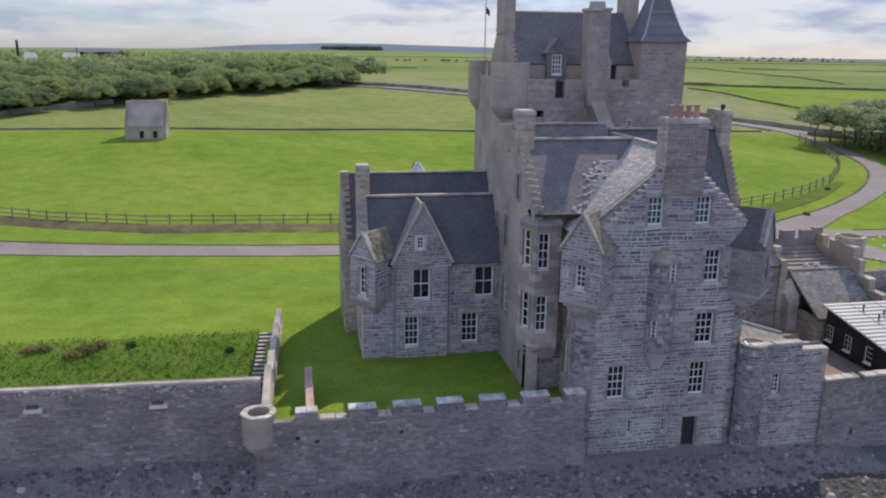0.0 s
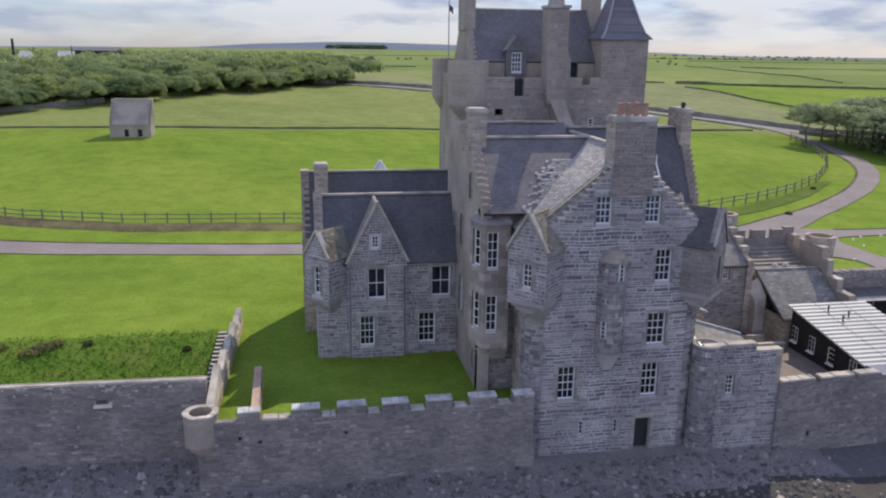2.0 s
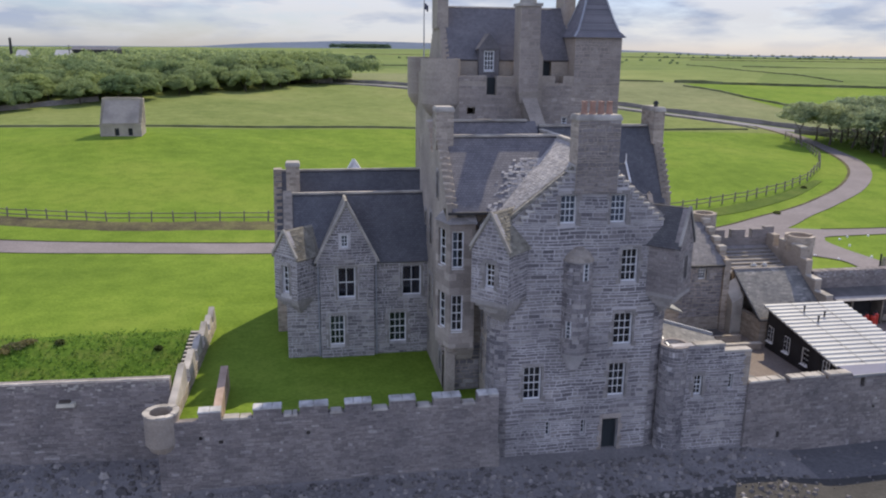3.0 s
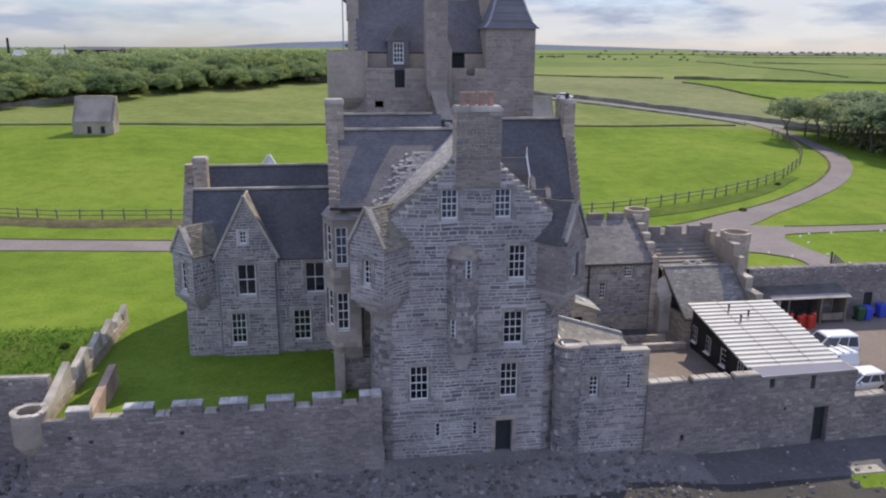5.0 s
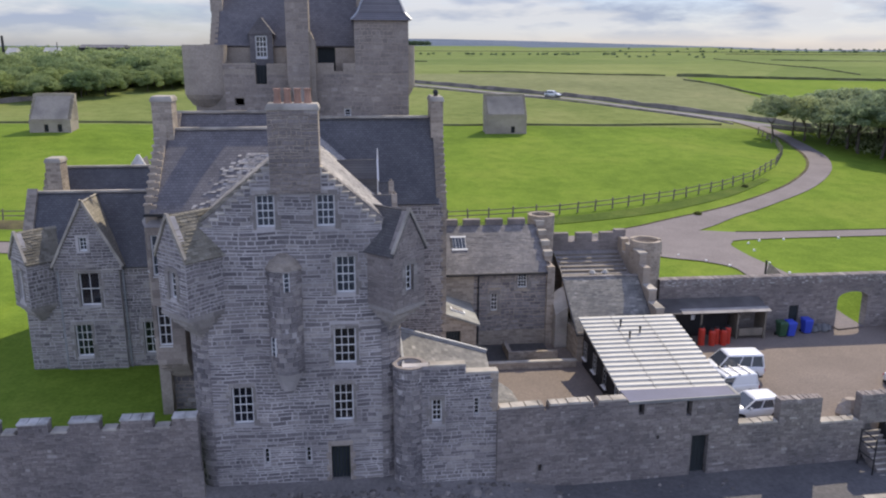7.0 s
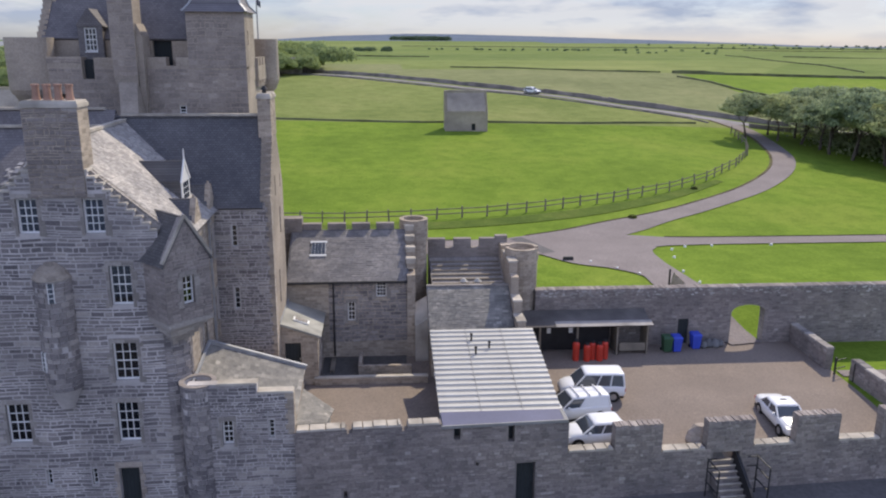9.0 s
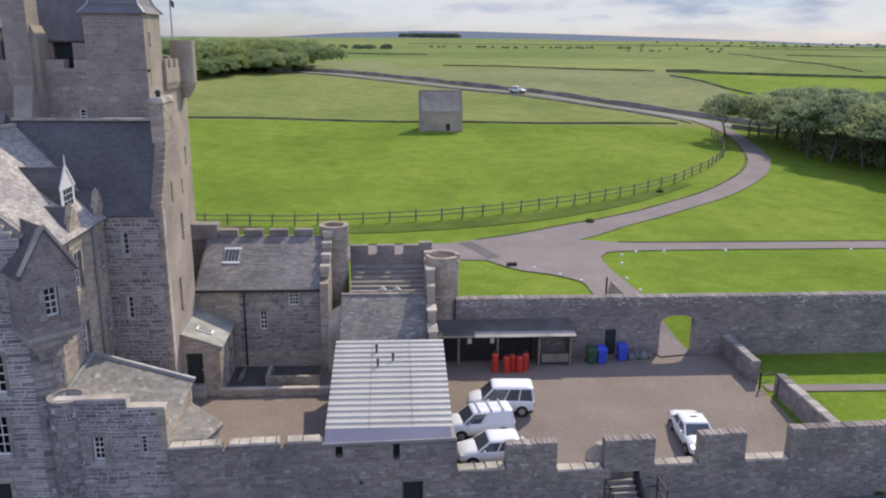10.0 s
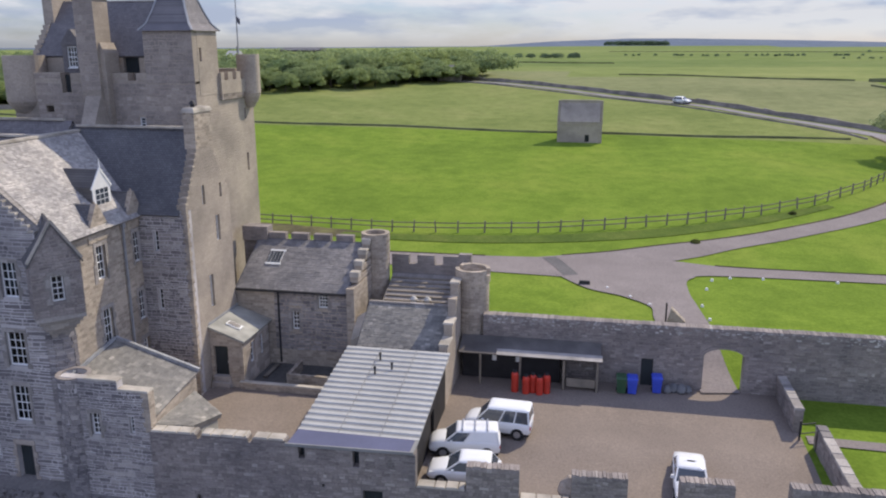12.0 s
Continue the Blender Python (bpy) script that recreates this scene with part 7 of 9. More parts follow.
part("stone_facing", g, M_DARKSTONES, wl_, kind="stuff")
for _ in range(150):
    x_ = -3.2 - 26 * rngw.random() ** 1.3
    z_ = west_top(x_) - 0.06 - 0.45 * rngw.random() ** 1.5
    w_, h_, y_ = rngw.uniform(0.03, 0.15), rngw.uniform(0.03, 0.07), left_wall_y(x_)
    g3.box(x_ - w_, x_ + w_, y_ - 0.03, y_ + 0.05, z_ - h_, z_ + h_, 0.01)
part("pale_pinnings", g3, M_COPE, wl_, "small pale stones in the wall head", kind="stuff")
x_ = -2.9
while x_ > -34:
    e = x_ - rngw.uniform(0.5, 1.3)
    z_ = west_top(x_)
    g2.hull([(e + 0.01, left_wall_y(e) + 0.1, z_ - 0.02), (x_, left_wall_y(x_) + 0.1, z_ - 0.02), (x_, left_wall_y(x_) + 0.34, z_ - 0.02), (e + 0.01, left_wall_y(e) + 0.34, z_ - 0.02)],
            [(e + 0.02, left_wall_y(e) + 0.13, z_ + rngw.uniform(0.05, 0.08)), (x_, left_wall_y(x_) + 0.13, z_ + 0.06), (x_, left_wall_y(x_) + 0.31, z_ + 0.06), (e + 0.02, left_wall_y(e) + 0.31, z_ + 0.06)])
    x_ = e
part("coping", g2, M_COPE, wl_, "narrow pale cement coping", kind="stuff")
M_SPOUT = plain("cream_stone_ledge", (0.66, 0.61, 0.48), 0.9, 0, 0.1, 0.25, 1.0, 0.4)
for x_, z_ in ((-8.75, 4.82), (-15.7, 4.85), (-22.6, 4.85)):
    g = Geo()
    y_ = left_wall_y(x_)
    g.box(x_ - 0.52, x_ + 0.52, y_ - 0.42, y_ + 0.1, z_ - 0.1, z_ + 0.1, 0.03)
    sp_ = part("water_spout", g, M_SPOUT, wl_, "pale projecting stone spout ledge")
    g = Geo()
    g.box(x_ - 0.42, x_ + 0.25, y_ - 0.3, y_ + 0.05, z_ + 0.1, z_ + 0.22, 0.05)
    part("moss", g, M_BARK, sp_, "dark brown moss on the ledge")
# garden side wall that runs inland from the lookout
SIDEW = thing("wall_garden_west", (-2.4, 50, 4.1), "stone garden wall with steep pale merlons beside the stair", "wall", kind="structure")
g = Geo()
g.hull([(-2.95, 42.0, 2.0), (-2.35, 42.0, 2.0), (-1.75, 58.8, 2.0), (-2.3, 58.8, 2.0)], [(-2.95, 42.0, 4.75), (-2.35, 42.0, 4.75), (-1.75, 58.8, 4.9), (-2.3, 58.8, 4.9)])
part("wall_base", g, M_RUBBLE, SIDEW)
for k, (y0, y1, h0, h1) in enumerate(((42.2, 46.6, 4.9, 6.2), (47.6, 49.8, 5.4, 5.9), (50.7, 52.6, 5.4, 5.9), (53.5, 55.2, 5.4, 5.9), (56.2, 57.2, 5.3, 5.7), (57.8, 58.8, 5.3, 5.8))):
    xa, xb = -2.65 + 0.037 * (y0 - 42), -2.65 + 0.037 * (y1 - 42)
    g = Geo()
    g.hull([(xa - 0.28, y0, 4.7), (xa + 0.28, y0, 4.7), (xb + 0.28, y1, 4.7), (xb - 0.28, y1, 4.7)], [(xa - 0.2, y0, h0), (xa + 0.2, y0, h0), (xb + 0.2, y1, h1), (xb - 0.2, y1, h1)])
    part("merlon", g, M_COPE, SIDEW, "pale wedge-shaped merlon")
STUB = thing("wall_stub", (0, 45.8, 4.1), "short raking stone wall with pinkish weathered top", "wall", kind="structure")
g = Geo()
g.hull([(-0.35, 41.4, 4.0), (0.25, 41.4, 4.0), (0.25, 47.3, 4.0), (-0.3, 47.3, 4.0)], [(-0.25, 41.4, 4.9), (0.2, 41.4, 4.9), (0.2, 47.3, 5.6), (-0.25, 47.3, 5.6)])
part("wall_body", g, plain("pink_sandstone", (0.45, 0.33, 0.25), 0.95, 0, 0.1, 0.35, 1.0, 0.4), STUB)
STAIR = thing("garden_stair", (-3.5, 55, 2.4), "open wooden stair with pale treads against the garden wall", "stairs")
n_st = 13
for k in range(n_st):
    t = (k + 0.5) / n_st
    g = Geo()
    g.box(-0.46, 0.46, -0.14, 0.14, -0.04, 0.04)
    part("tread", g, M_COPE, STAIR, m=pose(-3.42 + 0.45 * t, 51.4 + 6.2 * t, 2.85 + 1.55 * t))
for s in (-0.45, 0.45):
    g = Geo()
    g.bar((-3.42 + s, 51.4, 2.7), (-2.97 + s, 57.6, 4.25), 0.08, 0.22)
    part("stringer", g, M_DARKWOOD, STAIR)
# Added dark sheet: stands in for the black shade between treads.
g = Geo()
g.slab((-3.85, 51.4, 2.72), (-3.0, 51.4, 2.72), (-2.55, 57.6, 4.27), (-3.4, 57.6, 4.27), 0.05)
part("backing_board", g, M_DARKWOOD, STAIR, "dark sheet standing in for shade behind the open risers")

# east sea wall
mer_r = [(49.2, 51.9, 4.42), (54.5, 57.25, 4.36), (59.75, 62.35, 4.42), (64.95, 92.0, 4.48)]
lows_r = [(46.6, 49.2, 3.15), (51.9, 54.5, 2.82), (57.25, 59.75, 2.82), (62.35, 64.95, 2.82)]
sol_r = [(32.2, 46.6, -1.0, 4.9), (32.2, 34.85, 4.85, 5.16), (35.1, 37.7, 4.85, 5.16), (37.95, 39.75, 4.85, 5.16), (46.6, 92.0, -1.0, 2.7)]
sol_r += [(a, b, 2.65, z - 0.12) for a, b, z in mer_r] + [(a, b, 2.65, z - 0.1) for a, b, z in lows_r if z > 2.9]
holes_s = [(43.8, 44.85, 0.0, 2.62), (40.4, 40.75, 4.2, 4.89), (43.3, 43.65, 3.9, 4.89), (54.9, 56.5, -0.6, 2.5), (41.6, 41.75, 2.6, 2.8), (34.6, 34.8, 1.2, 1.6)]
WSE = coped_wall("wall_sea_east", 40.7, "x", 0.58, sol_r, holes_s, M_SEAWALL, "grey rubble sea wall with broad merlons and a dark door",
                 [(32.3, 34.8, 5.16), (35.15, 37.65, 5.16), (38.0, 39.65, 5.16)] + [(a + 0.05, b - 0.05, z - 0.1) for a, b, z in lows_r], None, 85, -1, (-0.2, 5.05), 150, (50, 3.8))
for k, (a, b, z) in enumerate(mer_r):
    rough_top(WSE, 40.7, 0.58, a, b, z - 0.14, 0.17, 400 + k)
g = Geo()
for k in range(5):
    g.box(43.81 + 0.206 * k, 44.0 + 0.206 * k, 41.05, 41.12, 0.0, 2.6)
dd = part("door", g, M_DOOR, WSE, "dark plank door in the sea wall")
g = Geo()
g.box(44.72, 44.79, 40.97, 41.05, 1.1, 1.22)
part("handle", g, M_IRON, dd)
# Dark plates added in the slots, standing in for their shaded depth.
g = Geo()
for x0, x1, z0 in ((40.35, 40.8, 4.15), (43.25, 43.7, 3.85)):
    g.box(x0, x1, 41.17, 41.26, z0, 4.88)
part("slot_back", g, M_DOOR, WSE)
shift(WSE, 0, 0.1, 0, 3.15, (32.2, 40.7))
STEPS = thing("sea_wall_steps", (55.1, 41.2, 0.4), "stone flight through the sea wall with dark iron rails", "stairs")
for k in range(9):
    g = Geo()
    g.box(54.2, 55.6, 39.1 + 0.27 * k, 39.42 + 0.27 * k, 0.1 + 0.15 * k, 0.55 + 0.215 * k, 0.01)
    st_ = part("step", g, M_SEAWALL, STEPS)
    g = Geo()
    g.box(54.18, 55.62, 39.08 + 0.27 * k, 39.2 + 0.27 * k, 0.55 + 0.215 * k, 0.585 + 0.215 * k)
    part("nosing", g, M_COPE, st_, "pale worn step edge")
g = Geo()
g.hull([(55.62, 38.9, 0.2), (55.78, 38.9, 0.2), (55.78, 41.5, 0.2), (55.62, 41.5, 0.2)], [(55.62, 38.9, 1.2), (55.78, 38.9, 1.2), (55.78, 41.5, 3.1), (55.62, 41.5, 3.1)])
part("side_plate", g, M_IRON, STEPS)
for x_ in (53.7, 56.6):
    g = Geo()
    for y_ in (39.2, 40.5):
        g.bar((x_, y_, 0.3), (x_, y_, 2.85), 0.06)
    for z_ in (1.5, 2.2, 2.85):
        g.bar((x_, 39.2, z_), (x_, 40.6, z_), 0.05)
    g.bar((x_, 40.5, 2.85), (x_ + (0.5 if x_ < 55 else -0.6), 40.5, 2.85), 0.05)
    g.bar((x_, 40.5, 2.3), (x_ + (0.5 if x_ < 55 else -0.6), 40.5, 2.3), 0.05)
    part("rail", g, M_IRON, STEPS, "black iron handrail")

shift(STEPS, 0.75, -0.1, -0.5, 3.15, (32.2, 40.7))

# arched wall behind the yard
ar = [(48.2, 120.0, 1.5, 6.62)]
ah = [(62.95, 65.5, 1.5, 4.7), (58.95, 59.75, 2.2, 4.25)]
for k in range(9):
    z0_, z1_ = 0.58 * k / 9, 0.58 * (k + 1) / 9
    hw_ = 1.275 * math.sqrt(1 - (z0_ / 0.58) ** 2)
    ah.append((64.225 - hw_, 64.225 + hw_, 4.69 + z0_, 4.7 + z1_))
WAR = coped_wall("wall_arch", 58.3, "x", 0.75, ar, ah, M_SEAWALL, "long grey rubble wall with an arched gateway")
rough_top(WAR, 58.3, 0.75, 48.2, 100.0, 6.6, 0.07, 410)
g = Geo()
rngp = random.Random(411)
for _ in range(420):
    x_, z_ = 48.4 + 50 * rngp.random() ** 0.9, 6.58 - 0.5 * rngp.random() ** 1.4
    w_, h_ = rngp.uniform(0.03, 0.13), rngp.uniform(0.02, 0.05)
    g.box(x_ - w_, x_ + w_, 58.25, 58.32, z_ - h_, z_ + h_, 0.008)
part("pale_pinnings", g, M_LICHEN, WAR, "small lichen-white stones in the wall head", kind="stuff")
facing(WAR, 91, 58.3, "x", -1, [(48.2, 90.0, 2.3, 6.6)], [(62.7, 65.75, 1.5, 5.5), (58.8, 59.9, 2.2, 4.4)], 2.3, 6.6, M_DARKSTONES, 0.16, (0.2, 0.65), 290, (60, 5.0), 0.025)
g = Geo()
pts_a = [(64.225 + 1.28 * math.cos(math.pi * k / 12), 4.7 + 0.58 * math.sin(math.pi * k / 12)) for k in range(13)]
for (xa, za), (xb, zb) in zip(pts_a, pts_a[1:]):
    oa = (64.225 + (xa - 64.225) * 1.16, 4.7 + (za - 4.7) * 1.35)
    ob_ = (64.225 + (xb - 64.225) * 1.16, 4.7 + (zb - 4.7) * 1.35)
    g.hull([(xa, 58.24, za), (xb, 58.24, zb), (xb, 59.1, zb), (xa, 59.1, za)], [(oa[0], 58.24, oa[1]), (ob_[0], 58.24, ob_[1]), (ob_[0], 59.1, ob_[1]), (oa[0], 59.1, oa[1])])
part("arch", g, M_SEAWALL, WAR, "dressed stone arch ring")
g = Geo()
for k in range(4):
    g.box(58.97 + 0.195 * k, 59.15 + 0.195 * k, 58.42, 58.48, 2.25, 4.23)
g.box(58.96, 59.74, 58.48, 58.52, 2.25, 4.23)
part("door", g, M_DOOR, WAR, "dark plank door")
shift(WAR, -0.48, -0.95, 0.46)
WX = coped_wall("wall_yard_east", 67.15, "y", 0.5, [(52.4, 57.35, 1.8, 4.1)], [], M_SEAWALL, "rubble wall beside the parking yard", [(52.4, 57.35, 4.1)], M_COPESTONES, 95, -1, (2.3, 4.1), 0)
WX2 = coped_wall("wall_yard_gate", 67.95, "y", 0.5, [(43.9, 50.8, 1.8, 3.95)], [], M_SEAWALL, "rubble wall between yard and garden", [(43.9, 50.8, 3.95)], M_COPESTONES, 97, -1, (2.3, 4.0), 0)
GATE = thing("garden_gate", (67.5, 51.0, 2.3), "narrow dark iron gate standing open between walls", "gate")
for x_, y_ in ((67.3, 51.45), (67.95, 50.3)):
    g = Geo()
    g.bar((x_, y_, 2.3), (x_, y_, 3.9), 0.1)
    part("gate_post", g, M_IRON, GATE)
for z_ in (2.5, 3.1, 3.7):
    g = Geo()
    g.bar((67.35, 51.4, z_), (68.2, 51.75, z_), 0.05)
    part("gate_rail", g, M_IRON, GATE)

# patio wall in the inner court
g = Geo()
g.box(32.35, 39.6, 51.2, 51.5, 2.6, 3.4)
wlow = setting("wall_patio", g, M_RUBBLE, "low stone wall round the sunken patio", "wall")
g = Geo()
g.box(32.3, 39.65, 51.16, 51.54, 3.4, 3.48, 0.03)
part("coping", g, M_COPE, wlow)
# Flag colour is set low, taking in the shade behind the patio wall.
g = Geo()
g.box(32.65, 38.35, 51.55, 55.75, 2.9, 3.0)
setting("patio", g, M_PAVE, "dark paved patio, the court's shade taken into its colour", "patio")
g = Geo()
g.box(35.1, 35.35, 52.5, 54.9, 2.9, 3.7)
g.box(35.35, 38.6, 52.5, 52.75, 2.9, 3.66)
setting("patio_kerb", g, M_RUBBLE, "low stone divider on the patio", "wall")

# open store under the arch wall
OPEN = thing("open_leanto", (51.4, 57.3, 2.3), "open-fronted lean-to store with grey sheet roof", "shelter")
g = Geo()
g.slab((46.8, 56.45, 4.5), (56.3, 56.45, 4.5), (56.3, 58.3, 5.1), (46.8, 58.3, 5.1), 0.07)
rr = part("roof", g, M_SHEET, OPEN, "grey sheet lean-to roof")
g = Geo()
g.slab((49.4, 56.35, 4.53), (56.4, 56.35, 4.53), (56.4, 56.95, 4.72), (49.4, 56.95, 4.72), 0.03)
part("front_sheet", g, M_DULLSHEET, rr, "dull pale corrugated front sheet")
for x_ in (48.3, 51.0, 53.9, 56.1):
    g = Geo()
    g.bar((x_, 56.6, 2.1), (x_, 56.6, 4.45), 0.12)
    part("post", g, M_TIMBER, OPEN)
g = Geo()
g.box(46.9, 53.6, 57.6, 57.8, 2.3, 4.85)
part("back_panel", g, M_DARKWOOD, OPEN)
g = Geo()
g.box(53.9, 53.98, 56.7, 58.2, 2.3, 4.6)
g.box(56.1, 56.18, 56.7, 58.2, 2.3, 4.6)
g.box(54.1, 56.0, 56.62, 56.7, 2.5, 3.1)
part("stall_partition", g, M_TIMBER, OPEN)
for x_ in (49.0, 50.6):
    g = Geo()
    g.box(x_, x_ + 0.28, 57.55, 57.6, 3.6, 4.0)
    part("notice", g, M_WHITE, OPEN, "small white notice board")
shift(OPEN, -0.5, -0.98, 0.5)

# ---- yard things ----
def loft(g, sections):
    """Joins closed outlines of equal length, one after another, and closes both ends."""
    n, i0 = len(sections[0]), len(g.v)
    for s in sections:
        g.v.extend(s)
    for k in range(len(sections) - 1):
        for q in range(n):
            a, b = i0 + k * n + q, i0 + k * n + (q + 1) % n
            g.f.append((a, a + n, b + n, b))
    g.f.append(tuple(i0 + q for q in range(n)))
    g.f.append(tuple(i0 + (len(sections) - 1) * n + q for q in range(n - 1, -1, -1)))


def car(name, label, deck, cabin, width, pillars, panels=(), bars=False):
    """A car along +x (nose at +x). deck: rows of x, sill, top, tuck; cabin: tail and nose x at the waist, then at the roof, waist and roof heights."""
    ob = thing(name, (0, 0, 0), label, "car", "parked cars")
    body, secs = Geo(), []
    for x, sill, top, tuck in deck:
        w = width / 2 * tuck
        half = [(w * 0.88, sill), (w * 0.985, sill + 0.1), (w, (sill + top) / 2), (w * 0.985, top - 0.12), (w * 0.93, top - 0.03), (w * 0.6, top + 0.02)]
        secs.append([(x, y, z) for y, z in half] + [(x, -y, z) for y, z in reversed(half)])
    loft(body, secs)
    part("body", body, M_CARPAINT, ob, smooth=True)
    xb0, xb1, xt0, xt1, waist, roof = cabin
    yb, yt = width / 2 * 0.93, width / 2 * 0.76
    zt = roof - 0.07

    def side(x_low, t, sgn, proud=0.0):
        """A point on the cabin's side: x at the waist, t up to the roof."""
        f = (x_low - xb0) / (xb1 - xb0)
        x_top = xt0 + (xt1 - xt0) * f
        return (x_low + (x_top - x_low) * t, sgn * (yb + (yt - yb) * t + proud), waist - 0.05 + (zt - waist + 0.05) * t)

    g_ = Geo()
    g_.hull([(xb0, -yb, waist - 0.05), (xb1, -yb, waist - 0.05), (xb1, yb, waist - 0.05), (xb0, yb, waist - 0.05)], [(xt0, -yt, zt), (xt1, -yt, zt), (xt1, yt, zt), (xt0, yt, zt)])
    part("glasshouse", g_, M_CARGLASS, ob, "dark tinted window glass")
    g_ = Geo()
    e = 0.04
    rings = []
    for d, z in ((-0.04, zt - 0.06), (-0.02, zt - 0.01), (0.03, zt + 0.035), (0.12, zt + 0.07), (0.3, zt + 0.095), (0.5, zt + 0.1)):
        x0, x1, y1, r = xt0 - e + d, xt1 + e - d, yt + e - d, 0.2
        corner = [(math.cos(math.pi * q / 8), math.sin(math.pi * q / 8)) for q in range(5)]
        rings.append([(x1 - r + r * c, y1 - r + r * s_, z) for c, s_ in corner] + [(x0 + r - r * s_, y1 - r + r * c, z) for c, s_ in corner]
                     + [(x0 + r - r * c, -y1 + r - r * s_, z) for c, s_ in corner] + [(x1 - r + r * s_, -y1 + r - r * c, z) for c, s_ in corner])
    for lo, hi in zip(rings, rings[1:]):
        g_.hull(lo, hi)
    part("roof_panel", g_, M_CARPAINT, ob)
    for sgn in (-1, 1):
        for x_low, thick in [(xb0 + 0.04, 0.1), (xb1 - 0.05, 0.08)] + [(p, 0.07) for p in pillars]:
            g_ = Geo()
            g_.bar(side(x_low, 0.0, sgn), side(x_low, 1.0, sgn), thick, 0.06)
            part("pillar", g_, M_CARPAINT, ob)
        for xa, xc in panels:
            g_ = Geo()
            q = [side(xa, 0.0, sgn, 0.014), side(xc, 0.0, sgn, 0.014), side(xc, 1.0, sgn, 0.014), side(xa, 1.0, sgn, 0.014)]
            g_.slab(*(q if sgn < 0 else q[::-1]), 0.02)
            part("side_panel", g_, M_CARPAINT, ob)
    x_tail, x_nose = deck[0][0], deck[-1][0]
    for sgn in (-1, 1):
        h = Geo()
        h.hull([(x_nose - 0.42, sgn * width * 0.40 - 0.1, 0.6), (x_nose - 0.06, sgn * width * 0.36 - 0.16, 0.58), (x_nose - 0.06, sgn * width * 0.36 + 0.16, 0.58), (x_nose - 0.42, sgn * width * 0.40 + 0.12, 0.6)],
               [(x_nose - 0.46, sgn * width * 0.40 - 0.08, 0.82), (x_nose - 0.14, sgn * width * 0.36 - 0.14, 0.75), (x_nose - 0.14, sgn * width * 0.36 + 0.14, 0.75), (x_nose - 0.46, sgn * width * 0.40 + 0.09, 0.82)])
        part("headlight", h, M_LAMPGLASS, ob, "clear headlight")
        h = Geo()
        h.box(x_tail - 0.015, x_tail + 0.12, sgn * width * 0.41 - 0.1, sgn * width * 0.41 + 0.1, 0.66, waist - 0.16, 0.02)
        part("tail_light", h, M_TAIL, ob, "red tail light")
        h = Geo()
        y_ = sgn * (width / 2 + 0.06)
        h.box(xb1 - 0.55, xb1 - 0.37, y_ - 0.1, y_ + 0.1, waist - 0.02, waist + 0.13, 0.03)
        part("wing_mirror", h, M_CARPAINT, ob)
        length = x_nose - x_tail
        for xw in (x_tail + length * 0.19, x_nose - length * 0.2):
            m = Matrix.Translation((xw, sgn * (width / 2 - 0.1), 0.31)) @ pose(0, 0, 0, 90, 0, 0)
            ty = Geo()
            ty.drum(0, 0, -0.11, 0.11, 0.31, 0.31, 24)
            tb = part("wheel", ty, M_TYRE, ob, "black tyre", m)
            ri = Geo()
            ri.drum(0, 0, -0.12, 0.12, 0.2, 0.2, 18)
            part("rim", ri, M_RIM, tb, "silver wheel rim", m)
            arch = Geo()
            arch.drum(0, 0, -0.105, 0.105, 0.38, 0.38, 24)
            part("wheel_arch", arch, M_TYRE, ob, "dark wheel arch", m)
    b = Geo()
    b.box(x_tail + 0.1, x_nose - 0.12, -width * 0.46, width * 0.46, 0.2, 0.34)
    part("bumper_trim", b, M_TYRE, ob, "black lower trim")
    b = Geo()
    b.box(x_nose - 0.1, x_nose + 0.012, -width * 0.24, width * 0.24, 0.38, 0.56)
    part("grille", b, M_TYRE, ob, "black front grille")
    pl = Geo()
    pl.box(x_nose + 0.012, x_nose + 0.025, -0.26, 0.26, 0.42, 0.53)
    part("number_plate", pl, M_WHITE, ob, "blank white plate")
    if bars:
        for x in (-1.3, -0.6, 0.1):
            r = Geo()
            r.box(x - 0.03, x + 0.03, -yt, yt, roof + 0.06, roof + 0.11)
            for y_ in (-yt, yt):
                r.box(x - 0.03, x + 0.03, y_ - 0.03, y_ + 0.03, roof - 0.05, roof + 0.06)
            part("roof_bar", r, M_RIM, ob, "metal roof bar")
    return ob


van_d = ((-2.03, 0.42, 0.98, 0.90), (-1.9, 0.30, 1.04, 0.98), (-1.0, 0.26, 1.04, 1.0), (0.6, 0.26, 1.03, 1.0), (1.15, 0.27, 1.05, 0.99), (1.55, 0.28, 0.99, 0.96), (1.85, 0.33, 0.86, 0.90), (2.02, 0.42, 0.66, 0.78))
hat_d = ((-1.98, 0.42, 0.88, 0.86), (-1.85, 0.3, 0.95, 0.95), (-0.8, 0.25, 0.95, 1.0), (0.5, 0.25, 0.94, 1.0), (0.95, 0.26, 0.96, 0.99), (1.45, 0.28, 0.88, 0.95), (1.8, 0.33, 0.76, 0.88), (1.98, 0.42, 0.6, 0.74))
sal_d = ((-2.3, 0.42, 0.84, 0.84), (-2.15, 0.32, 0.94, 0.93), (-1.5, 0.27, 0.97, 0.98), (-0.6, 0.25, 0.94, 1.0), (0.5, 0.25, 0.93, 1.0), (1.05, 0.26, 0.95, 0.99), (1.65, 0.28, 0.86, 0.95), (2.1, 0.33, 0.73, 0.87), (2.3, 0.42, 0.58, 0.72))
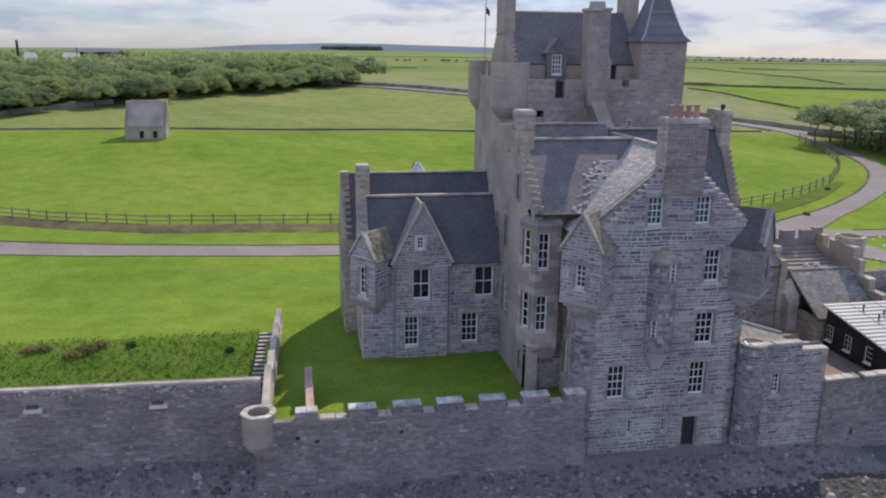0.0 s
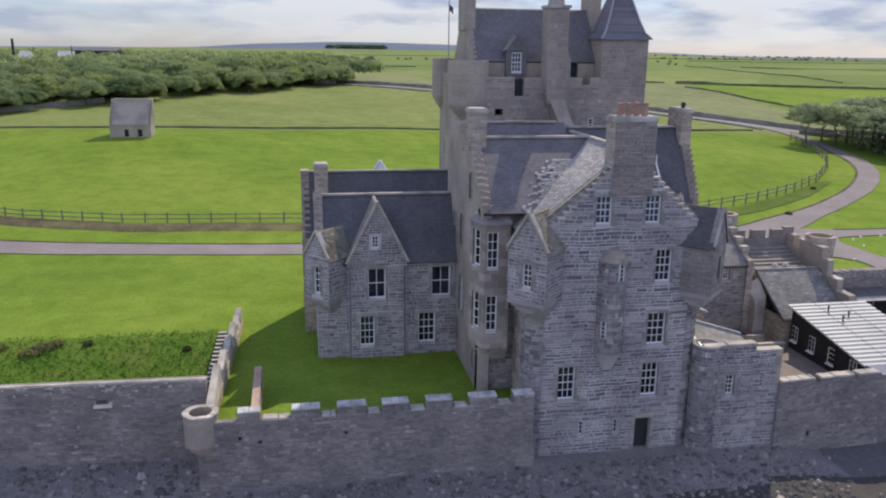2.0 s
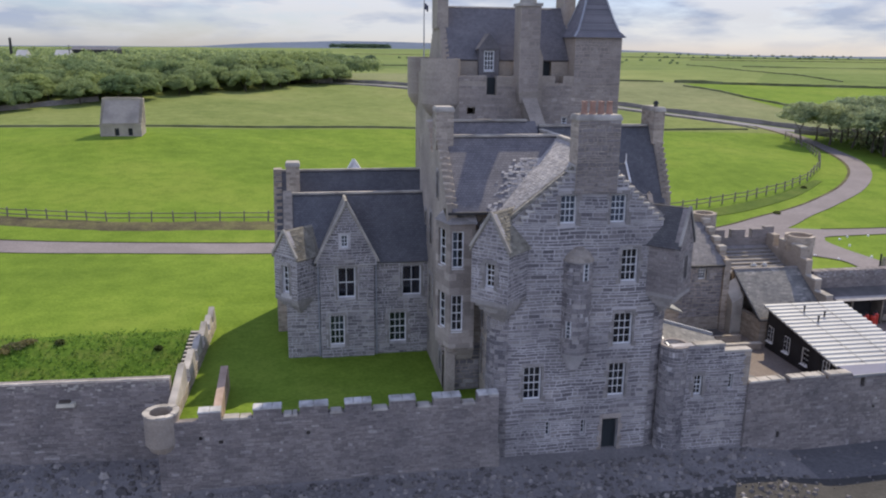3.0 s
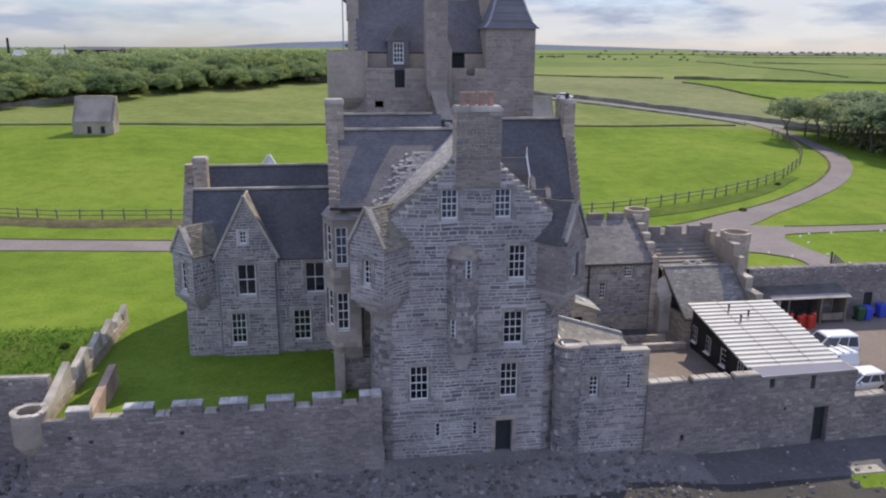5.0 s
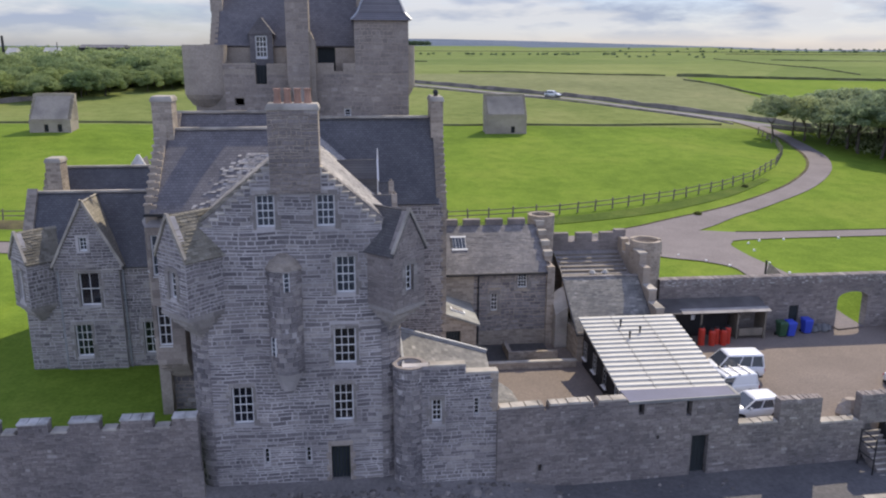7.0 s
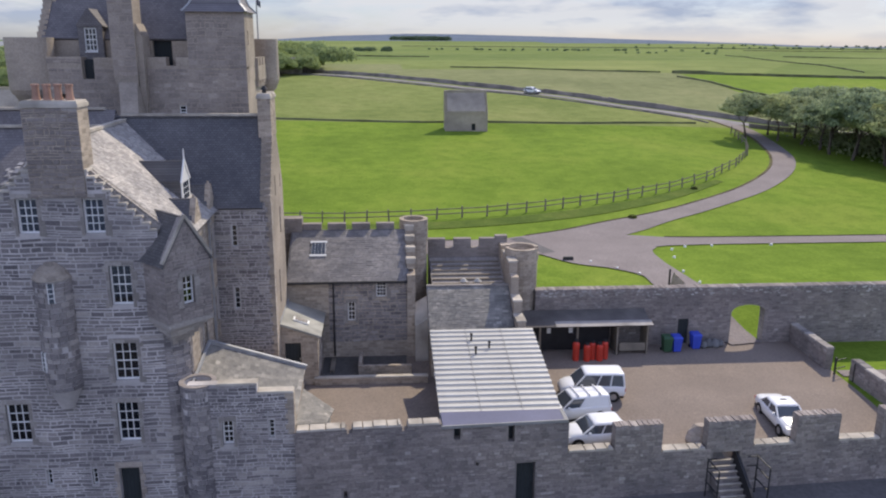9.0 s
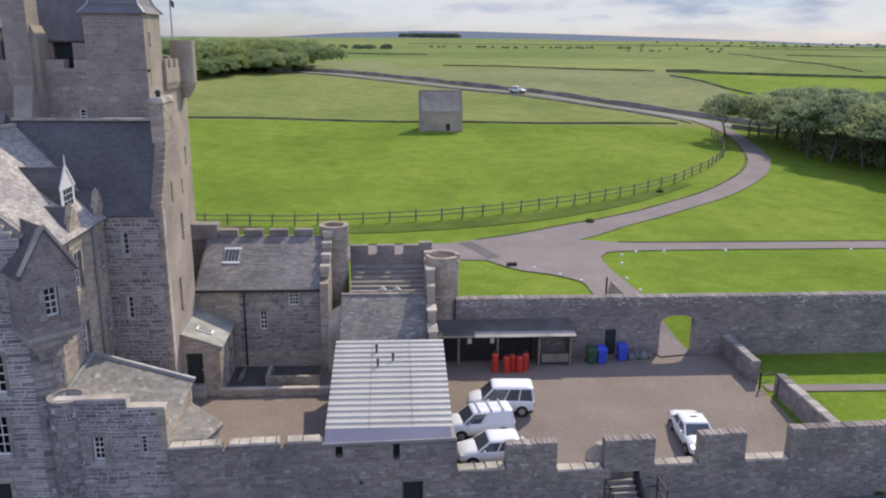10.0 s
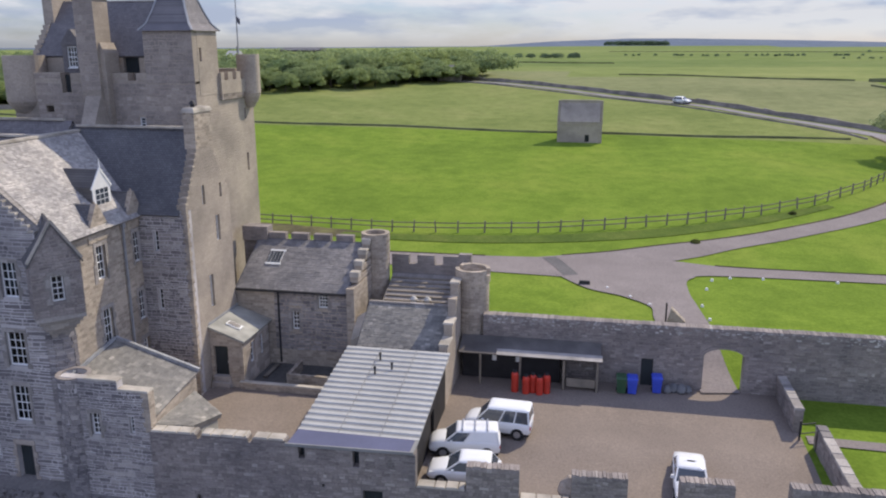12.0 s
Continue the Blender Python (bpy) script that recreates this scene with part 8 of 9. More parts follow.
VAN_CAB, HAT_CAB, SAL_CAB = (-1.98, 1.25, -1.88, 0.5, 1.03, 1.84), (-1.85, 1.02, -1.4, 0.2, 0.94, 1.52), (-1.5, 1.1, -0.85, 0.3, 0.94, 1.45)
CAR_SPOTS = (("van", "white people-carrier van with side windows, nose to the shed", van_d, VAN_CAB, 1.75, (-1.05, -0.15), (), False, (49.86, 49.35, yard_z(50, 49.3), 177)),
             ("van", "white panel van with roof bars, nose to the shed", van_d, (-1.95, 1.2, -1.84, 0.42, 1.0, 1.66), 1.68, (0.05,), ((-1.92, 0.05),), True, (48.25, 46.8, yard_z(48.5, 46.8), 188)),
             ("hatchback_car", "white compact hatchback parked beside the vans", hat_d, HAT_CAB, 1.7, (-1.1, -0.15), (), False, (48.7, 44.1, yard_z(48.7, 44.1), 184)),
             ("saloon_car", "white saloon car parked facing the sea wall", sal_d, SAL_CAB, 1.75, (-0.3,), (), False, (60.55, 45.35, yard_z(60, 45.3), 267)))
for nm, lb, dk, cb, wd, pil, pan, br_, (x, y, z, a) in CAR_SPOTS:
    c = car(nm, lb, dk, cb, wd, pil, pan, br_)
    c.matrix_basis = pose(x, y, z, 0, 0, a)

# gas cylinders, bins, sacks
def cylinder_at(x, y, h, r):
    ob = thing("gas_cylinder", (x, y, 2.73), "tall red gas cylinder standing under the lean-to", "gas cylinder", "gas cylinders")
    b = Geo()
    b.drum(0, 0, 0.0, h * 0.82, r, r, 18)
    b.drum(0, 0, h * 0.82, h * 0.92, r, r * 0.55, 18)
    part("body", b, M_RED, ob, m=pose(x, y, 2.73))
    v = Geo()
    v.drum(0, 0, h * 0.92, h, r * 0.3, r * 0.3, 10)
    v.ring(0, 0, h * 0.9, h * 1.02, r * 0.6, 0.03, 14)
    part("valve", v, M_IRON, ob, m=pose(x, y, 2.73))


for x, y, h in ((50.25, 54.85, 1.5), (51.0, 54.7, 1.3), (51.45, 54.95, 1.35), (51.9, 54.7, 1.3), (52.35, 55.0, 1.4)):
    cylinder_at(x, y, h, 0.24)


def wheelie_bin(x, y, mat, label):
    ob = thing("wheelie_bin", (x, y, 2.74), label, "bin", "bins by the wall")
    m = pose(x, y, 2.74)
    b = Geo()
    b.hull([(-0.26, -0.28, 0.08), (0.26, -0.28, 0.08), (0.26, 0.28, 0.08), (-0.26, 0.28, 0.08)], [(-0.33, -0.38, 1.1), (0.33, -0.38, 1.1), (0.33, 0.36, 1.1), (-0.33, 0.36, 1.1)])
    part("body", b, mat, ob, m=m)
    b = Geo()
    b.hull([(-0.36, -0.41, 1.1), (0.36, -0.41, 1.1), (0.36, 0.42, 1.1), (-0.36, 0.42, 1.1)], [(-0.3, -0.32, 1.2), (0.3, -0.32, 1.2), (0.3, 0.4, 1.22), (-0.3, 0.4, 1.22)])
    part("lid", b, mat, ob, m=m)
    for s in (-0.3, 0.3):
        w = Geo()
        w.drum(0, 0, -0.03, 0.03, 0.11, 0.11, 14)
        part("wheel", w, M_TYRE, ob, m=m @ Matrix.Translation((s, 0.3, 0.11)) @ pose(0, 0, 0, 0, 90, 0))


wheelie_bin(57.2, 55.95, M_GREEN, "dark green wheelie bin by the rubble wall")
wheelie_bin(57.9, 55.95, M_BLUE, "bright blue wheelie bin by the rubble wall")
wheelie_bin(59.5, 56.4, M_BLUE, "bright blue wheelie bin by the doorway")
for k, (x, y, s) in enumerate(((60.2, 56.5, 0.3), (60.62, 56.7, 0.34), (61.1, 56.6, 0.36), (61.55, 56.75, 0.28))):
    g = Geo()
    g.drum(x, y, 2.74, 2.74 + s * 0.6, s * 0.7, s, 12)
    g.drum(x, y, 2.74 + s * 0.6, 2.74 + s * 1.5, s, s * 0.65, 12)
    g.drum(x, y, 2.74 + s * 1.5, 2.74 + s * 1.8, s * 0.65, s * 0.2, 12)
    tagged(part("rubbish_sack", g, M_SACK, smooth=True), "full grey sack slumped by the yard wall", "sack", "sacks by the wall")
for k, (x0, x1, y0, y1, z1) in enumerate(((33.4, 34.3, 53.2, 53.9, 2.9), (37.3, 38.1, 54.0, 54.8, 2.9), (33.2, 33.5, 53.0, 55.2, 3.2))):
    bench = thing("garden_bench" if k == 2 else "patio_crate", ((x0 + x1) / 2, (y0 + y1) / 2, 2.36), "weathered timber bench on the patio" if k == 2 else "weathered timber crate on the patio", "bench" if k == 2 else "crate")
    for j in range(4):
        g = Geo()
        t0, t1 = y0 + (y1 - y0) * j / 4, y0 + (y1 - y0) * (j + 1) / 4 - 0.03
        g.box(x0, x1, t0, t1, z1 - 0.06, z1)
        part("slat", g, M_TIMBER, bench)
    for xx in (x0, x1 - 0.08):
        for yy in (y0, y1 - 0.1):
            g = Geo()
            g.box(xx, xx + 0.08, yy, yy + 0.08, 2.36, z1 - 0.06)
            part("leg", g, M_TIMBER, bench)
g = Geo()
rng_l = random.Random(19)
rings = [[(54.6 + r * 0.75 * math.cos(a) * rng_l.uniform(0.85, 1.15), 43.3 + r * 0.5 * math.sin(a) * rng_l.uniform(0.85, 1.15), z) for a in [2 * math.pi * k / 10 for k in range(10)]] for r, z in ((1.0, 2.25), (1.05, 2.7), (0.9, 3.2), (0.5, 3.55))]
for lo, hi in zip(rings, rings[1:]):
    g.hull(lo, hi)
tagged(part("stone_block", g, M_ASHLAR), "brown weathered boulder behind the sea wall", "stone")

# ---- fences ----
def fence(name, pts, step, label, height=1.32, rails=(0.55, 1.08)):
    ob = thing(name, (pts[0][0], pts[0][1], ground(*pts[0][:2])), label, "fence")
    dense, acc = [], 0.0
    for (xa, ya), (xb, yb) in zip(pts, pts[1:]):
        d = math.hypot(xb - xa, yb - ya)
        n = max(1, round(d / step))
        dense += [(xa + (xb - xa) * k / n, ya + (yb - ya) * k / n) for k in range(n)]
    dense.append(pts[-1])
    post = Geo()
    post.hull([(-0.075, -0.075, -0.3), (0.075, -0.075, -0.3), (0.075, 0.075, -0.3), (-0.075, 0.075, -0.3)], [(-0.07, -0.07, height), (0.07, -0.07, height), (0.06, 0.06, height + 0.05), (-0.06, 0.06, height + 0.05)])
    pm = post.mesh("post")
    pm.materials.append(M_TIMBER)
    rng2 = random.Random(5)
    for x, y in dense:
        part("post", pm, M_TIMBER, ob, m=pose(x, y, ground(x, y), rng2.uniform(-4, 4), rng2.uniform(-4, 4), rng2.uniform(0, 40)))
    for z in rails:
        g = Geo()
        for (xa, ya), (xb, yb) in zip(dense, dense[1:]):
            g.bar((xa, ya, ground(xa, ya) + z), (xb, yb, ground(xb, yb) + z), 0.05, 0.11)
        part("rail", g, M_TIMBER, ob)


fence("field_fence", ((-92, 120), (-60, 108), (-33.3, 98.2), (-29, 96.4), (-17.5, 93.8), (-7.5, 93.1), (3.6, 92.4), (18, 90.4), (32.6, 89.7), (40, 90.3), (48.8, 91.7), (56, 93.8), (65.2, 97.3), (74, 102.1), (81, 107.2), (88.9, 115.6), (94.6, 124.2), (98.4, 133), (100.4, 143.5)), 2.6,
      "weathered post-and-rail timber fence along the field")

# Nearly flat strip; the slope's shade is in its dark soil colour.
bank = Geo()
rng_b = random.Random(61)
b_pts = ((-92, 117.6), (-60, 105.6), (-33.3, 96.7), (-25.1, 94.0), (-15.2, 91.7), (-5.6, 91.2), (3.6, 90.4), (14, 89.2), (24, 88.3), (30, 88.0))
for k in range(150):
    t_ = k / 149 * 122 - 92
    yb = float(np.interp(t_, [p[0] for p in b_pts], [p[1] for p in b_pts])) + rng_b.uniform(-0.12, 0.12)
    hb = 0.75 * smooth((30 - t_) / 8) + rng_b.uniform(-0.06, 0.06)
    for dy, dz in ((-1.7, -0.1), (-1.2, 0.12 * hb), (-0.2, 0.28 * hb), (0.7, 0.42 * hb), (1.3, 0.3 * hb), (2.0, -0.15)):
        bank.v.append((t_, yb + dy, field(t_, yb + dy) + dz))
    if k:
        i_ = len(bank.v) - 12
        for q in range(5):
            bank.f.append((i_ + q, i_ + 6 + q, i_ + 7 + q, i_ + 1 + q))
setting("bank", bank, M_BANK, "low rough earth bank below the field fence", "bank", True)

# ---- field walls and hedges ----
def leafy(n, size, sampler, seed):
    """Many small leaf blades set by a sampler of points."""
    rng2 = np.random.default_rng(seed)
    c = sampler(rng2, n)
    out = rng2.normal(size=(n, 3))
    if isinstance(c, tuple):
        c, out = c[0], c[1] + 0.45 * out
    a = np.cross(out, rng2.normal(size=(n, 3)))
    a /= np.linalg.norm(a, axis=1, keepdims=True)
    b = np.cross(out, a)
    b /= np.linalg.norm(b, axis=1, keepdims=True)
    s = size * rng2.uniform(0.6, 1.3, size=(n, 1))
    quad = np.stack([c - a * s, c - b * s * 0.55, c + a * s, c + b * s * 0.55], 1)
    return quad.reshape(-1, 3)


def leaf_mesh(name, verts, mat):
    n = len(verts) // 4
    me = bpy.data.meshes.new(name)
    me.vertices.add(4 * n)
    me.vertices.foreach_set("co", verts.astype(np.float32).ravel())
    me.loops.add(4 * n)
    me.loops.foreach_set("vertex_index", np.arange(4 * n, dtype=np.int32))
    me.polygons.add(n)
    me.polygons.foreach_set("loop_start", np.arange(0, 4 * n, 4, dtype=np.int32))
    me.update(calc_edges=True)
    me.materials.append(mat)
    return me


def field_dyke(name, pts, h, w, label, mat=None):
    rng2 = random.Random(len(pts) * 7)
    g = Geo()
    for (xa, ya), (xb, yb) in zip(pts, pts[1:]):
        n = max(1, int(math.hypot(xb - xa, yb - ya) / 3.0))
        nrm = Vector((-(yb - ya), xb - xa, 0)).normalized() * w / 2
        prev = None
        for k in range(n + 1):
            x, y = xa + (xb - xa) * k / n, ya + (yb - ya) * k / n
            z = field(x, y)
            hh = h * rng2.uniform(0.8, 1.15)
            q = [(x + nrm.x, y + nrm.y, z - 0.4), (x - nrm.x, y - nrm.y, z - 0.4), (x - nrm.x * 0.6, y - nrm.y * 0.6, z + hh), (x + nrm.x * 0.6, y + nrm.y * 0.6, z + hh)]
            if prev:
                g.hull([prev[0], prev[1], q[1], q[0]], [prev[3], prev[2], q[2], q[3]])
            prev = q
    return setting(name, g, mat or M_SEAWALL, label, "wall")


field_dyke("wall_field", ((-140, 168), (-49, 149.2), (-10, 150), (24, 149.6), (44, 148.4), (75, 149.4), (97, 151.8)), 0.32, 0.4, "low dark dry-stone dyke across the field", M_DYKE)
field_dyke("wall_wood", ((-90, 158), (-60, 166.4), (-56.5, 168.6), (-50, 174), (-42.8, 181), (-39, 185)), 1.0, 0.6, "grey dry-stone dyke along the foot of the wood")
field_dyke("wall_road_north", ((-11, 266), (24, 237), (47.5, 218.5), (60, 207), (76, 194), (88, 180.5), (97, 171), (105.5, 162.5), (114, 155), (131, 148), (220, 118)), 0.95, 0.45, "dark dry-stone wall along the road")
field_dyke("wall_road_south", ((-17, 258), (20, 229.5), (43, 211), (55, 200.5), (70.5, 187.7), (82.3, 174.7), (91, 165.8), (98, 157.5), (100, 153)), 0.3, 0.4, "dark dry-stone wall along the road")
field_dyke("wall_road_east", ((107, 150.5), (114, 146.5), (129, 140), (220, 110)), 0.9, 0.5, "dark dry-stone wall along the road by the trees")
for pts, h_, w_ in ((((60, 271), (97, 261), (126, 255)), 0.45, 0.5), (((129, 253), (144, 248)), 1.0, 0.9), (((126, 240), (130, 224), (131, 212), (135, 194)), 0.5, 0.7), (((144, 248), (157, 246), (174, 241), (260, 222), (400, 196)), 0.7, 0.6),
                    (((236, 458), (205, 320), (196, 258)), 0.4, 0.5), (((252, 422), (420, 340)), 0.5, 0.5), (((-20, 400), (60, 388)), 0.5, 0.5), (((280, 300), (520, 268)), 0.5, 0.5), (((60, 880), (420, 810), (900, 690)), 0.6, 0.8), (((330, 640), (560, 560)), 0.6, 0.7)):
    field_dyke("wall_far", pts, h_, w_, "distant dark field boundary", M_DYKE)

# ---- dovecotes ----
def dovecote(x0, x1, y0, y1, z0, z1, z2, doors, label):
    ob = thing("dovecote", ((x0 + x1) / 2, (y0 + y1) / 2, z0), label, "dovecote", "field dovecotes")
    z0 -= 0.5
    holes = [(x, x + 0.7, z0 + 0.4, z0 + 1.65) for x in doors]
    part("wall", wall_geo(y0, "x", 0.6, [(x0, x1, z0, z1)], holes), M_TOWER, ob)
    g = Geo()
    for a, b in ((x0, x0 + 0.5), (x1 - 0.5, x1)):
        g.hull([(a, y0 + 0.6, z0), (b, y0 + 0.6, z0), (b, y1, z0), (a, y1, z0)], [(a, y0 + 0.6, z1 - 0.1), (b, y0 + 0.6, z1 - 0.1), (b, y1, z2), (a, y1, z2)])
        for k in range(5):
            yy = y0 + 0.6 + (y1 - y0 - 0.6) * k / 5
            g.box(a - 0.05, b + 0.05, yy, yy + (y1 - y0) / 5, z1 - 0.3, z1 + (z2 - z1) * (k + 1) / 5)
    g.box(x0 + 0.5, x1 - 0.5, y1 - 0.6, y1, z0, z2 + 0.1)
    g.box(x0 - 0.06, x1 + 0.06, y0 - 0.08, y0, z1 - 0.42, z1 - 0.28)
    g.box(x0, x1, y0 - 0.06, y0, z0, z0 + 0.5)
    part("side_wall", g, M_TOWER, ob)
    g = Geo()
    g.slab((x0 + 0.4, y0 - 0.1, z1), (x1 - 0.4, y0 - 0.1, z1), (x1 - 0.4, y1 - 0.3, z2), (x0 + 0.4, y1 - 0.3, z2), 0.15)
    part("roof", g, M_TOWER, ob, "grey stone slab lean-to roof")
    each("door", [(a, a + 0.7, y0 + 0.4, y0 + 0.46, z0 + 0.4, z0 + 1.65) for a in doors], M_DOOR, ob, "dark low door")


dovecote(-27.45, -21.0, 136.0, 139.7, 10.75, 12.7, 16.6, (-25.2, -23.1), "tall square grey stone dovecote with two low doors in the field")
dovecote(47.9, 55.3, 141.0, 144.1, 9.35, 12.6, 16.0, (52.5,), "tall square grey stone dovecote with one low door in the field")

# ---- trees ----
def make_tree(seed, height, spread, mat, leaves, size, flat, low, clumps, clump_size):
    """A wind-shaped broadleaf: tapered trunk, forking limbs, crown of leaf clumps."""
    rng2 = random.Random(seed)
    ob = thing("tree", (0, 0, 0), "leafy wind-shaped broadleaf tree with dark trunk", "tree", "woodland trees")
    wood, tips = Geo(), []

    def limb(a, d, length, r, depth):
        p, steps = Vector(a), 3
        for _ in range(steps):
            d2 = (d + Vector((rng2.uniform(-0.25, 0.25), rng2.uniform(-0.25, 0.25), rng2.uniform(-0.05, 0.2)))).normalized()
            q = p + d2 * length / steps
            n = 7 if depth == 0 else 5
            sx = d2.cross(Vector((0.3, 0.9, 0.1))).normalized()
            sy = d2.cross(sx)
            ra, rb = r, r * 0.82
            wood.hull([p + sx * ra * math.cos(2 * math.pi * k / n) - sy * ra * math.sin(2 * math.pi * k / n) for k in range(n)][::-1],
                      [q + sx * rb * math.cos(2 * math.pi * k / n) - sy * rb * math.sin(2 * math.pi * k / n) for k in range(n)][::-1])
            p, d, r = q, d2, rb
        if depth < 2:
            for _ in range(rng2.choice((3, 4)) if depth == 0 else 3):
                a_ = rng2.uniform(0, 2 * math.pi)
                out = Vector((math.cos(a_), math.sin(a_), rng2.uniform(0.25, 0.9)))
                limb(p, (d * 0.5 + out).normalized(), length * rng2.uniform(0.6, 0.85), r * 0.7, depth + 1)
        else:
            tips.append(p)

    limb((0, 0, -0.3), Vector((rng2.uniform(-0.15, 0.15), rng2.uniform(-0.1, 0.1), 1)).normalized(), height * 0.36, height * 0.03, 0)
    part("trunk", wood, M_BARK, ob)
    cl = [np.array(t) for t in tips]
    for _ in range(clumps):
        a_, u = rng2.uniform(0, 2 * math.pi), math.sqrt(rng2.random())
        zz = height * (low + (0.94 - low) * math.sqrt(max(0.0, 1 - u * u)) * rng2.uniform(0.6, 1.03))
        cl.append(np.array((spread * u * math.cos(a_), spread * u * math.sin(a_), zz)))
    cl = np.array(cl)
    rad = np.random.default_rng(seed).uniform(0.55, 1.2, len(cl)) * spread * clump_size

    def sampler(rg, n):
        i = rg.integers(0, len(cl), n)
        d = rg.normal(size=(n, 3))
        d /= np.linalg.norm(d, axis=1, keepdims=True)
        return cl[i] + d * (rad[i] * rg.uniform(0.6, 1.0, n) ** 0.5)[:, None] * np.array((1, 1, flat)), d
    part("crown", leaf_mesh("crown", leafy(leaves, size, sampler, seed), mat), mat, ob, "dense uneven leafy crown")
    return ob


left_trees = [make_tree(200 + k, 8.9, 6.1, M_LEAF, 22000, 0.24, 0.52, 0.27, 85, 0.31) for k in range(4)]
right_trees = [make_tree(300 + k, 10.3, 6.0, M_LEAF_R, 14000, 0.22, 0.42, 0.5, 75, 0.3) for k in range(4)]


def plant(templates, spots, seed):
    rng2 = random.Random(seed)
    used = set()
    for k, (x, y, s) in enumerate(spots):
        t = templates[k % len(templates)]
        m = pose(x, y, field(x, y), 0, 0, rng2.uniform(0, 360))
        if t not in used:
            used.add(t)
            t.matrix_basis = m
            t.scale = (s, s, s * rng2.uniform(0.92, 1.08))
        else:
            c = copy_thing(t, m)
            c.scale = (s, s, s * rng2.uniform(0.9, 1.1))


def wood_edge(x):
    return float(np.interp(x, (-160, -57, -41, -27, -12.7, 2, 14, 24), (150, 166, 178, 190, 207, 219, 231, 246)))


rng3 = random.Random(77)
spots = []
x_ = -120.0
while x_ < 20:
    base = wood_edge(x_)
    for row in range(7):
        spots.append((x_ + rng3.uniform(-2.2, 2.2), base + 2.5 + row * 6.0 + rng3.uniform(-2.2, 2.2), (0.6 + 0.035 * row) * rng3.uniform(0.82, 1.2)))
    x_ += 6.4
plant(left_trees, spots, 1)
spots = [(101.4, 139.6, 0.74), (107.2, 143.2, 0.74), (106.4, 138.0, 0.78), (109.4, 135.4, 0.84), (111.2, 141.0, 0.82), (110.4, 131.0, 0.88), (109.6, 126.6, 0.92), (110.6, 121.8, 0.94), (113.6, 117.8, 0.96), (115.5, 112.6, 0.96)]
for _ in range(2200):
    x, y = rng3.uniform(112, 190), rng3.uniform(98, 165)
    edge = float(np.interp(y, (96, 102, 112, 125, 140, 165), (126, 118, 115, 112, 109, 109)))
    road_y = float(np.interp(x, (102.2, 112, 130, 220), (160, 151, 144, 114)))
    if x > edge and y > 100 + max(0, x - 112) * 0.02 and y < road_y - 5.0 and all((x - a) ** 2 + (y - b) ** 2 > 14 for a, b, _ in spots):
        spots.append((x, y, rng3.uniform(0.84, 1.0)))
plant(right_trees, spots, 2)


# dim scrub under the wood by the bend
def under_sampler(rg, n):
    i = rg.integers(10, len(spots), n)
    p = np.array([(a, b) for a, b, _ in spots])[i] + rg.normal(0, 2.0, (n, 2))
    z = np.array([field(a, b) for a, b in p])
    return np.column_stack([p, z + rg.uniform(0.0, 1.0, n) ** 1.4 * 2.3])


tagged(new("undergrowth", leaf_mesh("undergrowth", leafy(26000, 0.3, under_sampler, 19), M_LEAF_R)), "dense dim undergrowth beneath the wood", "undergrowth", kind="stuff")
# far woods and copses, joined
vs, copse = [], []
for cx, cy, n, sx, sy, h in ((-60, 262, 200, 90, 30, 7.4), (30, 420, 16, 22, 8, 4), (160, 525, 40, 90, 8, 2.4), (225, 460, 9, 50, 8, 1.8), (120, 1500, 60, 60, 20, 13), (420, 700, 30, 150, 6, 3), (-190, 330, 120, 80, 60, 6), (640, 1000, 30, 300, 10, 4), (22, 250, 6, 4, 4, 7), (-80, 330, 230, 90, 30, 6.6)):
    rg = np.random.default_rng(int(cx + cy))
    for _ in range(n):
        x, y = rg.normal(cx, sx * 0.5), rg.normal(cy, sy * 0.5)
        if cx == -60:
            x = rg.uniform(-150, 16)
            y = wood_edge(x) + rg.uniform(42, 80)
        if cx == -80:
            y = rg.uniform(265, 400)
            x = rg.uniform(-190, 12 - (y - 240) * 0.14)
            if abs(x + 70) < 14 and y < 300:
                continue
        z = field(x, y)
        ctr, hh = np.array((x, y, z + h * 0.55)), h * rg.uniform(0.8, 1.1)
        def smp(r_, m_, ctr=ctr, hh=hh):
            d = r_.normal(size=(m_, 3))
            d /= np.linalg.norm(d, axis=1, keepdims=True)
            d[:, 2] = np.abs(d[:, 2]) * 0.95 - 0.25 * (r_.random(m_) < 0.4)
            bump = 1 + 0.22 * np.sin(d[:, 0] * 7 + x) * np.cos(d[:, 1] * 6 + y)
            return ctr + d * np.array((hh * 0.5, hh * 0.5, hh * 0.46)) * bump[:, None], d
        (copse if cy > 400 else vs).append(leafy(420, h * 0.06, smp, int(rg.integers(1e6))))
tagged(new("far_woods", leaf_mesh("far_woods", np.concatenate(vs), M_LEAF)), "distant dark green woods and copses", "woods", kind="stuff")

tagged(new("far_copses", leaf_mesh("far_copses", np.concatenate(copse), M_FARLEAF)), "dark copses and shrubs near the skyline, haze in their colour", "woods", kind="stuff")

# rough grass on the bank, hedge tufts along the fence
def tuft_sampler(rg, n):
    x, y = rg.uniform(-40, -3.2, n), rg.uniform(48.5, 58.4, n)
    z = np.array([ground(a, b) for a, b in zip(x, y)])
    return np.stack([x, y, z + rg.uniform(0.0, 0.22, n)], 1)


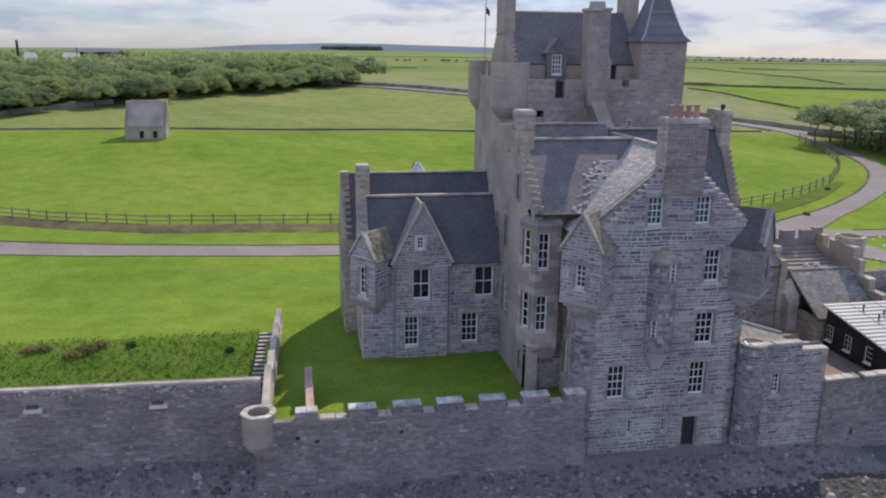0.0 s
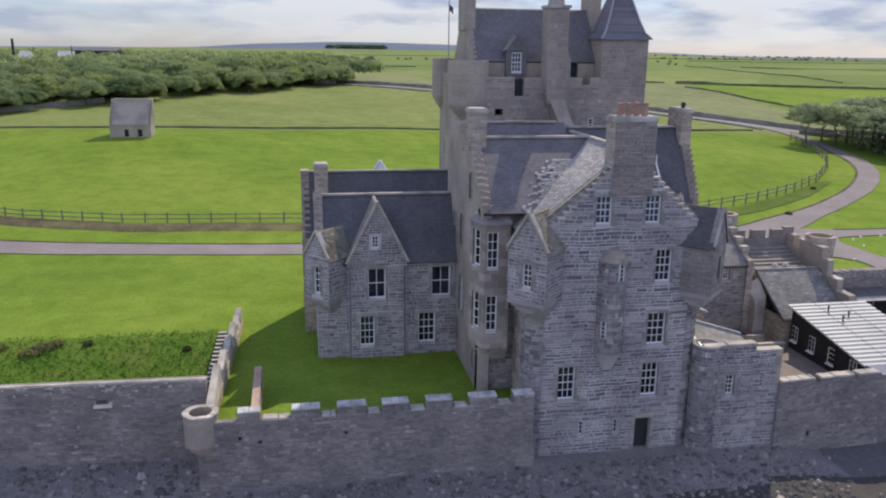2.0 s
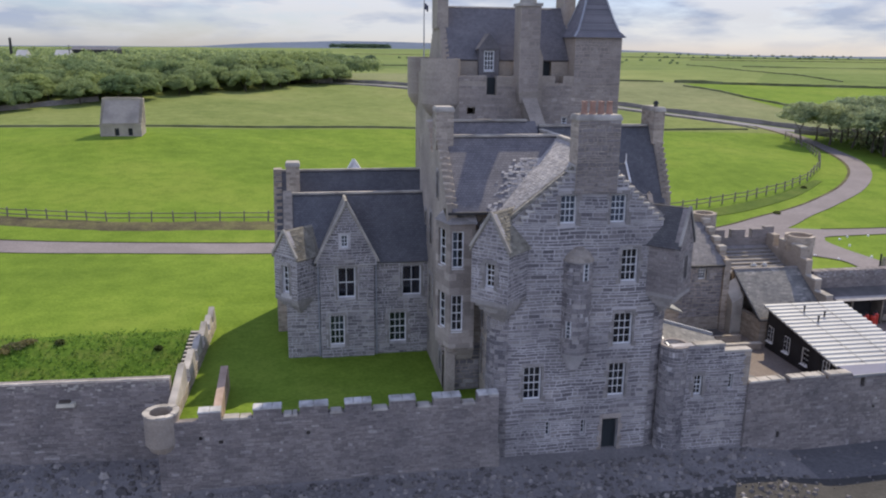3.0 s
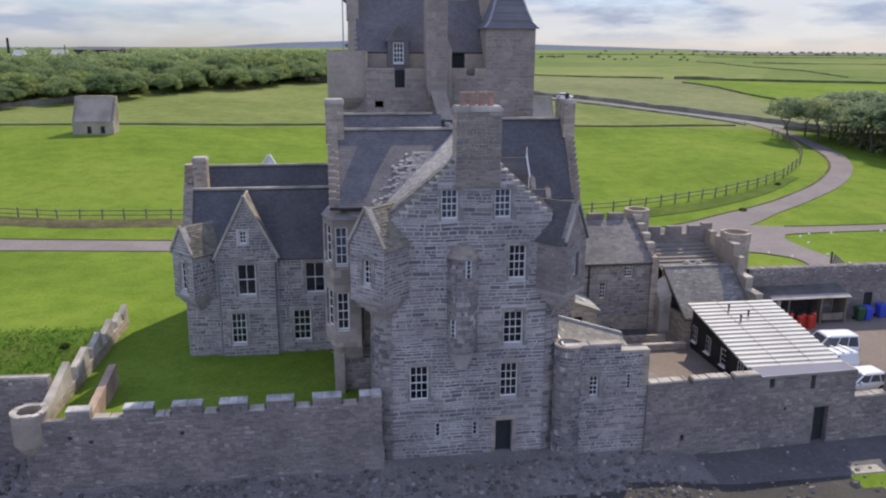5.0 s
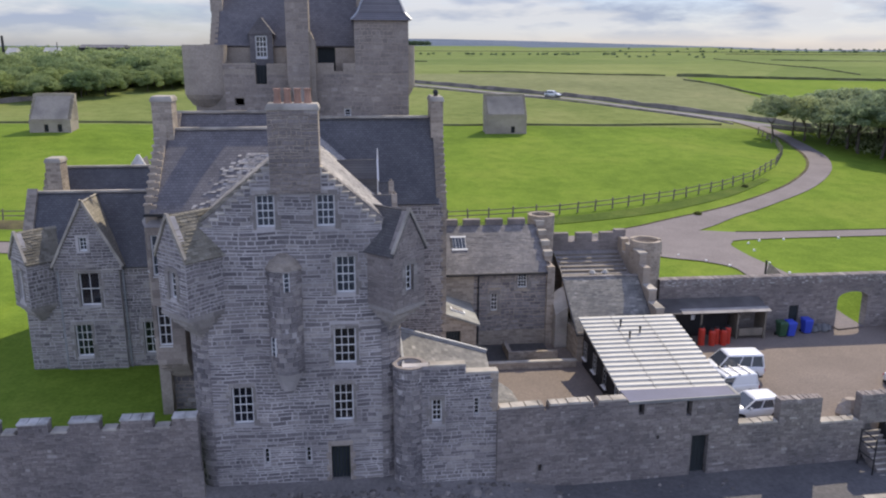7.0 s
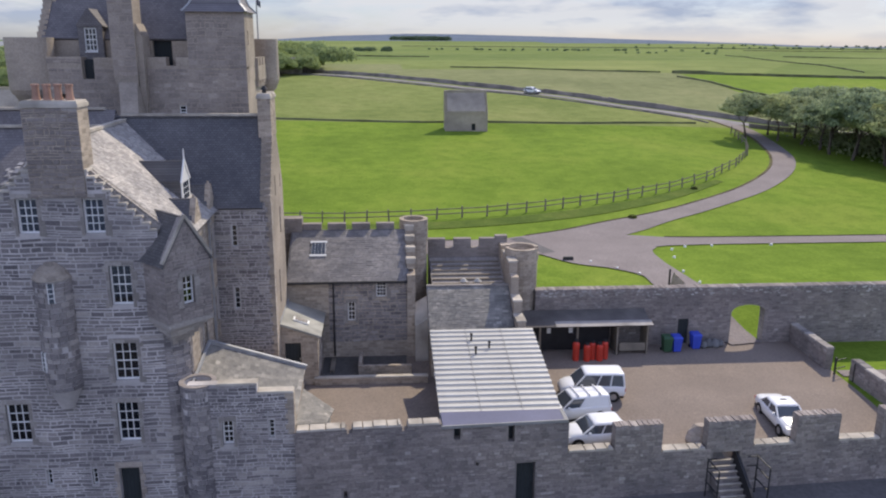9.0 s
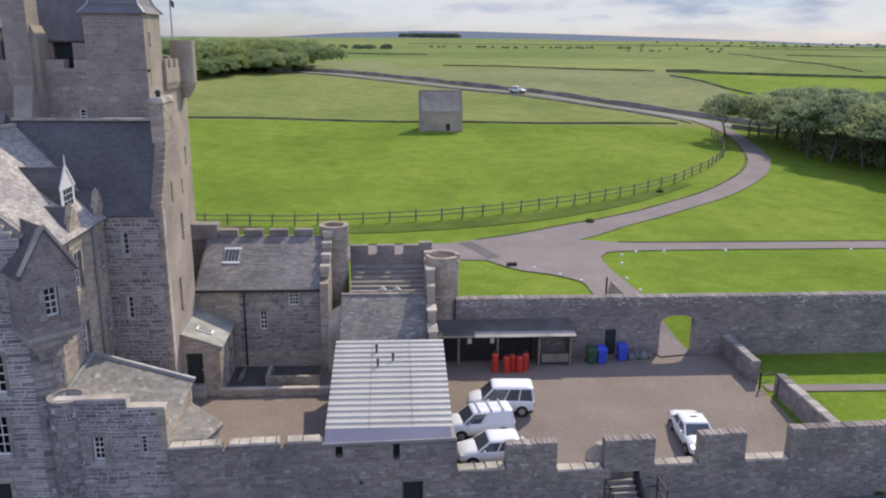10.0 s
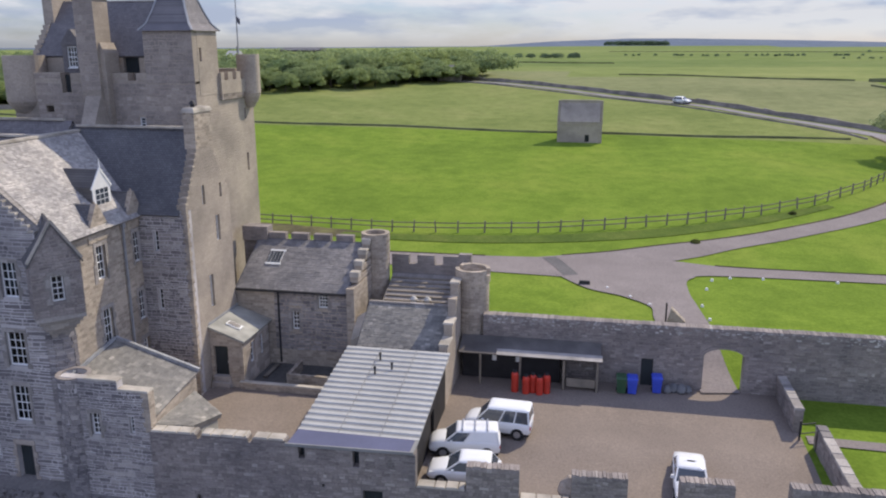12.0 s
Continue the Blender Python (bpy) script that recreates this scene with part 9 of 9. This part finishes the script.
tagged(new("rough_grass", leaf_mesh("rough_grass", leafy(9000, 0.11, tuft_sampler, 9), M_TUFT)), "long rough grass on the bank", "grass", kind="stuff")
rb = random.Random(15)
for x, y, s in ((-12.6, 57.1, 0.32), (-5.6, 55.9, 0.28), (65.4, 90.3, 0.5), (77.6, 102.9, 0.45), (74.0, 44.2, 0.9), (70.5, 43.4, 0.6)):
    def bs(rg, n, s=s):
        d = rg.normal(size=(n, 3))
        d /= np.linalg.norm(d, axis=1, keepdims=True)
        d[:, 2] = np.abs(d[:, 2])
        return d * np.array((s, s, s * 0.75)) * rg.uniform(0.5, 1.0, (n, 1)) ** 0.4
    o = new("bush", leaf_mesh("bush", leafy(700, 0.12, bs, int(abs(x) * 10)), M_HEDGE))
    o.matrix_basis = pose(x, y, ground(x, y))
    tagged(o, "small dark scrubby bush in the grass", "bush", "scrub bushes")

M_SCRUB = foliage("dead_scrub", (0.17, 0.16, 0.075), (0.36, 0.32, 0.17))
for k, (x, y, s) in enumerate(((-19.4, 57.1, 0.5), (-18.6, 57.2, 0.4), (-16.4, 56.3, 0.5), (-15.6, 56.9, 0.6), (-14.8, 57.3, 0.42), (-25.5, 57.0, 0.5), (-24.6, 57.3, 0.42))):
    def ss(rg, n, s=s):
        d = rg.normal(size=(n, 3))
        d /= np.linalg.norm(d, axis=1, keepdims=True)
        d[:, 2] = np.abs(d[:, 2])
        return d * np.array((1.5 * s, s, s * 0.55)) * rg.uniform(0.5, 1.0, (n, 1)) ** 0.4
    o = new("scrub", leaf_mesh("scrub", leafy(320, 0.1, ss, 70 + k), M_SCRUB))
    o.matrix_basis = pose(x, y, ground(x, y))
    tagged(o, "low brown withered scrub on the grass bank", "bush", "withered scrub")

# white marker stones along the drive edges
def marker(x, y, s):
    rng2 = random.Random(int(x * 100))
    g = Geo()
    ring = [(s * math.cos(a) * rng2.uniform(0.8, 1.1), s * math.sin(a) * rng2.uniform(0.8, 1.1)) for a in [k * math.pi / 3 for k in range(6)]]
    g.hull([(p[0], p[1], -0.1) for p in ring], [(p[0] * 0.6, p[1] * 0.6, s * 0.9) for p in ring])
    tagged(part("marker_stone", g, M_WHITE, m=pose(x, y, ground(x, y))), "white-painted stone on the drive edge", "stone", "drive edge stones")


for x, y in ((56.3, 74.0), (58.2, 71.8), (59.7, 70.0), (65.6, 78.0), (64.8, 75.2), (63.9, 70.5), (64.1, 67.2), (67.3, 79.0), (70.2, 79.2), (76.5, 79.3), (89.5, 79.3)):
    marker(x, y, 0.2)
SIGN = thing("low_sign", (54.3, 74.7, 4.4), "low dark sign board lying on the lawn", "sign")
g = Geo()
g.box(53.8, 54.8, 74.55, 74.9, 4.35, 4.75, 0.05)
part("board", g, M_IRON, SIGN)
PIER = thing("gate_pier", (62.0, 66.2, 4.4), "rubble gate pier with raking stone wing", "gate pier", kind="structure")
g = Geo()
g.hull([(60.5, 64.8, 4.2), (62.0, 64.6, 4.2), (62.0, 65.3, 4.2), (60.7, 65.5, 4.2)], [(60.9, 64.8, 5.9), (62.0, 64.6, 4.9), (62.0, 65.3, 4.9), (61.0, 65.4, 5.9)])
part("wing", g, M_RUBBLE, PIER)
g = Geo()
g.bar((60.6, 65.2, 4.2), (60.6, 65.2, 6.2), 0.12)
part("gate_post", g, M_IRON, PIER)

# beach stones
rng4 = random.Random(44)
g = Geo()
for _ in range(12000):
    x, y = rng4.uniform(-30, 46), rng4.uniform(33.5, 45.5)
    lim = left_wall_y(x) - 0.05 if x < -3.4 else 40.7
    if y > lim - 0.1 or (x > 34 and rng4.random() < 0.93) or (24 < x < 34 and rng4.random() < 0.25):
        continue
    s = 0.06 + 0.2 * rng4.random() ** 2.6
    if rng4.random() < 0.05:
        s *= 1.6
    z = ground(x, y)
    a = rng4.uniform(0, 3)
    ring = [(s * math.cos(a + k * math.pi / 3) * rng4.uniform(0.75, 1.2), 0.8 * s * math.sin(a + k * math.pi / 3) * rng4.uniform(0.75, 1.2)) for k in range(6)]
    g.hull([(x + p[0], y + p[1], z - 0.05) for p in ring], [(x + p[0] * 0.55, y + p[1] * 0.55, z + s * rng4.uniform(0.4, 0.8)) for p in ring])
tagged(new("beach_stones", g.mesh("beach_stones")), "loose grey beach stones at the wall foot", "stones", kind="stuff").data.materials.append(M_PEBBLES)
g = Geo()
for x0, x1, y0, y1 in ((44.3, 46.3, 37.6, 38.5), (52.6, 54.6, 37.6, 38.4)):
    g.box(x0, x1, y0, y1, -0.15, 0.08, 0.03)
    tagged(part("concrete_slab", g, M_COPE), "pale concrete slab beside the shore track", "slab", "shore slabs")
    g = Geo()

# far houses and chimney on the skyline, car on the road
def far_house(x, y, w, d, h, label):
    ob = thing("far_house", (x, y, field(x, y)), label, "house", "skyline houses")
    z = field(x, y) - 1
    g_ = Geo()
    g_.box(x, x + w, y, y + d, z, z + h)
    part("wall", g_, M_WHITE, ob)
    g_ = Geo()
    g_.hull([(x - 0.3, y - 0.3, z + h), (x + w + 0.3, y - 0.3, z + h), (x + w + 0.3, y + d + 0.3, z + h), (x - 0.3, y + d + 0.3, z + h)],
            [(x - 0.3, y + d / 2 - 0.1, z + h + 1.6), (x + w + 0.3, y + d / 2 - 0.1, z + h + 1.6), (x + w + 0.3, y + d / 2 + 0.1, z + h + 1.6), (x - 0.3, y + d / 2 + 0.1, z + h + 1.0)])
    part("roof", g_, M_ZINC, ob)


for x, y, w, h in ((-75.7, 250, 2.2, 7.4), (-65.2, 250, 3.6, 7.5)):
    far_house(x, y, w, 5, h, "white far house under a pale roof on the skyline")
# Barn-shaped block added in place of a distant strip of plantation.
PLANTATION = thing("far_barn", (-76, 345, field(-76, 345)), "long dark block standing in for a far plantation on the skyline", "barn")
g = Geo()
g.box(-86, -69, 345, 357, 15.5, 23.2)
part("wall", g, M_IRON, PLANTATION)
g = Geo()
g.hull([(-86.4, 344.6, 23.2), (-68.6, 344.6, 23.2), (-68.6, 357.4, 23.2), (-86.4, 357.4, 23.2)], [(-86.4, 350.8, 24.4), (-68.6, 350.8, 24.4), (-68.6, 351.2, 24.4), (-86.4, 351.2, 24.4)])
part("roof", g, M_SLATE_X, PLANTATION, "dark upper slope of the plantation block")
CH = thing("far_chimney", (-80, 258, field(-80, 258)), "tall dark industrial chimney on the skyline", "chimney")
g = Geo()
g.drum(-79.6, 258, 15, 26.9, 0.5, 0.35, 12)
part("shaft", g, M_IRON, CH)
MAST = thing("far_mast", (-61.3, 250, field(-61, 250)), "thin dark mast beside the far houses", "mast")
g = Geo()
g.drum(-61.3, 250, 14, 25.0, 0.16, 0.12, 8)
part("pole", g, M_IRON, MAST)
fc = [o for o in scene.objects if o.name.startswith("hatchback_car")][0]
copy_thing(fc, pose(72.6, 191.4, field(72.6, 191.4) + 0.08, 0, 0, -38))
cot = thing("roadside_cottage", (10, 236, 15), "small pale roadside cottage at the wood's end", "cottage")
g = Geo()
g.box(8, 14, 238, 242, field(10, 238) - 0.5, field(10, 238) + 2.6)
part("wall", g, M_COPE, cot)
g = Geo()
zc = field(10, 238) + 2.6
g.hull([(7.8, 237.8, zc), (14.2, 237.8, zc), (14.2, 242.2, zc), (7.8, 242.2, zc)], [(7.8, 239.9, zc + 2), (14.2, 239.9, zc + 2), (14.2, 240.1, zc + 2), (7.8, 240.1, zc + 2)])
part("roof", g, M_SLATE_OLD, cot)

# ---- facing stones of the sea gable ----
facing(TOWER, 105, TY0, "x", -1, [(16.4, 24.9, 18.4, 22.7), (24.9, TX1, 16.0, 22.55), (16.3, 18.4, 22.7, 23.25)], [(x - 0.04, x + w + 0.04, z - 0.04, z + h + 0.04) for x, z, w, h in w_t], 16.0, 23.25, M_WARMSTONES, 0.22, (0.25, 0.8), joint=0.022, proud=(0.004, 0.02))
facing(TOWER, 107, TY0 - 0.02, "x", -1, cap_wall, [], 22.65, 26.05, M_WARMSTONES, 0.22, (0.25, 0.7), joint=0.022, proud=(0.004, 0.02))
facing(TOWER, 109, 54.75, "x", -1, [(20.57, 21.98, 22.2, 28.05)], [], 22.2, 28.05, M_WARMSTONES, 0.26, (0.3, 0.8), joint=0.022, proud=(0.004, 0.018))
facing(FRONT, 101, AY, "x", -1, [(16.9, 25.9, 0.6, 15.2)] + [(a + 0.05, b - 0.05, 0.6, d) for a, b, c, d in steps_a[1:]], frames_a + [(20.48, 23.02, 17.2, 19.2)], 0.6, 18.9, course=0.19, lengths=(0.25, 1.05), singles=300, near=(21, 7), joint=0.055, proud=(0.006, 0.026))
